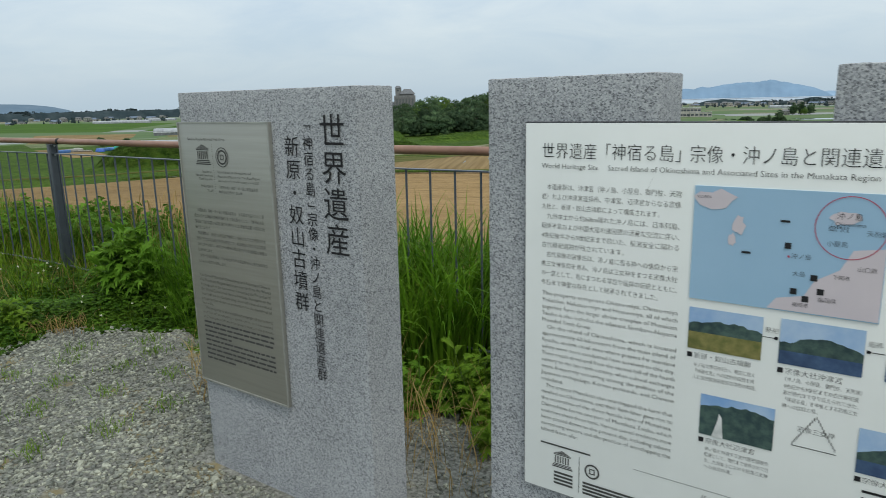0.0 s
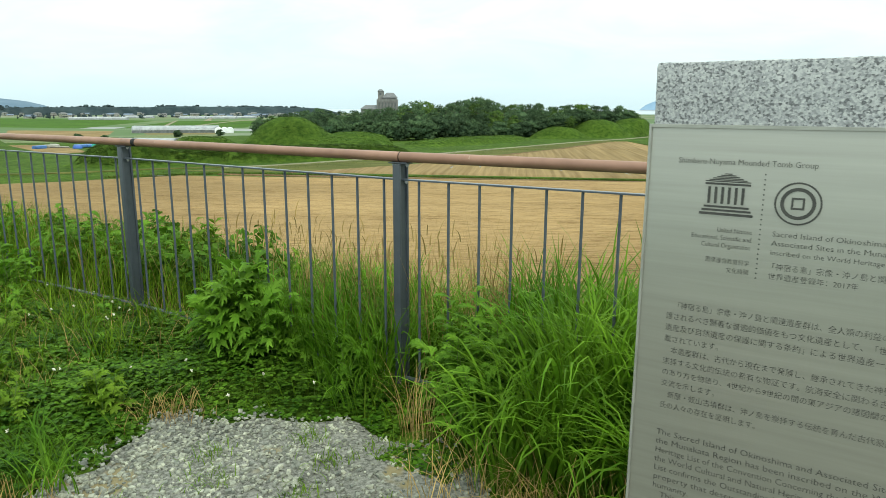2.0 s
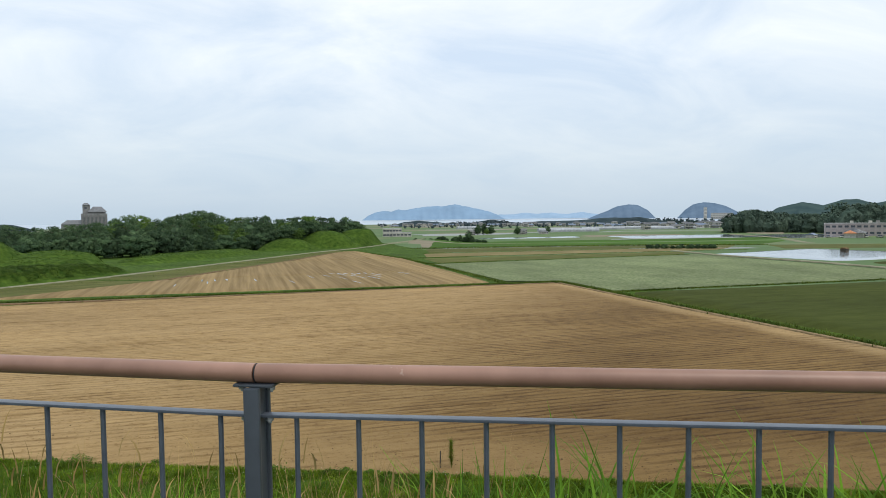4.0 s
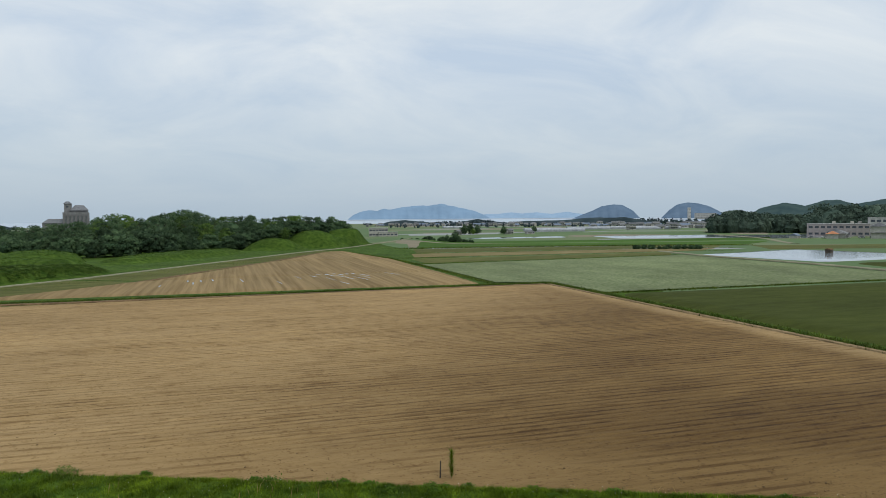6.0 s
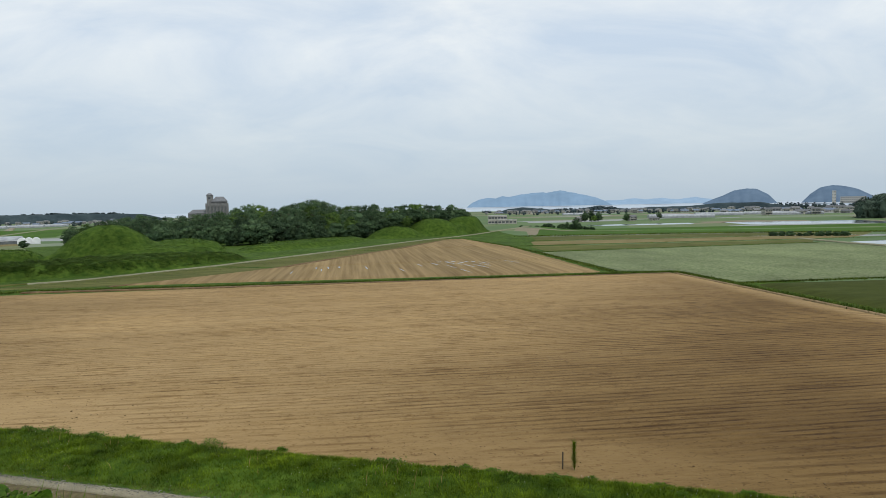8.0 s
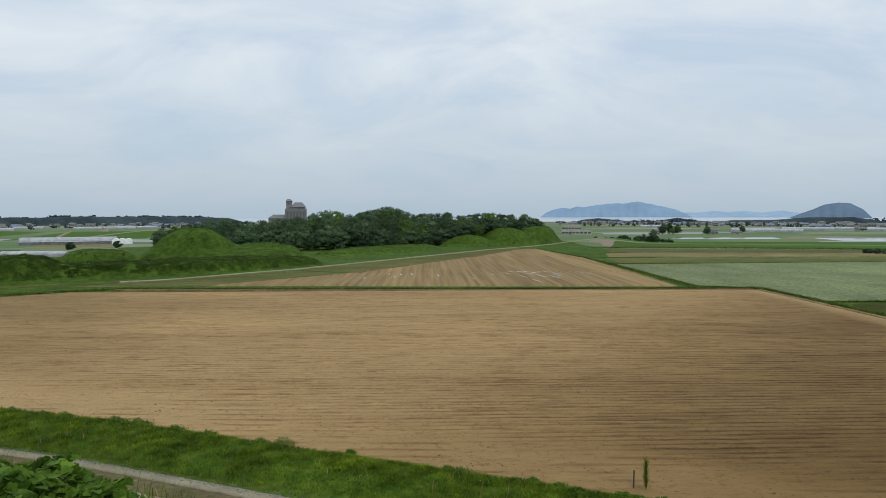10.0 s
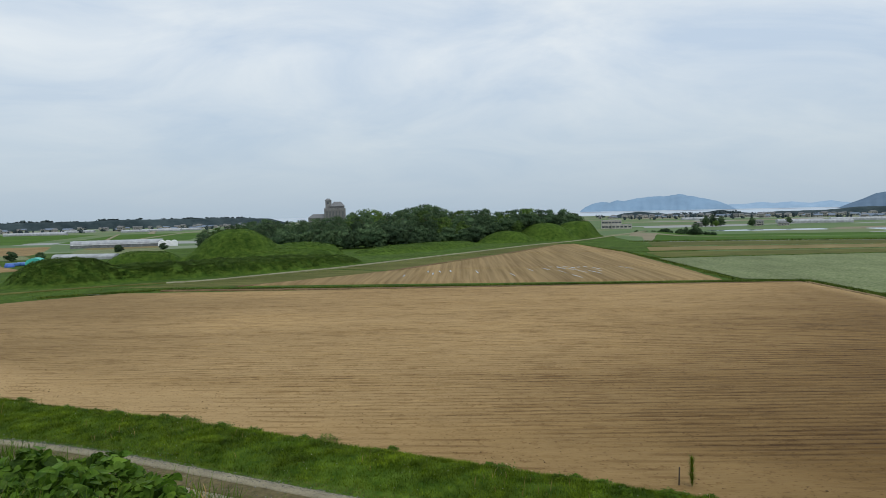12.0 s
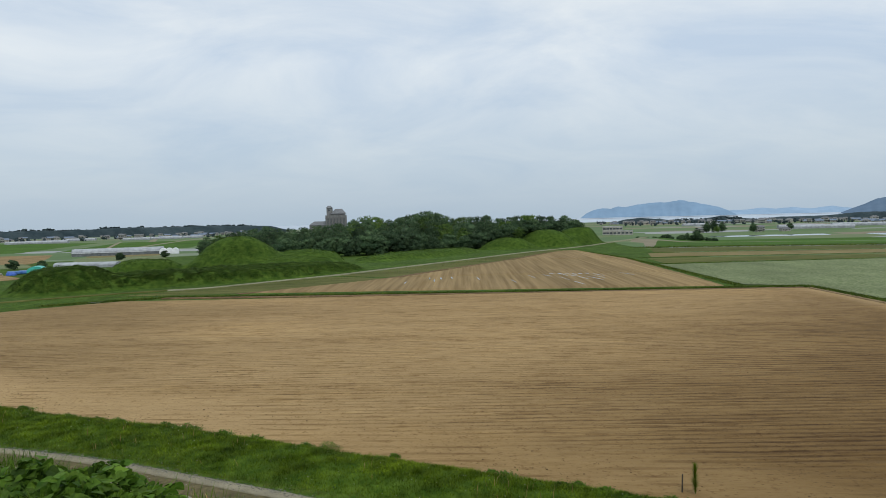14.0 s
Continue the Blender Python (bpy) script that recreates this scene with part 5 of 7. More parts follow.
# single trees and bushes out on the plain
for i in range(14, 44):
    q = i / 43
    x, y, s = 84 + 42 * q + rng.uniform(-1.5, 1.5), 405 - 65 * q + rng.uniform(-3, 3), rng.uniform(0.3, 0.6) * (1.3 if 0.55 < q < 0.9 else 0.85)
    tagged(put_copy(shrub, x, y, s, rng.uniform(0, 360)), "green shrub in a hedge line across the plain", "shrub", "shrubs on the plain")
for x, y, k, s in [(117.5, 348, 2, 0.5), (114, 352, 0, 0.34),
                   (176, 500, 1, 0.75), (183, 505, 0, 0.7), (190, 508, 1, 0.7), (206, 492, 1, 0.6), (238, 505, 0, 0.5), (182, 496, 3, 0.5)]:
    c = put_copy(kinds[k], x, y, s, rng.uniform(0, 360))
    tagged(c, "small dark green tree standing on the open plain", "tree", "trees on the plain")


for i in range(24):
    tagged(put_copy(shrub, 126 + 0.8 * i + rng.uniform(-0.3, 0.3), 191.6 - 0.42 * i + rng.uniform(-0.8, 0.8), rng.uniform(0.20, 0.36), rng.uniform(0, 360)), "low green shrub in a hedge between the fields", "shrub", "shrubs on the plain")
for x, y, s in [(-124, 240, 0.6), (-118.5, 264, 0.6), (-121.5, 190.5, 0.5), (-127.5, 187, 0.6)]:
    tagged(put_copy(shrub, x, y, s, rng.uniform(0, 360)), "low dark round shrub beside the flooded field", "shrub", "shrubs on the plain")


def far_wood(spots, mat, label, seed, leaves=5, clumps=6, leaf_size=0.14):
    """Woods seen from afar: many leafy crowns joined. Spots: bearing from, to, distance, depth, height low, high, count."""
    r = np.random.RandomState(seed)
    kinds_far = [crown_mesh(seed * 10 + k, 0.5, 1.0, clumps, leaves, leaf_size, 0.0) for k in range(4)]
    sets = []
    for b0, b1, d0, dd, h0, h1, n in spots:
        for _ in range(n):
            b, d = math.radians(r.uniform(b0, b1)), d0 + r.uniform(0, dd)
            x, y = d * math.sin(b), d * math.cos(b)
            h = r.uniform(h0, h1)
            w = h * r.uniform(0.7, 1.3)
            v, f = kinds_far[r.randint(4)]
            a = r.uniform(0, 6.28)
            c, s = math.cos(a), math.sin(a)
            v = np.c_[(v[:, 0] * c - v[:, 1] * s) * w, (v[:, 0] * s + v[:, 1] * c) * w, v[:, 2] * h * 1.18]
            sets.append((v + (x, y, float(ground_z(x, y)) - 0.22 * h), f))
    v, f = joined(sets)
    return tagged(raw("far_woods", v, f, mat, label=label, soft=False), label, "woods", "", "stuff")


far_wood([(-46, -36, 1600, 200, 11, 16, 650), (-36, -17, 1650, 200, 11, 17, 1100), (-40, -38, 1580, 60, 15, 19, 40), (-34, -31.5, 1600, 60, 15, 20, 60), (-28.5, -25.5, 1600, 60, 16, 21, 70), (-23.5, -21, 1600, 60, 15, 20, 60), (-30, -25, 1650, 60, 11, 14, 50), (-24, -18, 1720, 100, 17, 20, 60), (11, 30, 1600, 120, 4, 6, 340), (17, 19.5, 1500, 60, 7, 9, 50), (30, 60, 1500, 200, 8, 13, 220), (13.5, 16, 1500, 60, 8, 10, 40), (19.8, 22, 1350, 40, 8, 11, 30), (13, 40, 950, 400, 3, 6, 150), (-40, -18, 900, 500, 3, 6, 80)], FAR_WOOD, "dark belt of pine woods along the far shore", 1)
# this slope's green carries some painted-in bluish haze
far_wood([(39.2, 43.2, 560, 60, 12, 17, 90), (40.5, 42.0, 600, 40, 16, 20, 40), (43, 47, 560, 80, 10, 16, 70), (46.5, 62, 520, 120, 16, 24, 220), (50, 56, 500, 40, 12, 18, 60)], material("near_hill_wood", (0.048, 0.078, 0.060), (0.092, 0.130, 0.096), 0.12, 0.9, big=0.3, big_scale=0.02, island=0.2), "dark green wooded slope behind the school", 2, 44, 13, 0.036)


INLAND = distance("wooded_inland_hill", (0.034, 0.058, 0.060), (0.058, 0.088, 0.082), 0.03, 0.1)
# the blue-grey of this wood includes the haze of distance
RIDGE_WOOD = material("ridge_wood", (0.026, 0.042, 0.048), (0.048, 0.067, 0.072), 0.05, 0.95, bump=1.0, bump_scale=0.1, big=0.3, big_scale=0.01)


def ridge(name, profile, dist, thick, mat, label, category, foot=-15.0, seed=0, rough=0.10):
    """A long hill seen across the sea: bearing and elevation of its crest in degrees, joined by a rounded, wrinkled body."""
    b = np.linspace(profile[0][0], profile[-1][0], 130)
    e = np.interp(b, [p[0] for p in profile], [p[1] for p in profile])
    r = np.random.RandomState(seed)
    top = 1.6 + dist * np.tan(np.radians(e))
    bumps = sum(np.sin(b * f + r.uniform(0, 6)) / (f**0.8) for f in (3.1, 7.3, 13.7, 29.0))
    top = foot + (top - foot) * (1 + rough * bumps)
    rings = []
    for k, (lift_k, off) in enumerate([(0, -1.0), (0.45, -0.62), (0.8, -0.3), (1.0, 0.0), (0.7, 0.4), (0, 1.0)]):
        d = dist + off * thick * (1 + 0.05 * np.sin(b * 9 + k))
        h = foot + (top - foot) * lift_k * (1 + (0.02 * np.sin(b * 17 + 2 * k) if 0 < k < 3 else 0))
        rings.append(np.c_[d * np.sin(np.radians(b)), d * np.cos(np.radians(b)), h])
    v = np.stack(rings, 1).reshape(-1, 3)
    f = [(i * 6 + j, i * 6 + j + 1, (i + 1) * 6 + j + 1, (i + 1) * 6 + j) for i in range(len(b) - 1) for j in range(5)]
    return tagged(raw(name, v, f, mat, soft=True), label, category, "", "structure")


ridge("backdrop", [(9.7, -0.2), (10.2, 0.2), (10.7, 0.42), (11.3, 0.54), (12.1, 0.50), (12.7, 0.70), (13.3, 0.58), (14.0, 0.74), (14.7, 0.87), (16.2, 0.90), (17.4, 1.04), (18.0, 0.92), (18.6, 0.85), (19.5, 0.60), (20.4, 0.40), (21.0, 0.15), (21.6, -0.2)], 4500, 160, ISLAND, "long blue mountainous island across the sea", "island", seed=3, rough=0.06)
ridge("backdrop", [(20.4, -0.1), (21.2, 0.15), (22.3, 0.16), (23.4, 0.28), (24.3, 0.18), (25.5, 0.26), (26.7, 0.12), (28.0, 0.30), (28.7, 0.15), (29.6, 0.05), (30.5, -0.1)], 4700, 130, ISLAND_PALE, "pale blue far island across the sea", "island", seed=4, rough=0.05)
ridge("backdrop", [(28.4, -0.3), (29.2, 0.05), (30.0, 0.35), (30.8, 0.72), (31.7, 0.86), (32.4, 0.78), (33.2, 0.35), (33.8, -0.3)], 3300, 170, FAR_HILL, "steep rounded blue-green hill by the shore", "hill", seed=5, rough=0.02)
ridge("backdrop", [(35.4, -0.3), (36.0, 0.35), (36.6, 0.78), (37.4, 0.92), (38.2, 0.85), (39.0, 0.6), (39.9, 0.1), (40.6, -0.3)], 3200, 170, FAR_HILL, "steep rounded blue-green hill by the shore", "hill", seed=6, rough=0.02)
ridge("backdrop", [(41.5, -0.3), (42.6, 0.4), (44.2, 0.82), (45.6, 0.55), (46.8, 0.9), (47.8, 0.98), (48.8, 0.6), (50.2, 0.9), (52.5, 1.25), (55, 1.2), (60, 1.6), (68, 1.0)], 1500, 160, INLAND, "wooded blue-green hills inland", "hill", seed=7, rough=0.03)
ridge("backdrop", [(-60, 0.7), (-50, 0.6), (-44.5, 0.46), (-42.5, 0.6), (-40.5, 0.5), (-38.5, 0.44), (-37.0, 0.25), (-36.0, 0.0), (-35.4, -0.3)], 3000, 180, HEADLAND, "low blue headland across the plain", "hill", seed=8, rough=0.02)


ridge("backdrop", [(-60, -0.1), (-46, -0.2), (-43, -0.12), (-40, -0.2), (-36, -0.17), (-33, -0.14), (-30, -0.17), (-27, -0.06), (-24, -0.1), (-20, -0.1), (-16, -0.2), (-14.5, -0.6)], 1590, 25, RIDGE_WOOD, "low dark wooded ridge across the plain", "hill", foot=-20.0, seed=9, rough=0.03)
ridge("backdrop", [(11.2, -0.95), (12.6, -0.57), (13.1, -0.40), (14.4, -0.30), (15.8, -0.41), (16.9, -0.56), (18.5, -0.55), (19.8, -0.36), (20.6, -0.27), (21.5, -0.42), (23.0, -0.58), (24.6, -0.44), (27, -0.42), (28.4, -0.35), (29.6, -0.21), (31.3, -0.22), (32.6, -0.2), (33.6, -0.37), (35, -0.6), (37, -1.0)], 1420, 25, RIDGE_WOOD, "low hazy wooded rise behind the village", "hill", foot=-21.0, seed=12, rough=0.04)


# ---- buildings ----
def window(parent, x, y, z, w, h, wall="front", frame_mat=None):
    """A window in a wall that faces -y (front) or +x (side)."""
    def build():
        bm = bmesh.new()
        box(bm, -w / 2, w / 2, -0.04, 0.06, -h / 2, h / 2)
        return bm
    m = pose(x, y, z, 0, 0, 0 if wall == "front" else 90)
    return shared_part("window", f"window{w}{h}", build, GLASS, parent, m)


def gable_roof(bm, x0, x1, y0, y1, z, rise, over=0.5, hip=0.0):
    xm0, xm1, ym = x0 - over + hip, x1 + over - hip, (y0 + y1) / 2
    low = [bm.verts.new(p) for p in ((x0 - over, y0 - over, z), (x1 + over, y0 - over, z), (x1 + over, y1 + over, z), (x0 - over, y1 + over, z))]
    up = [bm.verts.new(p) for p in ((xm0, ym, z + rise), (xm1, ym, z + rise))]
    bm.faces.new((low[0], low[1], up[1], up[0]))
    bm.faces.new((low[2], low[3], up[0], up[1]))
    bm.faces.new((low[1], low[2], up[1]))
    bm.faces.new((low[3], low[0], up[0]))
    bm.faces.new((low[3], low[2], low[1], low[0]))
    return bm


def house(w, d, floors, roof_mat, label, hip):
    h = thing("house", pose(0, 0, 0), label, "house", "houses of the villages")
    tall = 2.8 * floors + 0.3
    part("wall", boxed(-w / 2, w / 2, -d / 2, d / 2, -0.5, tall), PLASTER, h, flat=True)
    part("roof", gable_roof(bmesh.new(), -w / 2, w / 2, -d / 2, d / 2, tall, d * 0.28, 0.6, hip), roof_mat, h, flat=True)
    if floors > 1:
        part("eave", gable_roof(bmesh.new(), -w / 2 - 0.6, w / 2 + 0.6, -d / 2 - 0.8, d / 2, 2.7, 0.6, 0.3, 1.5), roof_mat, h, flat=True)
    for f in range(floors):
        for x in (-w * 0.3, 0.05 * w, w * 0.34):
            window(h, x, -d / 2, 1.6 + 2.8 * f, 1.7, 1.3)
    part("door", boxed(-w * 0.17, -w * 0.08, -d / 2 - 0.05, -d / 2 + 0.02, 0, 2.05), BARK, h)
    return h


homes = [house(9, 7, 2, ROOF_TILE, "two-storey plastered house with dark tiled hip roof", 2.2), house(12, 7.5, 1, ROOF_TILE, "low plastered house with grey tiled roof", 2.5), house(8, 6.5, 2, ROOF_TILE, "two-storey plastered house with tiled gable roof", 0.0), house(14, 9, 1, ROOF_BLUE, "long pale farm shed with blue-grey metal roof", 0.0), house(10, 7, 1, ROOF_ORANGE, "small house with orange roof", 2.0)]


def village(spots):
    used = set()
    for x, y, k, s, turn in spots:
        m = pose(x, y, float(ground_z(x, y)), 0, 0, turn)
        if k not in used and k not in done_homes:
            homes[k].matrix_world = m @ Matrix.Diagonal((s, s, s, 1))
            used.add(k)
            done_homes.add(k)
        else:
            copy_thing(homes[k], m).scale = (s, s, s)


done_homes = set()
rv = random.Random(21)
spots = [(171, 500, 0, 0.5, 12), (213, 500, 2, 0.55, 20), (220, 512, 0, 0.55, -15), (231, 498, 1, 0.55, 5), (352, 292, 0, 1.15, 40), (338, 305, 1, 0.9, 35), (330, 303, 4, 0.85, 42), (362, 330, 1, 1.0, 40), (318, 318, 3, 0.5, 30)]
for b0, b1, d0, d1, n in [(11, 20, 1250, 1400, 34), (20, 33, 1050, 1400, 60), (30, 41, 700, 1250, 56), (-34, -18, 950, 1560, 40), (-46, -34, 900, 1500, 24), (-22, -18.5, 1150, 1300, 8)]:
    for _ in range(n):
        b, d = math.radians(rv.uniform(b0, b1)), rv.uniform(d0, d1)
        spots.append((d * math.sin(b), d * math.cos(b), rv.choice([0, 0, 1, 2, 2, 3, 3]), rv.uniform(0.55, 1.0), rv.uniform(-40, 40) - math.degrees(b)))
village(spots)


def rounded_heap(sx, sy, sz, seed):
    """A lumpy draped heap."""
    rr = random.Random(seed)
    bm = bmesh.new()
    bmesh.ops.create_icosphere(bm, subdivisions=3, radius=1.0)
    for v in bm.verts:
        k = 1 + rr.uniform(-0.06, 0.06)
        v.co = Vector((v.co.x * sx * k, v.co.y * sy * k, max(v.co.z, -0.02) ** 0.7 * sz * k if v.co.z > 0 else 0.0))
    return bm


def greenhouse(name, x, y, turn, long, w, h, bays, mat, label, group="", ribs=True):
    """An arched film greenhouse: a skin over hoops, with end walls. It runs along its own x."""
    g = thing(name, pose(x, y, float(ground_z(x, y)), 0, 0, turn), label, "greenhouse", group)
    for bay in range(bays):
        y0 = bay * w
        arc = [(y0 + w / 2 - w / 2 * math.cos(i * math.pi / 10), h * (0.45 + 0.55 * math.sin(i * math.pi / 10)) if 0 < i < 10 else h * 0.45) for i in range(11)]
        arc = [(y0, -0.1)] + arc + [(y0 + w, -0.1)]
        v = [(xx, a, b) for xx in (0, long) for a, b in arc]
        n = len(arc)
        f = [(i, i + 1, n + i + 1, n + i) for i in range(n - 1)] + [tuple(range(n))[::-1], tuple(range(n, 2 * n))]
        raw("cover", v, f, mat, g)
        if ribs:
            for k in range(int(long / 4) + 1):
                bm = bmesh.new()
                xx = min(k * 4.0, long)
                for (a, b), (c, d) in zip(arc, arc[1:]):
                    tube(bm, (xx, a - 0.02 if a < y0 + 0.1 else a, b + 0.03), (xx, c, d + 0.03), 0.07, None, 4, False)
                part("hoop", bm, FILM_FRAME, g)
    if ribs:
        part("side_wall", boxed(0.1, long - 0.1, -0.12, -0.06, -0.1, h * 0.42), FILM_SIDE, g, "darker side wall of vented film")
        part("gutter", boxed(-0.1, long + 0.1, -0.25, -0.02, h * 0.43, h * 0.48), FILM_WHITE, g)
    return g


FILM_SIDE = material("vented_film", (0.12, 0.13, 0.135), (0.19, 0.20, 0.205), 0.8, 0.7, big=0.2)
FILM_WHITE = material("white_film", (0.70, 0.71, 0.72), (0.78, 0.79, 0.80), 0.5, 0.4, big=0.08)
greenhouse("greenhouse", -199.5, 338.5, 21, 43, 6.5, 3.6, 2, FILM, "long pale film greenhouse beside flooded fields")
for i in range(3):
    greenhouse("greenhouse", -156.5 + i * 3.9, 352 - i * 1.4, 113, 9, 3.6, 2.9, 1, FILM_WHITE, "small white arched tunnel greenhouse", "three white tunnels", False)
greenhouse("greenhouse", -117, 188.5, 0, 18, 4, 1.5, 1, FILM, "low pale film tunnel behind the mounds", "", False)
greenhouse("storage_tunnel", -102.6, 161.5, 112, 4.6, 3.7, 2.2, 1, TEAL, "teal arched storage tunnel", "", False)
tarp = part("tarp_heap", rounded_heap(1.3, 0.8, 0.9, 3), material("blue_tarp", (0.02, 0.07, 0.32), (0.04, 0.13, 0.48), 2, 0.5, bump=0.5, bump_scale=4))
tarp.matrix_world = pose(-111.8, 163, float(ground_z(-111.8, 163)) - 0.05)
tagged(tarp, "crumpled bright blue tarpaulin over a heap beside the storage tunnel", "tarpaulin")
timber = thing("timber_stack", pose(-117, 163.5, float(ground_z(-117, 163.5)), 0, 0, 20), "weathered stack of pale boards beside the storage tunnel", "timber")
for i in range(8):
    part("board", boxed(-2.2 + 0.1 * (i % 3), 2.2 - 0.15 * (i % 2), -0.6 + 0.32 * (i % 4), -0.33 + 0.32 * (i % 4), 0.24 * (i // 4), 0.24 * (i // 4) + 0.2), PLASTER if i % 3 else BARK, timber)
for b, d, long, turn in [(-34.6, 830, 60, 10), (-33.4, 850, 40, 12), (-31, 1000, 40, 6), (-25.6, 900, 46, 8), (-27, 870, 30, 8), (-24.2, 940, 50, 4), (25.5, 620, 44, -14), (24.5, 640, 36, -10), (28, 720, 46, -14), (17.7, 900, 36, 0), (18.6, 890, 30, 0), (31.5, 760, 60, -22), (33, 720, 50, -24)]:
    x, y = d * math.sin(math.radians(b)), d * math.cos(math.radians(b))
    greenhouse("greenhouse", x, y, turn, long, 7, 3.0, 1, FILM, "long pale greenhouse on the far plain", "greenhouses on the far plain", False)


def block(name, parent, x0, x1, y0, y1, z0, z1, mat, floors, per_floor, wh=(1.6, 1.4)):
    b = part(name, boxed(x0, x1, y0, y1, z0, z1), mat, parent, flat=True)
    for f in range(floors):
        z = z0 + (z1 - z0) * (f + 0.55) / floors
        for i in range(per_floor):
            window(b, x0 + (x1 - x0) * (i + 0.5) / per_floor, y0, z, *wh)
    part("parapet", boxed(x0 - 0.15, x1 + 0.15, y0 - 0.2, y1 + 0.15, z1, z1 + 0.35), SCHOOL_WALL, b, flat=True)
    return b


# the school under the wooded slope
school = thing("school_building", pose(352, 342, -13.0, 0, 0, -43), "three-storey pale school building with rows of windows", "school")
block("wing", school, 0, 34, 0, 10, -0.6, 7.5, SCHOOL_PINK, 2, 10, (2.2, 1.3))
block("main_block", school, 34, 66, 2, 12, -0.6, 11.2, SCHOOL_WALL, 3, 10, (2.2, 1.5))
block("stair_tower", school, 60, 74, -1.5, 2, -0.6, 14.0, SCHOOL_WALL, 4, 3, (1.6, 1.2))
block("wing", school, 74, 118, 2, 12, -0.6, 11.5, SCHOOL_WALL, 3, 12, (2.4, 1.5))
block("hall", school, 62, 92, -12, -2, -0.6, 6.2, SCHOOL_PINK, 2, 8, (1.8, 1.0))
for x, z in ((14, 7.9), (24, 7.9), (28, 7.9), (82, 12), (90, 12), (100, 12)):
    part("roof_unit", boxed(x, x + 1.8, 4, 6, z - 0.1, z + 1.3, bevel=0.1), PLASTER, school)

# the tall grain elevator on the rise
elevator = thing("grain_elevator", pose(-0.2005 * 600, 0.980 * 600, -14.4, 0, 0, 8), "weathered grey concrete grain elevator with a head tower", "silo building")
body = part("body", boxed(0, 18, 0, 14, 0, 21.6), CONCRETE, elevator, flat=True)
for i in range(7):
    shared_part("pilaster", "pilaster", lambda: boxed(-0.5, 0.5, -0.8, 0.2, 0, 20.4), CONCRETE, body, pose(0.8 + i * 2.73, 0, 0))
    if i < 6:
        shared_part("panel", "silo_panel", lambda: boxed(-0.75, 0.75, -0.12, 0.1, 9, 19), ROOF_GREY, body, pose(2.1 + i * 2.73, 0, 0))
bm = bmesh.new()
gable_roof(bm, 5, 17.6, 1, 13, 23.0, 4.2, 0.3, 3.6)
part("roof", bm, ROOF_GREY, elevator, flat=True)
part("upper_storey", boxed(5.5, 17, 1.5, 12.5, 21.4, 23.2), CONCRETE, elevator, flat=True)
tower = part("head_tower", boxed(1.0, 6.0, 3, 10, 21.4, 28.3), CONCRETE, elevator, flat=True)
part("cap", gable_roof(bmesh.new(), 1.0, 5.6, 3, 10, 28.3, 1.8, 0.5, 1.6), ROOF_GREY, tower, flat=True)
window(tower, 3.2, 3, 26, 1.6, 1.4)
low_wing = part("low_wing", boxed(-14, 0, 2, 12, 0, 13.4), CONCRETE, elevator, flat=True)
part("wing_roof", gable_roof(bmesh.new(), -14, 6, 2, 12, 13.4, 3.2, 0.3, 4.0), ROOF_GREY, low_wing, flat=True)

# the white two-storey building by the end of the path
office = thing("office_building", pose(101, 500, -13.0, 0, 0, -10), "white two-storey building with dark window bands", "building")
block("main_block", office, 0, 14, 0, 9, -0.4, 6.0, PLASTER, 2, 6, (1.9, 1.2))
block("annexe", office, 7, 21, -4, 0, -0.4, 3.0, PLASTER, 1, 5, (2.0, 1.1))

# white tower block and low building at the foot of the far hill
tower_block = thing("apartment_tower", pose(2700 * math.sin(radians(37.38)), 2700 * math.cos(radians(37.38)), -4.0, 0, 0, -37), "white apartment tower in front of the far hill", "building")
block("wall", tower_block, 0, 12, 0, 12, -12, 30, PLASTER, 8, 3, (2.2, 1.8))
far_block = thing("apartment_building", pose(2700 * math.sin(radians(37.9)), 2700 * math.cos(radians(37.9)), -4.0, 0, 0, -38), "long white building at the foot of the far hill", "building")
block("wall", far_block, 0, 76, 0, 12, -12, 9, PLASTER, 3, 14, (3.0, 1.8))

# a pump hut in the flooded field, tarpaulins and parked vehicles
hut = thing("pump_hut", pose(157, 145, -9.4, 0, 0, 20), "small brown hut standing in the flooded field", "hut")
part("wall", boxed(-0.9, 0.9, -0.7, 0.7, -0.2, 1.0), BARK, hut)
part("roof", gable_roof(bmesh.new(), -0.9, 0.9, -0.7, 0.7, 1.0, 0.35, 0.2), SOIL_EDGE, hut, flat=True)
for i in range(5):
    r = random.Random(i)
    x, y = -116 + r.uniform(-6, 5), 163 + r.uniform(-5, 5)
    bm = boxed(-1.5, 1.5, -0.9, 0.9, 0, 0.9, bevel=0.3, segments=3)
    for v in bm.verts:
        v.co += 0.12 * noise.noise_vector(v.co * 1.7 + Vector((i, 0, 0)))
    ob = part("tarpaulin", bm, BLUE_SHEET if i % 2 == 0 else PLASTER)
    ob.matrix_world = pose(x, y, float(ground_z(x, y)), 0, 0, r.uniform(0, 180))
    tagged(ob, "blue and grey sheeted pile beside the storage tunnel" if i % 2 == 0 else "pale sheeted pile beside the storage tunnel", "tarpaulin", "sheeted piles")


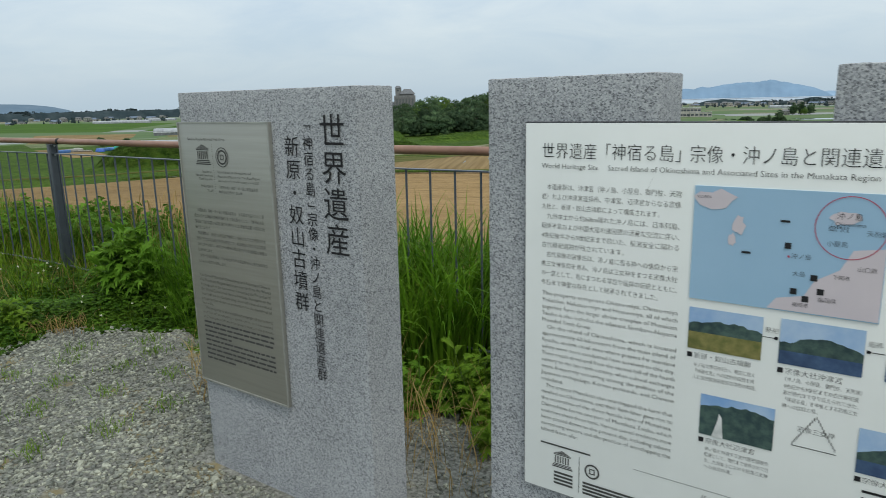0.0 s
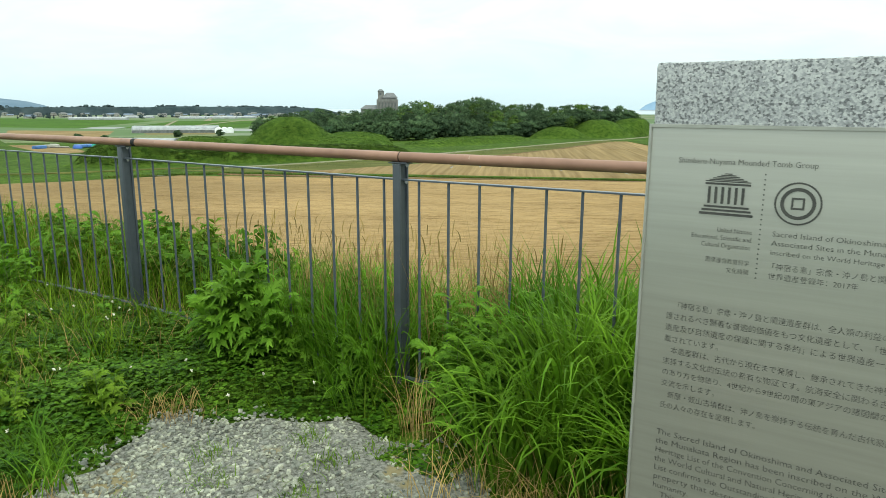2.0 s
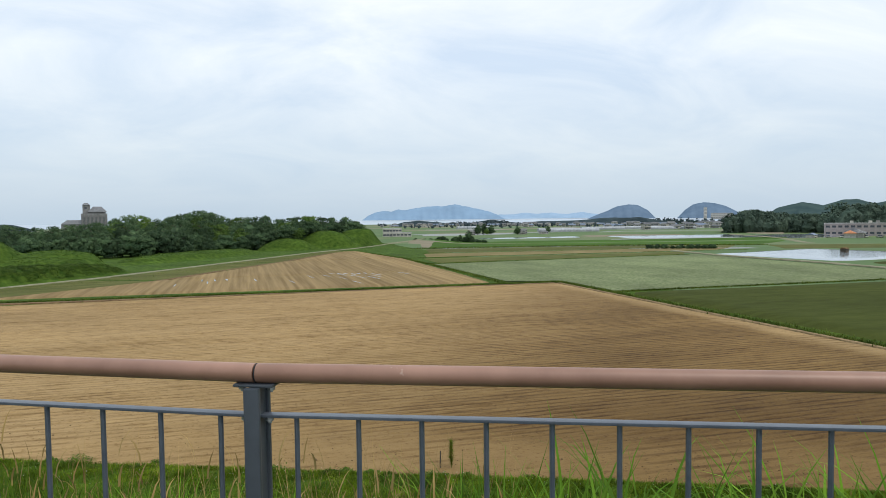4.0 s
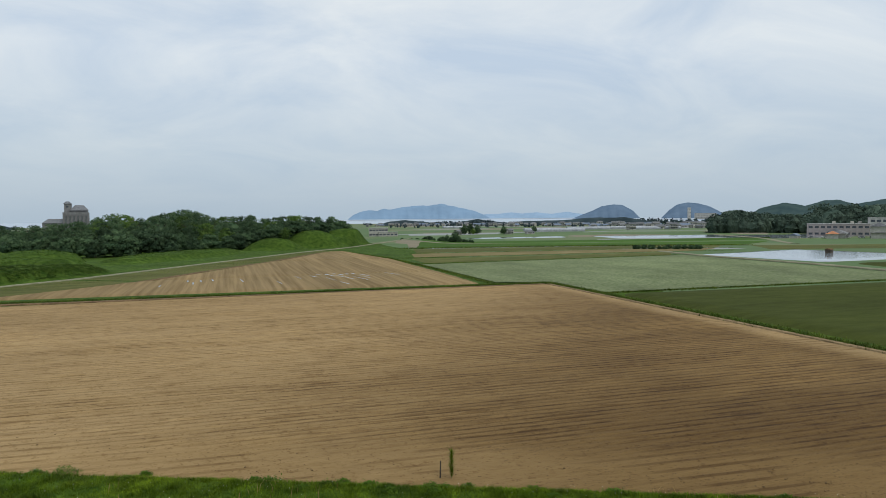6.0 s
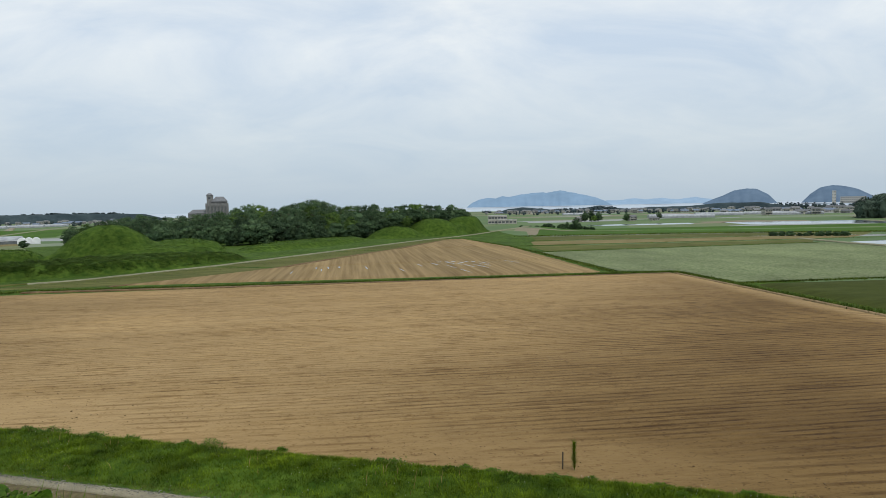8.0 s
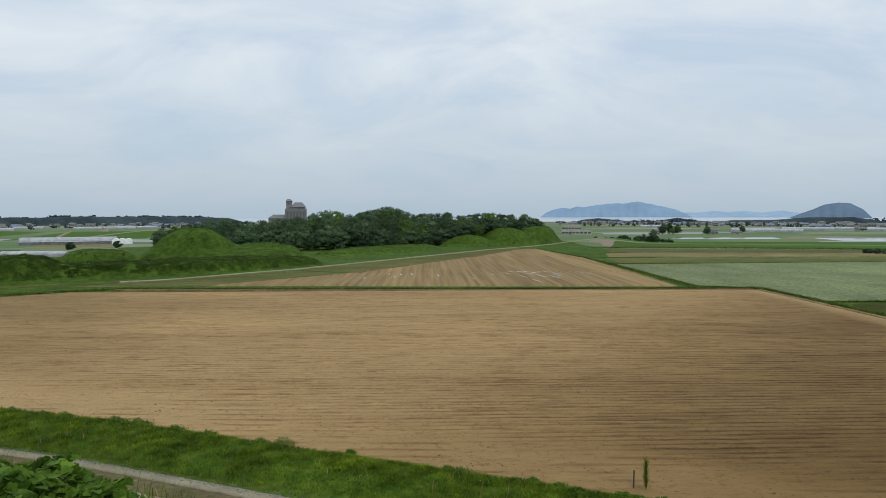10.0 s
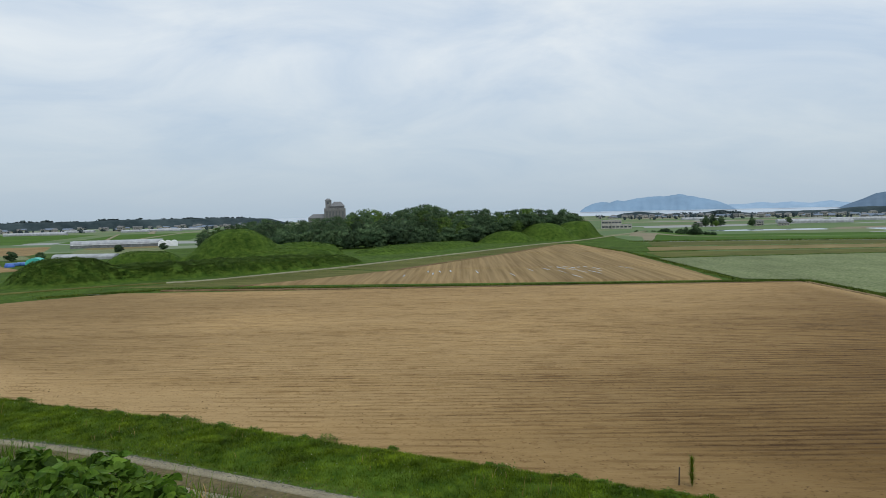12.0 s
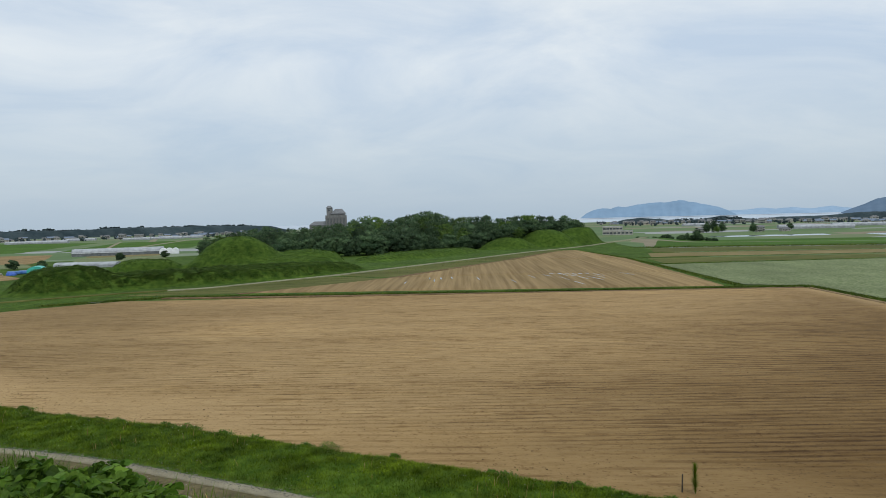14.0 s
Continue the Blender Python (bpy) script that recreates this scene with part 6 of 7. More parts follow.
def parked_car():
    c = thing("car", pose(0, 0, 0), "small pale car parked below the school", "car", "cars below the school")
    bm = boxed(-1.9, 1.9, -0.8, 0.8, 0.3, 0.95, bevel=0.18, segments=3)
    part("body", bm, CAR_PAINT, c)
    bm = boxed(-1.2, 1.0, -0.7, 0.7, 0.9, 1.5, bevel=0.22, segments=3)
    part("cabin", bm, GLASS, c)
    for x in (-1.2, 1.2):
        for y in (-0.75, 0.75):
            shared_part("wheel", "wheel", lambda: tube(bmesh.new(), (0, -0.1, 0), (0, 0.1, 0), 0.31, None, 14), DARK_GAP, c, pose(x, y, 0.31))
    return c


car = parked_car()
for i in range(9):
    x, y = 318 + i * 5.2 + (i % 3), 316 - i * 3.6
    m = pose(x, y, float(ground_z(x, y)), 0, 0, 40 + 20 * (i % 3))
    if i == 0:
        car.matrix_world = m
    else:
        copy_thing(car, m)


# ---- gravel and plants on the terrace ----
ALONG, ACROSS = np.array([0.886, -0.463]), np.array([0.463, 0.886])


def by_fence(s, n):
    """Ground points from metres along the fence and beyond it, counted from the post at the origin."""
    xy = np.outer(s, ALONG) + np.outer(n, ACROSS)
    return on_ground(xy[:, 0], xy[:, 1])


def patchy(p, scale, limit, seed=0):
    """Keeps the points of p where a slow noise is above a limit."""
    keep = [noise.noise(Vector((x * scale, y * scale, seed * 7.7))) > limit for x, y, _ in p]
    return p[np.array(keep)]


def gravel_depth(x, y):
    """How far inside the gravel a place lies: in front of the fence and beside the stones."""
    n, s = 0.463 * x + 0.886 * y, 0.886 * x - 0.463 * y
    w = 0.05 * np.sin(x * 5.1 + 1) * np.sin(y * 4.3) + 0.03 * np.sin(x * 17.3 + y * 6) + 0.025 * np.sin(y * 23.0 - x * 9)
    near = np.minimum.reduce([x + 1.03, -0.31 - y, -0.29 - np.minimum(0.85 * np.maximum(s - 0.5, 0), 0.6) - n])
    return np.maximum(near, np.minimum(-1.07 - y, -0.40 - n)) + w


def gravelled(x, y):
    return gravel_depth(x, y) > 0


bed_x, bed_y = np.meshgrid(np.r_[np.linspace(-9, -2.4, 24), np.linspace(-2.35, 2.4, 150), np.linspace(2.5, 8, 24)], np.r_[np.linspace(-8, -3.1, 20), np.linspace(-3.05, 0.3, 110)])
bed_z = ground_z(bed_x, bed_y) + np.clip(gravel_depth(bed_x, bed_y) * 0.2, -0.03, 0.008) + 0.002 * np.sin(bed_x * 7) * np.sin(bed_y * 6)
bed_i, bed_j = bed_x.shape[1], bed_x.shape[0]
bed = raw("gravel_path", np.dstack([bed_x, bed_y, bed_z]).reshape(-1, 3), [(j * bed_i + i, j * bed_i + i + 1, (j + 1) * bed_i + i + 1, (j + 1) * bed_i + i) for j in range(bed_j - 1) for i in range(bed_i - 1)], GRAVEL_BED, soft=True)
tagged(bed, "grey crushed-stone gravel area in front of the fence", "gravel", "", "structure")

r = np.random.RandomState(8)
sx, sy = r.uniform(-2.6, 2.2, 150000), r.uniform(-3.4, -0.1, 150000)
ok = (gravel_depth(sx, sy) > r.uniform(-0.07, 0.05, 150000)) & (r.uniform(0, 1, 150000) < np.where(sy > -1.9, 0.7, 0.3)) & ~((sx > 0.62) & (0.463 * sx + 0.886 * sy > -1.2) & (0.463 * sx + 0.886 * sy < -0.98))
ok &= np.sin(sx * 2.3 + 1.0) * np.sin(sy * 2.9) + r.uniform(-0.9, 0.9, 150000) > -0.35
sx, sy = sx[ok][:24000], sy[ok][:24000]
count = len(sx)
size = r.uniform(0.0035, 0.0105, count) * r.choice([0.75, 1, 1.5], count, p=[0.5, 0.42, 0.08])
cube = np.array([(-1, -1, -0.6), (1, -1, -0.6), (1, 1, -0.6), (-1, 1, -0.6), (-0.8, -0.7, 0.35), (0.8, -0.8, 0.28), (0.7, 0.8, 0.42), (-0.8, 0.7, 0.3)])
v = cube[None] * r.uniform(0.6, 1.15, (count, 8, 3)) * size[:, None, None]
turn = r.uniform(0, 6.28, count)
cs, sn = np.cos(turn)[:, None], np.sin(turn)[:, None]
v = np.dstack([v[..., 0] * cs - v[..., 1] * sn, v[..., 0] * sn + v[..., 1] * cs, v[..., 2] + v[..., 0] * r.uniform(-0.5, 0.5, (count, 1))])
v += np.c_[sx, sy, ground_z(sx, sy) + 0.011 + size * 0.2][:, None]
quads = np.array([(4, 5, 6, 7), (0, 1, 5, 4), (1, 2, 6, 5), (2, 3, 7, 6), (3, 0, 4, 7)])
faces = (np.arange(count)[:, None, None] * 8 + quads).reshape(-1, 4)
tagged(raw("gravel", v.reshape(-1, 3), faces, STONE_CHIP), "loose grey crushed stones", "gravel", "", "stuff")


def sown(rs, count, s, n):
    return by_fence(rs.uniform(*s, count), rs.uniform(*n, count))


def off_gravel(p):
    return p[~gravelled(p[:, 0], p[:, 1])]


r = np.random.RandomState(9)


def tussocks(rs, count, s, n, per, spread, **kw):
    """Grass in clumps whose blades lean outwards."""
    c = np.repeat(np.c_[rs.uniform(*s, count), rs.uniform(*n, count)], per, 0)
    o = rs.normal(0, spread, c.shape)
    p = by_fence(c[:, 0] + o[:, 0], c[:, 1] + o[:, 1])
    way = o @ np.array([ALONG, ACROSS])
    return blades(p, head=np.arctan2(way[:, 1], way[:, 0]) + rs.normal(0, 0.9, len(p)), **kw)


tall = [tussocks(r, 50, (0.72, 1.7), (-0.25, 0.85), 44, 0.06, length=(0.44, 0.90), width=(0.009, 0.019), bend=(0.35, 1.5), seed=34, seg=7, droop=2.2, lean=0.10),
        tussocks(r, 52, (2.75, 5.2), (0.1, 0.85), 44, 0.06, length=(0.44, 0.92), width=(0.009, 0.019), bend=(0.35, 1.5), seed=1, seg=7, droop=2.2, lean=0.10),
        tussocks(r, 22, (1.72, 2.75), (0.12, 0.85), 30, 0.06, length=(0.24, 0.52), width=(0.006, 0.013), bend=(0.35, 1.5), seed=35, seg=6, droop=2.0),
        tussocks(r, 24, (0.36, 0.75), (0.05, 0.8), 40, 0.05, length=(0.38, 0.76), width=(0.007, 0.014), bend=(0.35, 1.5), seed=33, seg=6, droop=2.0),
        tussocks(r, 16, (0.62, 1.35), (-0.42, -0.05), 34, 0.05, length=(0.38, 0.66), width=(0.010, 0.021), bend=(0.7, 1.65), seed=2, seg=7, droop=1.9, lean=0.15),
        tussocks(r, 78, (-0.95, 0.22), (-0.10, 0.75), 36, 0.05, length=(0.28, 0.60), width=(0.006, 0.012), bend=(0.3, 1.4), seed=3, seg=6, droop=2.0, lean=0.08),
        tussocks(r, 9, (-0.42, -0.02), (-0.22, -0.02), 26, 0.05, length=(0.22, 0.42), width=(0.005, 0.009), bend=(0.5, 1.5), seed=31, seg=6, droop=1.8, lean=0.15),
        blades(np.repeat(on_ground(np.array([-1.14, -1.25, -1.05]), np.array([-0.77, -0.72, -0.9])), 30, 0) + np.c_[r.normal(0, 0.05, (90, 2)), np.zeros(90)], (0.15, 0.33), (0.004, 0.009), (0.6, 1.5), 32, 6, droop=1.6, lean=0.2)]
v, f = joined(tall)
tagged(raw("tall_grass", v, f, BLADE, soft=True), "lush long-bladed green grass along the fence", "grass", "", "stuff")

mixed = [blades(sown(r, 8000, (-7.5, -0.9), (0.02, 1.5)), (0.22, 0.55), (0.003, 0.008), (0.15, 1.0), 4, 5, droop=1.8),
         blades(off_gravel(sown(r, 9000, (-8, -2.6), (-2.2, 0.1))), (0.06, 0.22), (0.003, 0.007), (0.2, 1.1), 5, 3),
         blades(off_gravel(sown(r, 2600, (-2.7, -0.2), (-1.9, 0.1))), (0.06, 0.17), (0.002, 0.005), (0.2, 1.2), 51, 4),
         tussocks(r, 64, (-3.6, -1.25), (-1.9, -0.4), 26, 0.06, length=(0.14, 0.32), width=(0.004, 0.008), bend=(0.5, 1.5), seed=52, seg=5, droop=1.7, lean=0.15),
         blades(off_gravel(patchy(sown(r, 6500, (-8, -1.5), (-2.0, 0.0)), 1.7, 0.02, 1)), (0.15, 0.36), (0.004, 0.009), (0.4, 1.4), 6, 5, droop=1.7),
         blades(sown(r, 7000, (-12, 12), (0.8, 5.5)), (0.25, 0.5), (0.006, 0.014), (0.3, 1.2), 7, 3),
         blades(off_gravel(sown(r, 2600, (0.0, 6), (-1.0, 0.1))), (0.06, 0.25), (0.004, 0.008), (0.2, 1.1), 8, 3)]
v, f = joined(mixed)
tagged(raw("mixed_grass", v, f, BLADE_DARK, soft=True), "rough mixed green grass by the fence", "grass", "", "stuff")


def tufts(rs, spots, per, spread, **kw):
    sets = []
    for i, (x, y) in enumerate(spots):
        a = rs.normal(0, spread, (per, 2)) + (x, y)
        sets.append(blades(on_ground(a[:, 0], a[:, 1]), seed=i + 50, **kw))
    return joined(sets)


dry = [blades(sown(r, 300, (-1.0, -0.05), (0.05, 0.8)), (0.5, 0.72), (0.0022, 0.0045), (0.05, 0.45), 10, 4), blades(sown(r, 150, (0.04, 0.42), (0.08, 0.5)), (0.6, 0.9), (0.0022, 0.0042), (0.05, 0.4), 11, 4), blades(sown(r, 200, (0.4, 4.5), (0.0, 0.8)), (0.55, 0.8), (0.002, 0.004), (0.1, 0.6), 12, 4),
       blades(sown(r, 700, (-7, -1.8), (0.05, 1.2)), (0.3, 0.6), (0.0022, 0.0045), (0.1, 0.7), 13, 4), blades(off_gravel(sown(r, 2400, (-7, -1.2), (-1.9, 0.0))), (0.1, 0.3), (0.0022, 0.004), (0.2, 1.0), 14, 3),
       blades(sown(r, 130, (0.5, 1.3), (-0.75, -0.42)), (0.15, 0.36), (0.0025, 0.0045), (0.3, 1.2), 15, 4), blades(sown(r, 60, (0.2, 0.36), (-0.33, -0.2)), (0.2, 0.38), (0.0022, 0.004), (0.1, 0.8), 16, 4), blades(sown(r, 600, (1.2, 1.75), (-0.98, -0.4)), (0.15, 0.4), (0.0025, 0.0045), (0.3, 1.2), 18, 4), blades(sown(r, 300, (1.75, 3.2), (-0.98, -0.45)), (0.15, 0.4), (0.0025, 0.0045), (0.3, 1.2), 19, 4),
       tufts(r, [(-1.02, -1.08), (-1.15, -1.05), (-1.4, -1.12), (-0.98, -0.34), (-0.86, -0.30), (0.5, -0.95), (0.58, -0.85), (0.42, -1.08)], 60, 0.06, length=(0.06, 0.17), width=(0.0025, 0.004), bend=(0.3, 1.3))]
v, f = joined(dry)
tagged(raw("dry_grass", v, f, BLADE_DRY, soft=True), "thin tan dry grass stalks", "grass", "", "stuff")
# seed heads on the dry stalks
heads = sown(r, 300, (-1.6, 0.5), (0.1, 0.8))
heads[:, 2] += r.uniform(0.35, 0.62, len(heads))
v, f = blades(heads, (0.07, 0.14), (0.006, 0.010), (0.1, 0.8), 17, 3)
tagged(raw("seed_heads", v, f, BLADE_DRY, soft=True), "tan grass seed heads", "grass", "", "stuff")
# small tufts and moss in the gravel
v, f = tufts(r, [(-0.62, -0.62), (-0.72, -1.0), (-0.4, -1.05), (-0.18, -0.62), (0.1, -0.9), (-0.95, -1.45), (-0.5, -1.5), (0.25, -1.25), (-1.4, -1.6), (-0.05, -1.7), (0.3, -0.62), (-0.3, -0.45), (0.0, -0.5), (-1.9, -1.9), (-0.85, -1.2), (-0.2, -0.85), (-0.55, -0.8), (-0.1, -1.15), (-1.15, -1.3), (-0.7, -1.7), (-0.3, -1.35), (0.15, -1.5), (-1.6, -1.4)], 60, 0.045, length=(0.025, 0.085), width=(0.003, 0.005), bend=(0.4, 1.4))
tagged(raw("gravel_tufts", v, f, WEED_YELLOW, soft=True), "small green tufts growing through the gravel", "grass", "", "stuff")

# clover
r = np.random.RandomState(12)
p = np.concatenate([off_gravel(sown(r, 11500, (-3.0, 0.22), (-1.0, 0.04))), off_gravel(sown(r, 5000, (-2.4, -0.4), (-2.0, -0.9))), off_gravel(patchy(sown(r, 6000, (-7, -2.2), (-1.9, -0.1)), 1.3, -0.15, 2)), patchy(sown(r, 800, (0.2, 1.2), (-0.5, -0.3)), 2, 0.1, 3)])
edge = np.clip(-gravel_depth(p[:, 0], p[:, 1]) * 4, 0.15, 1)
p[:, 2] += (r.uniform(0.25, 1.0, len(p)) ** 0.6) * (0.10 + 0.04 * np.sin(p[:, 0] * 6) * np.sin(p[:, 1] * 7)) * edge
a = r.uniform(0, 6.28, len(p))
s = r.uniform(0.010, 0.021, len(p))
leaf = []
for k in range(3):
    h = a + k * 2.094
    way = np.c_[np.cos(h), np.sin(h), r.uniform(-0.35, 0.35, len(p))]
    side = np.c_[-np.sin(h), np.cos(h), r.uniform(-0.3, 0.3, len(p))]
    leaf += [p, p + (way * 0.5 + side * 0.5) * s[:, None], p + (way * 1.0 + side * 0.46) * s[:, None], p + way * s[:, None] * 1.02, p + (way * 1.0 - side * 0.46) * s[:, None], p + (way * 0.5 - side * 0.5) * s[:, None]]
v = np.stack(leaf, 1).reshape(-1, 3)
f = (np.arange(len(p) * 3)[:, None, None] * 6 + np.array([(0, 1, 2, 3), (0, 3, 4, 5)])).reshape(-1, 4)
tagged(raw("clover", v, f, CLOVER), "dark green carpet of clover leaves", "clover", "", "stuff")
bm, bloom_stems = bmesh.new(), bmesh.new()
for x, y, z in off_gravel(sown(r, 80, (-3.6, 0.4), (-1.6, 0.0))):
    h, q = r.uniform(0.09, 0.16), r.uniform(0.006, 0.009)
    for _ in range(9):
        o = Vector(r.normal(0, 1, 3)).normalized() * q * 0.55
        bmesh.ops.create_cone(bm, segments=4, radius1=q * 0.5, radius2=q * 0.15, depth=q * 1.1, matrix=Matrix.Translation(Vector((x, y, z + h)) + o) @ o.to_track_quat("Z", "Y").to_matrix().to_4x4())
    tube(bloom_stems, (x, y, z), (x, y, z + h), 0.0008, None, 3, False)
tagged(part("clover_blooms", bm, CLOVER_BLOOM), "small white clover flower heads", "flowers", "", "stuff")
tagged(part("clover_stems", bloom_stems, STEM), "thin green stems of the clover flowers", "flowers", "", "stuff")


# ---- single plants ----
def lobed_leaf(length, width, lobes, rise, curl, r):
    """A deeply lobed leaf along +x that rises and then arches down. Returns vertices and faces."""
    verts, faces = [], []

    def at(t, y, lift=0.0):
        return (length * t * (1 - 0.25 * rise), y, length * (rise * t - curl * t * t) + lift)

    n = lobes + 1
    for i in range(n + 1):
        t = i / n
        h = width * 0.30 * (1.08 - t) * (0.5 + t) * 1.3 + 0.0008
        verts += [at(t, -h), at(t, h)]
        if i:
            k = 2 * i
            faces.append((k - 2, k - 1, k + 1, k))
    for i in range(lobes):
        for sign in (-1, 1):
            t0, t1 = (i + 0.15) / n, (i + 1.25) / n
            reach = width * (math.sin(math.pi * min(0.97, 0.16 + 0.72 * (i + 0.6) / lobes)) ** 0.8) * r.uniform(0.55, 1.2)
            tip = t1 + 0.25 / n + 0.14 * r.uniform(0.0, 1.2)
            k = len(verts)
            w = width * 0.16
            verts += [at(t0, sign * w * 0.6), at(t1, sign * w * 0.6), at((t1 + tip) / 2 + 0.02, sign * reach * 0.62, 0.10 * reach), at(tip, sign * reach, -0.05 * reach), at((t0 + tip) / 2 - 0.04, sign * reach * 0.66, 0.10 * reach)]
            faces += [(k, k + 1, k + 2, k + 4), (k + 4, k + 2, k + 3, k + 3)]
    k = len(verts)
    verts += [at(1 - 0.5 / n, -width * 0.16), at(1.0, -width * 0.14), at(1 + 0.9 / n, 0), at(1.0, width * 0.14)]
    faces.append((k, k + 1, k + 2, k + 3))
    return verts, faces


def weed(x, y, tall, spread, stems, per, seed, label, mat, size=(0.10, 0.17), lobes=4, ratio=0.30):
    """A bushy herb: several leaning stems set with lobed leaves from the foot to the tip."""
    r = random.Random(seed)
    bare = 0.45 if tall > 0.42 else 0.15
    w = thing("weed_plant", pose(x, y, float(ground_z(x, y))), label, "weed", "weeds along the fence")
    bm = bmesh.new()
    verts, faces = [], []
    for _ in range(stems):
        h, out = r.uniform(0, math.tau), spread * math.sqrt(r.random())
        foot = Vector((0.35 * out * math.cos(h), 0.35 * out * math.sin(h), -0.02))
        top = Vector((out * math.cos(h), out * math.sin(h), tall * r.uniform(0.62, 1.0) * (1 - 0.35 * (out / spread) ** 2)))
        tube(bm, tuple(foot), tuple(top), 0.0035, 0.0012, 4, False)
        for i in range(per):
            t = bare + (1 - bare) * (i + r.random()) / per
            ll = r.uniform(*size) * (1.15 - 0.45 * t)
            v, f = lobed_leaf(ll, ll * ratio * r.uniform(0.85, 1.2), lobes, r.uniform(0.35, 1.0) * (0.6 + 0.6 * t), r.uniform(0.35, 0.95), r)
            m = pose(*(foot + (top - foot) * t), r.uniform(-20, 20), 0, r.uniform(0, 360))
            k = len(verts)
            verts += [tuple(m @ Vector(q)) for q in v]
            faces += [tuple(dict.fromkeys(k + j for j in q)) for q in f]
    part("stem", bm, STEM, w)
    raw("foliage", verts, faces, mat, w)
    return w


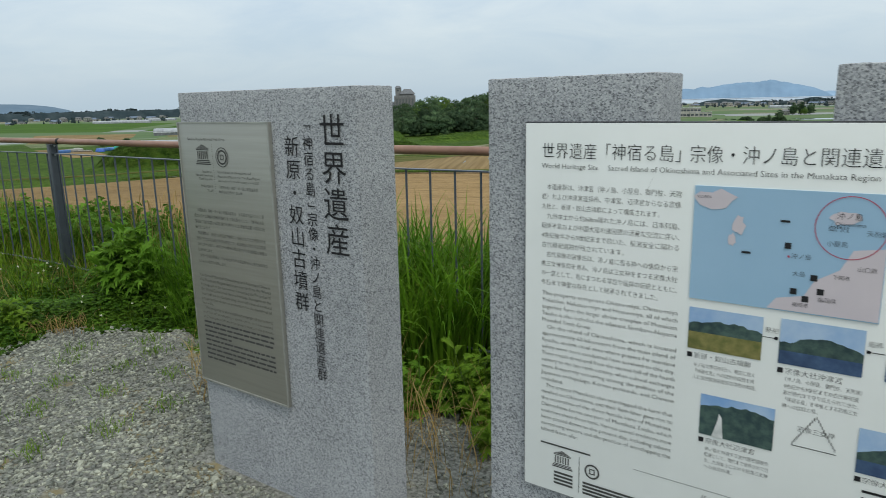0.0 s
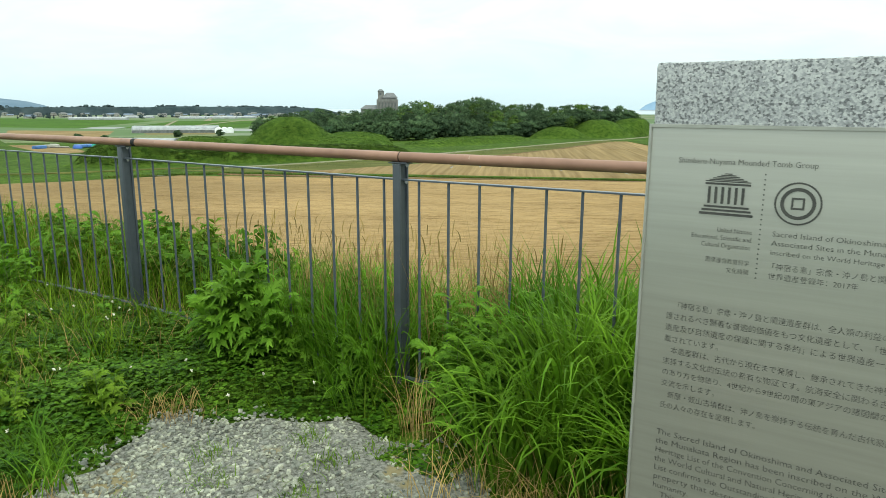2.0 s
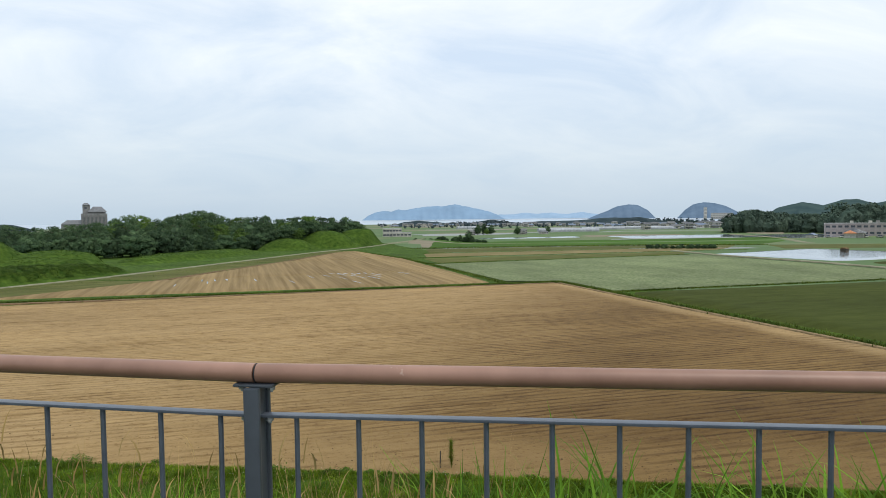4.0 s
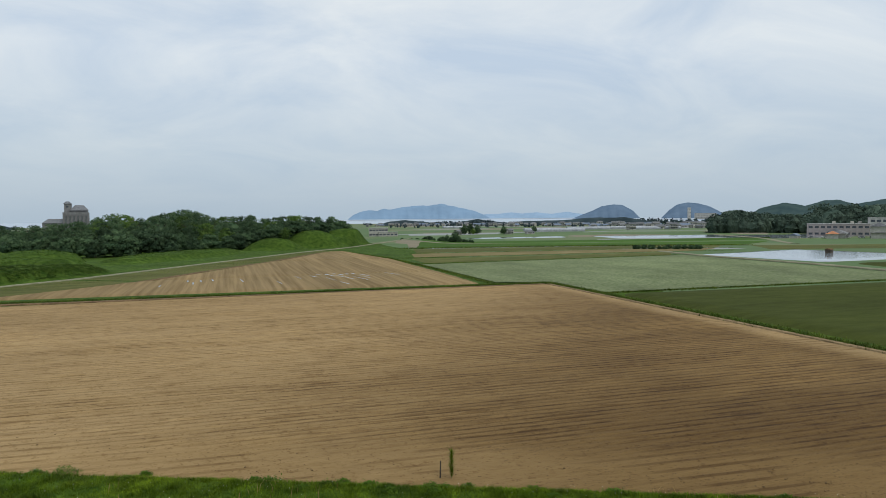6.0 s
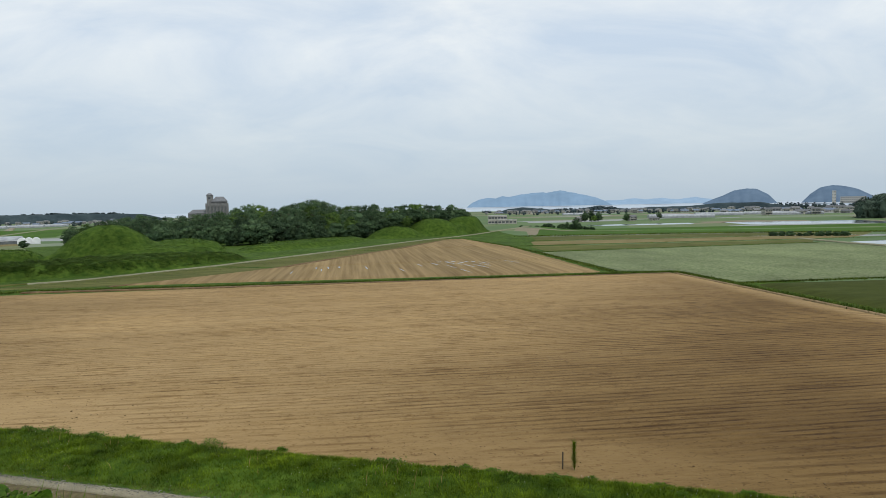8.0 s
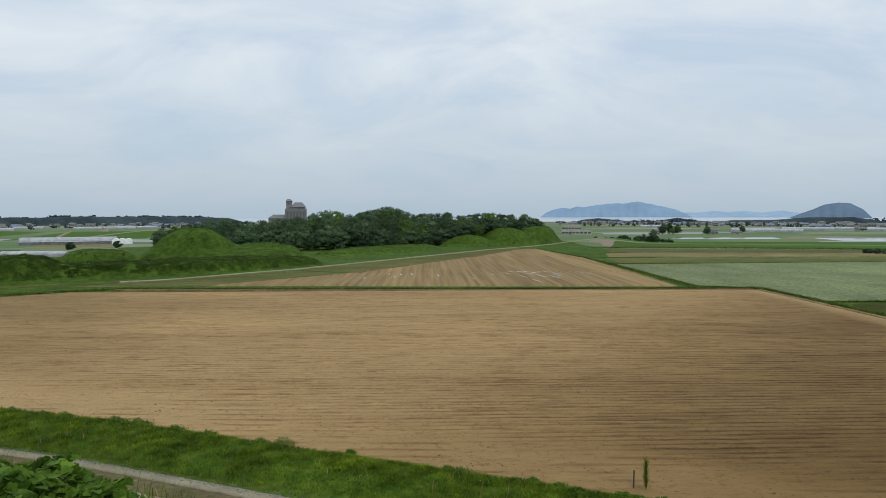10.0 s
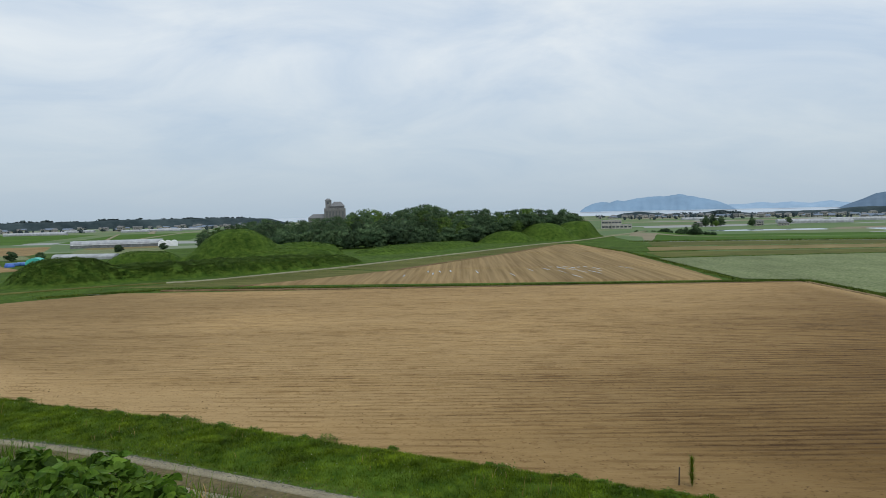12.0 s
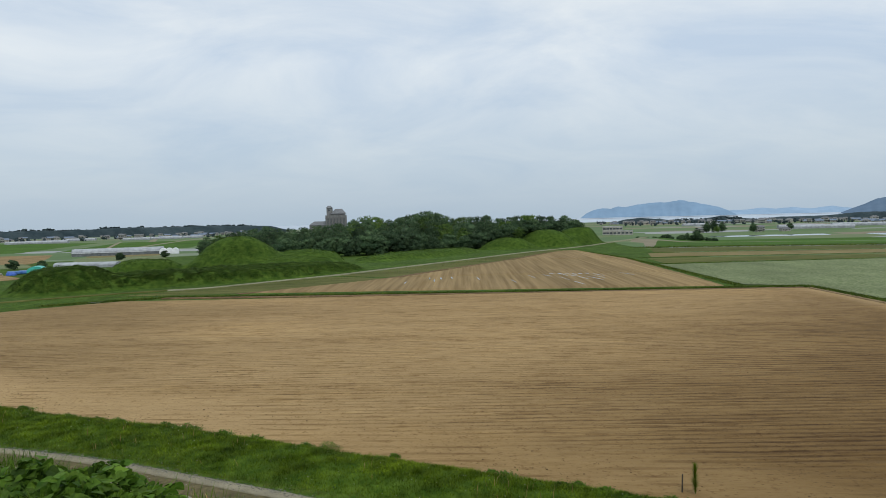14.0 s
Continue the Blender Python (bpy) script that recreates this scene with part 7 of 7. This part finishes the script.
BEHIND = "bushy green weed behind the fence"
THISTLE, MUGWORT, LOW, EDGE = "bushy bright green thistle with jagged leaves", "leafy green mugwort beside the fence", "low bright green weed in the clover", "yellow-green weed at the gravel edge"
for s, n, tall, spread, stems, per, seed, label, mat, size, lobes, ratio in [
        (-0.92, -0.10, 0.58, 0.22, 26, 8, 1, THISTLE, WEED_LEAF, (0.14, 0.24), 5, 0.30), (-0.72, -0.06, 0.44, 0.18, 14, 8, 2, THISTLE, WEED_LEAF, (0.12, 0.19), 5, 0.30), (-1.08, 0.02, 0.46, 0.18, 14, 8, 21, THISTLE, WEED_LEAF, (0.11, 0.18), 5, 0.30),
        (-0.16, -0.10, 0.34, 0.13, 9, 8, 3, MUGWORT, WEED_LEAF, (0.08, 0.13), 4, 0.36), (0.36, -0.06, 0.60, 0.17, 24, 13, 4, MUGWORT, WEED_LEAF, (0.07, 0.13), 4, 0.34), (0.62, -0.04, 0.62, 0.20, 26, 13, 5, MUGWORT, WEED_LEAF, (0.07, 0.13), 4, 0.34), (0.52, -0.20, 0.44, 0.18, 18, 11, 22, MUGWORT, WEED_LEAF, (0.07, 0.12), 4, 0.34),
        (-3.27, -0.14, 0.46, 0.24, 15, 9, 6, LOW, WEED_LEAF, (0.10, 0.17), 4, 0.32), (-3.5, -0.5, 0.34, 0.20, 12, 8, 7, LOW, WEED_LEAF, (0.09, 0.15), 4, 0.32), (-2.17, -0.72, 0.26, 0.15, 10, 8, 8, LOW, WEED_YELLOW, (0.08, 0.13), 4, 0.32), (-1.92, -0.29, 0.22, 0.08, 5, 9, 23, LOW, WEED_LEAF, (0.07, 0.11), 4, 0.25), (-1.52, -0.47, 0.18, 0.06, 4, 7, 24, LOW, WEED_LEAF, (0.06, 0.09), 3, 0.25), (-2.6, -0.9, 0.3, 0.2, 10, 8, 25, LOW, WEED_YELLOW, (0.08, 0.13), 4, 0.32), (-4.2, -0.35, 0.4, 0.24, 12, 8, 26, LOW, WEED_LEAF, (0.1, 0.16), 4, 0.32),
        (-1.75, -1.25, 0.24, 0.18, 12, 8, 50, LOW, WEED_YELLOW, (0.08, 0.12), 4, 0.34), (-2.0, -1.0, 0.22, 0.16, 10, 8, 51, LOW, WEED_LEAF, (0.08, 0.12), 4, 0.32), (-2.5, -0.5, 0.28, 0.18, 12, 8, 52, LOW, WEED_LEAF, (0.08, 0.13), 4, 0.32), (-2.9, -0.8, 0.3, 0.2, 12, 8, 53, LOW, WEED_YELLOW, (0.08, 0.13), 4, 0.32), (-3.0, -0.25, 0.34, 0.18, 12, 8, 54, LOW, WEED_LEAF, (0.08, 0.14), 4, 0.32), (-1.3, -1.5, 0.24, 0.16, 12, 8, 55, LOW, WEED_YELLOW, (0.07, 0.11), 4, 0.34), (-3.8, -0.8, 0.3, 0.2, 12, 8, 56, LOW, WEED_YELLOW, (0.08, 0.13), 4, 0.32),
        (-0.93, -0.86, 0.24, 0.13, 14, 9, 9, EDGE, WEED_YELLOW, (0.06, 0.10), 4, 0.40), (-1.15, -1.15, 0.22, 0.13, 10, 8, 10, EDGE, WEED_YELLOW, (0.06, 0.10), 4, 0.40), (-1.55, -0.95, 0.22, 0.13, 10, 8, 27, EDGE, WEED_YELLOW, (0.06, 0.10), 4, 0.40), (-1.5, -1.6, 0.24, 0.18, 12, 8, 28, EDGE, WEED_YELLOW, (0.07, 0.11), 4, 0.36),
        (2.02, -0.28, 0.36, 0.17, 16, 10, 11, MUGWORT, WEED_YELLOW, (0.07, 0.12), 4, 0.36), (1.80, -0.42, 0.30, 0.15, 12, 9, 12, MUGWORT, WEED_LEAF, (0.07, 0.12), 4, 0.36), (2.4, -0.2, 0.44, 0.18, 16, 10, 13, MUGWORT, WEED_LEAF, (0.07, 0.12), 4, 0.34), (1.45, -0.30, 0.40, 0.18, 14, 10, 29, MUGWORT, WEED_LEAF, (0.07, 0.12), 4, 0.34), (2.2, -0.5, 0.24, 0.13, 10, 8, 30, MUGWORT, WEED_YELLOW, (0.06, 0.11), 4, 0.36),
        (-0.55, 0.35, 0.48, 0.2, 12, 9, 40, BEHIND, WEED_LEAF, (0.08, 0.14), 4, 0.32), (-2.2, 0.3, 0.6, 0.26, 16, 10, 43, BEHIND, WEED_LEAF, (0.09, 0.16), 4, 0.34), (-2.7, 0.45, 0.62, 0.28, 16, 10, 44, BEHIND, WEED_LEAF, (0.1, 0.16), 4, 0.34), (-3.2, 0.3, 0.62, 0.26, 16, 10, 45, BEHIND, WEED_LEAF, (0.1, 0.16), 4, 0.34), (-3.8, 0.5, 0.6, 0.28, 16, 10, 46, BEHIND, WEED_LEAF, (0.1, 0.16), 4, 0.34), (-1.1, 0.6, 0.5, 0.24, 14, 9, 47, BEHIND, WEED_YELLOW, (0.08, 0.13), 4, 0.32), (-2.4, 0.8, 0.55, 0.28, 16, 9, 48, BEHIND, WEED_YELLOW, (0.1, 0.15), 4, 0.34),
        (-4.3, 0.2, 0.55, 0.24, 14, 9, 14, "bushy green weed behind the fence", WEED_LEAF, (0.1, 0.17), 4, 0.3), (-5.2, 0.1, 0.5, 0.24, 14, 9, 15, "bushy green weed behind the fence", WEED_LEAF, (0.1, 0.17), 4, 0.3)]:
    xy = ALONG * s + ACROSS * n
    weed(xy[0], xy[1], tall, spread, stems, per, seed, label, mat, size, lobes, ratio)

# broad-leaved vine mound beyond the fence
def vine_mound(x, y, rx, ry, tall, leaves, seed, label, mat=VINE_LEAF, leaf_size=(0.040, 0.088)):
    vine = thing("vine_bush", pose(x, y, float(ground_z(x, y)), 0, 0, -27.6), label, "bush", "vine mounds beyond the fence")
    r = random.Random(seed)
    outline = [(0.0, 0.0), (-0.12, 0.28), (0.08, 0.50), (0.42, 0.46), (0.78, 0.22), (1.0, 0.0), (0.78, -0.22), (0.42, -0.46), (0.08, -0.50), (-0.12, -0.28)]
    sets = []
    for _ in range(leaves):
        a, q = r.uniform(0, math.tau), math.sqrt(r.uniform(0, 1))
        lx, ly = rx * q * math.cos(a), ry * q * math.sin(a)
        top = tall * (1 - 0.6 * q * q) + 0.09 * math.sin(lx * 9 + 1) * math.sin(ly * 5) + 0.05 * math.sin(ly * 13 + lx * 4)
        lz = top * (r.uniform(0.35, 1.0) ** 0.5)
        size = r.uniform(*leaf_size)
        v = np.array([(u * size, w * size * 0.95, 0.10 * size * abs(w) - 0.18 * size * u * u) for u, w in outline])
        m = np.array(pose(lx, ly, lz, r.uniform(-45, 45), r.uniform(-15, 70), r.uniform(0, 360)))
        sets.append((v @ m[:3, :3].T + m[:3, 3], np.array([(0, 1, 2, 3), (0, 3, 4, 5), (0, 5, 6, 7), (0, 7, 8, 9)])))
    v, f = joined(sets)
    raw("foliage", v, f, mat, vine)
    bm = bmesh.new()
    for _ in range(40):
        a = r.uniform(0, math.tau)
        tube(bm, (0.3 * rx * math.cos(a), 0.25 * ry * math.sin(a), -0.05), (0.6 * rx * math.cos(a) * r.random(), 0.6 * ry * math.sin(a) * r.random(), r.uniform(0.4, 0.9) * tall), 0.004, 0.002, 5, False)
    part("stem", bm, STEM, vine)


vine_mound(-3.44, 4.0, 1.34, 0.84, 0.28, 2700, 31, "dense mound of broad dark green vine leaves beyond the fence", VINE_LEAF, (0.045, 0.105))
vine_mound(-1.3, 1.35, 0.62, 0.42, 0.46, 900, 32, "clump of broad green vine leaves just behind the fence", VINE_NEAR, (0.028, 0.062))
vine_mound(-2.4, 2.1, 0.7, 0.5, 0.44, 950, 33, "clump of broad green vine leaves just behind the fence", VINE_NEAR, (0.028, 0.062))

q = np.random.RandomState(52)
a = np.c_[np.repeat(q.uniform(-3.0, -2.45, 14), 3) + q.normal(0, 0.03, 42), np.repeat(q.uniform(4.2, 4.9, 14), 3) + q.normal(0, 0.03, 42)]
stalk_v, stalk_f = blades(on_ground(a[:, 0], a[:, 1]), (0.28, 0.48), (0.003, 0.006), (0.05, 0.4), 53, 4)
tops = on_ground(a[:, 0], a[:, 1], q.uniform(0.2, 0.34, len(a)))
tagged(raw("dry_stalks", *joined([(stalk_v, stalk_f), blades(tops, (0.06, 0.11), (0.007, 0.013), (0.1, 0.7), 54, 3)]), BLADE_DRY, soft=True), "tan dry stalks with seed heads below the fence", "grass", "", "stuff")

# ---- verge, banks between the fields, grass on the mounds ----
r = np.random.RandomState(14)


def strip(count, x, m_lo, k_hi):
    xx = r.uniform(*x, count)
    k = k_hi + 0.45 * np.exp(-(((xx - 2) / 10) ** 2)) - 0.85 * smooth(15, 26, -xx) + 0.12 * np.sin(xx * 0.8) * np.sin(xx * 0.23 + 1)
    y0, y1 = np.maximum((m_lo - 0.321 * xx) / 0.947, lane_at(21.2, xx)[1]), (k - 0.401 * xx) / 0.916
    yy = y0 + (y1 - y0) * r.uniform(0, 1, count)
    return on_ground(xx, yy)


verge = [blades(patchy(strip(105000, (-40, 30), 23.0, 25.85), 0.35, -0.9, 4), (0.08, 0.24), (0.010, 0.026), (0.3, 1.2), 20, 2),
         blades(strip(22000, (-46, 44), 24.7, 25.75), (0.10, 0.26), (0.010, 0.022), (0.3, 1.1), 21, 2),
         blades(strip(16000, (-46, 40), 22.3, 23.8), (0.05, 0.13), (0.010, 0.020), (0.2, 1.0), 23, 2)]
for count, per, k_hi, length, width, seed in ((240, 110, 25.4, (0.10, 0.28), (0.012, 0.026), 25), (190, 100, 25.6, (0.12, 0.30), (0.010, 0.024), 26)):
    c = np.repeat(strip(count, (-40, 24), 23.7 if seed == 25 else 25.0, k_hi), per, 0)
    o = r.normal(0, 0.2, (len(c), 2))
    c = on_ground(c[:, 0] + o[:, 0], c[:, 1] + o[:, 1])
    verge.append(blades(c, length, width, (0.3, 1.2), seed, 2, head=np.arctan2(o[:, 1], o[:, 0])))
xx = r.uniform(-50, 40, 5000)
yy = (r.uniform(18.2, 20.1, 5000) - 0.321 * xx) / 0.947
verge.append(blades(on_ground(xx, yy), (0.15, 0.4), (0.02, 0.04), (0.3, 1.0), 22, 2))
verge.append(blades(patchy(strip(52000, (-40, 30), 23.6, 25.9), 0.5, -0.1, 6), (0.05, 0.13), (0.035, 0.065), (0.3, 1.3), 27, 2, lean=1.0))
v, f = joined(verge)
tagged(raw("verge_grass", v, f, VERGE, soft=True), "rough green grass verge between lane and field", "grass", "", "stuff")
p = strip(420, (-42, 36), 23.6, 26.6)
p = p[(np.sin(p[:, 0] * 0.9) + np.sin(p[:, 0] * 0.37 + 1) > 0.1)]
v, f = blades(p, (0.3, 0.6), (0.02, 0.035), (0.1, 0.6), 24, 2)
tagged(raw("verge_stalks", v, f, BLADE_DRY, soft=True), "pale flowering stalks on the verge", "grass", "", "stuff")
bm = bmesh.new()
for x, y, z in strip(420, (-42, 36), 22.9, 25.6):
    bmesh.ops.create_icosphere(bm, subdivisions=1, radius=float(r.uniform(0.007, 0.015)), matrix=Matrix.Translation((x, y, z + float(r.uniform(0.10, 0.34)))))
tagged(part("verge_blooms", bm, CLOVER_BLOOM), "tiny white wildflowers on the verge", "flowers", "", "stuff")


# clods thrown up along the near edge of the tilled field
q = np.random.RandomState(44)
count = 1700
xx = q.uniform(-40, 34, count)
kk = 26.9 + q.exponential(3.0, count) + 0.3 * np.sin(xx * 0.7)
ok = np.sin(xx * 0.35 + 1) + np.sin(kk * 0.9 + xx * 0.13) + q.uniform(-1, 1, count) > 0.2
xx, kk = xx[ok], kk[ok]
count = len(xx)
lump = cube[None] * q.uniform(0.6, 1.2, (count, 8, 3)) * (q.uniform(0.010, 0.032, count) * q.choice([0.8, 1, 1.7], count, p=[0.5, 0.4, 0.1]))[:, None, None]
lump += np.c_[xx, (kk - 0.401 * xx) / 0.916, np.full(count, -9.475) + 0.05 * np.sin(xx * 0.06) * np.sin(0.09 * (kk - 0.401 * xx) / 0.916)][:, None]
tagged(raw("clods", lump.reshape(-1, 3), (np.arange(count)[:, None, None] * 8 + quads).reshape(-1, 4), SOIL_EDGE), "scattered dark clods along the field edge", "soil", "", "stuff")

# loose stones on the wheel tracks
count = 7000
xx = q.uniform(-46, 36, count)
cc = np.where(q.uniform(0, 1, count) < 0.68, q.normal(20.92, 0.12, count), q.normal(20.3, 0.8, count))
yy = lane_at(cc, xx)[1]
lump = cube[None] * q.uniform(0.6, 1.2, (count, 8, 3)) * q.uniform(0.010, 0.026, count)[:, None, None] * np.array([1.2, 1.2, 0.7])
lump += (on_ground(xx, yy) + np.array([0, 0, 0.055]))[:, None]
tagged(raw("lane_stones", lump.reshape(-1, 3), (np.arange(count)[:, None, None] * 8 + quads).reshape(-1, 4), LANE_STONES), "grey loose stones along the wheel tracks", "stones", "", "stuff")

lane_tufts = []
for at, count, spread, length in ((19.8, 9000, 0.26, (0.04, 0.11)), (20.4, 1200, 0.08, (0.03, 0.08)), (21.4, 7000, 0.16, (0.05, 0.14)), (18.4, 2600, 0.2, (0.06, 0.16)), (21.7, 6000, 0.3, (0.05, 0.13))):
    xx = r.uniform(-48, 42, count)
    lane_tufts.append(blades(on_ground(xx, lane_at(at + r.normal(0, spread, count), xx)[1]), length, (0.010, 0.022), (0.3, 1.2), int(at * 10), 2))
v, f = joined(lane_tufts)
tagged(raw("lane_grass", v, f, OLIVE_BLADE, soft=True), "short dry olive grass along the lane", "grass", "", "stuff")


def along_line(count, pts, width):
    pts = np.array(pts, float)
    d = np.r_[0, np.cumsum(np.hypot(*np.diff(pts, axis=0).T))]
    t = r.uniform(0, d[-1], count)
    return on_ground(np.interp(t, d, pts[:, 0]) + r.normal(0, width, count), np.interp(t, d, pts[:, 1]) + r.normal(0, width, count))


banks = [blades(along_line(16000, [(-62, 96), (-47, 104.3), (-20, 102.9), (14, 102.0), (38, 101.7), (50, 101.2)], 0.6), (0.15, 0.45), (0.05, 0.10), (0.3, 1.2), 30, 2),
         blades(along_line(9000, [(50, 101), (50.1, 60), (50.1, 8)], 0.45), (0.2, 0.6), (0.05, 0.10), (0.3, 1.2), 31, 2),
         blades(along_line(4000, [(41.2, 103), (42, 150), (41, 180), (36, 217)], 0.5), (0.15, 0.45), (0.05, 0.12), (0.3, 1.2), 32, 2),
         blades(along_line(3000, [(42, 152.6), (118, 157.9)], 0.5), (0.15, 0.4), (0.06, 0.14), (0.3, 1.2), 33, 2),
         blades(along_line(2500, [(51.5, 85.0), (116.5, 84.0)], 0.4), (0.15, 0.4), (0.08, 0.15), (0.3, 1.2), 34, 2),
         blades(along_line(2000, [(44, 177), (150, 173)], 0.6), (0.12, 0.3), (0.08, 0.15), (0.3, 1.2), 35, 2),
         blades(along_line(2000, [(52, 198), (165, 190)], 0.6), (0.12, 0.3), (0.08, 0.15), (0.3, 1.2), 36, 2),
         blades(along_line(3500, [(58, 231), (120, 228), (200, 222)], 1.2), (0.3, 0.9), (0.12, 0.25), (0.3, 1.2), 37, 2),
         blades(along_line(7000, [(-88, 91), (-66, 104), (-48, 112), (-38, 121), (-24, 136), (-12, 153), (1, 178), (18, 205), (32, 227)], 3.0), (0.08, 0.22), (0.05, 0.10), (0.3, 1.2), 39, 2)]
v, f = joined(banks)
tagged(raw("bank_grass", v, f, BANK, soft=True), "dark green grass on the low banks between fields", "grass", "", "stuff")
xx, yy = r.uniform(-95, 62, 270000), r.uniform(104, 285, 270000)
p = on_ground(xx, yy)
p = p[p[:, 2] > -9.0]
v, f = joined([blades(p, (0.10, 0.30), (0.07, 0.17), (0.1, 0.5), 38, 2, lean=0.75),
               blades(patchy(p[p[:, 1] < 195][::5], 0.22, 0.05, 9), (0.25, 0.5), (0.10, 0.24), (0.2, 1.0), 40, 2, lean=0.8),
               blades(patchy(p[p[:, 1] < 195][1::7], 0.6, 0.12, 10), (0.22, 0.45), (0.12, 0.26), (0.3, 1.2), 41, 2, lean=0.8)])
tagged(raw("mound_grass", v, f, MOUND_TUFT, soft=True), "shaggy green grass and creepers on the burial mounds", "grass", "", "stuff")

# creepers added on the low embankment's front slopes to stand in for their shade
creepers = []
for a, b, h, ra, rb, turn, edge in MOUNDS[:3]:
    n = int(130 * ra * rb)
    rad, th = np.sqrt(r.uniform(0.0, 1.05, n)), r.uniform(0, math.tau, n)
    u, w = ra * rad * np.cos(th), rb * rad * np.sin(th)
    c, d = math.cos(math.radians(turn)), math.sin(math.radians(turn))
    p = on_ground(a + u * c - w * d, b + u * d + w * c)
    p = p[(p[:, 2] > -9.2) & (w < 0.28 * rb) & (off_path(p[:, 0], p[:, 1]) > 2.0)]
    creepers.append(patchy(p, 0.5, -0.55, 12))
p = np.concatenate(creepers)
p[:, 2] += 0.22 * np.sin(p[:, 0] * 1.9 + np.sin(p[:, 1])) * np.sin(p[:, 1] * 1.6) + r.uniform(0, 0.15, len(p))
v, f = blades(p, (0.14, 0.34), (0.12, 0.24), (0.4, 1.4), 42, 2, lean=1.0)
tagged(raw("creepers", v, f, CREEPER, soft=True), "dark green creepers on the embankment's front slopes, in place of shade", "plants", "", "stuff")

# leafy clumps on the verge, and the tall weed with a stake at the field's edge
for i, (x, y, s) in enumerate([(-7.4, 32.2, 1.1), (-8.6, 32.5, 0.8), (-15.6, 35.2, 0.9), (-17, 35.6, 0.7), (0.5, 28.8, 0.6), (-27, 38.8, 0.7), (14, 22.8, 0.6), (20, 20, 0.7), (-11.5, 33.8, 0.8), (-20.5, 37.2, 0.8), (-24, 38.2, 0.6), (-31, 41, 0.7), (-4, 31, 0.6), (4, 27.2, 0.7), (8.8, 25.2, 0.6), (-13.3, 34.0, 0.6), (-34, 42, 0.7)]):
    w = thing("weed_clump", pose(x, y, float(ground_z(x, y))), "leafy green weed clump on the grass verge", "weed", "weed clumps on the verge")
    q = np.random.RandomState(60 + i)
    spread = q.normal(0, 0.42 * s, (700, 2))
    v, f = blades(np.c_[spread, 0.5 * s * q.uniform(0, 1, 700) * np.exp(-(spread**2).sum(1) / (0.5 * s) ** 2)], (0.08, 0.2), (0.035, 0.07), (0.3, 1.3), 60 + i, 2, lean=0.9)
    raw("foliage", v, f, BLADE_DARK, w, soft=True)
q = np.random.RandomState(91)
for i in range(26):
    x = q.uniform(-30, 16)
    y = (q.uniform(24.6, 25.7) - 0.8 * float(smooth(15, 26, -x)) - 0.401 * x) / 0.916
    s = q.uniform(0.35, 0.7)
    w = thing("weed_clump", pose(x, y, float(ground_z(x, y))), "leafy green weed clump on the grass verge", "weed", "weed clumps on the verge")
    spread = q.normal(0, 0.45 * s, (380, 2))
    v, f = blades(np.c_[spread, 0.45 * s * q.uniform(0, 1, 380) * np.exp(-(spread**2).sum(1) / (0.5 * s) ** 2)], (0.07, 0.18), (0.035, 0.065), (0.4, 1.3), 160 + i, 2, lean=0.9)
    raw("foliage", v, f, BLADE_DARK if i % 3 else VERGE, w, soft=True)
tw = thing("tall_weed", pose(8.45, 26.3, -9.5), "single tall feathery weed at the field edge", "weed")
part("stem", tube(bmesh.new(), (0, 0, -0.1), (0.03, 0, 1.2), 0.015, 0.005, 6), STEM, tw)
q = np.random.RandomState(77)
z = q.uniform(0.05, 1.12, 340)
a = q.uniform(0, 6.28, 340)
v, f = blades(np.c_[0.015 * np.cos(a), 0.015 * np.sin(a), z], (0.16, 0.40), (0.010, 0.020), (0.1, 0.5), 78, 2, head=a, lean=0.42)
raw("foliage", v, f, VERGE, tw, soft=True)
stake = part("stake", tube(bmesh.new(), (0, 0, -0.2), (0.02, 0, 0.75), 0.035, 0.03, 7), BARK)
stake.matrix_world = pose(8.0, 26.5, -9.5)
tagged(stake, "short dark wooden stake beside the tall weed", "stake")
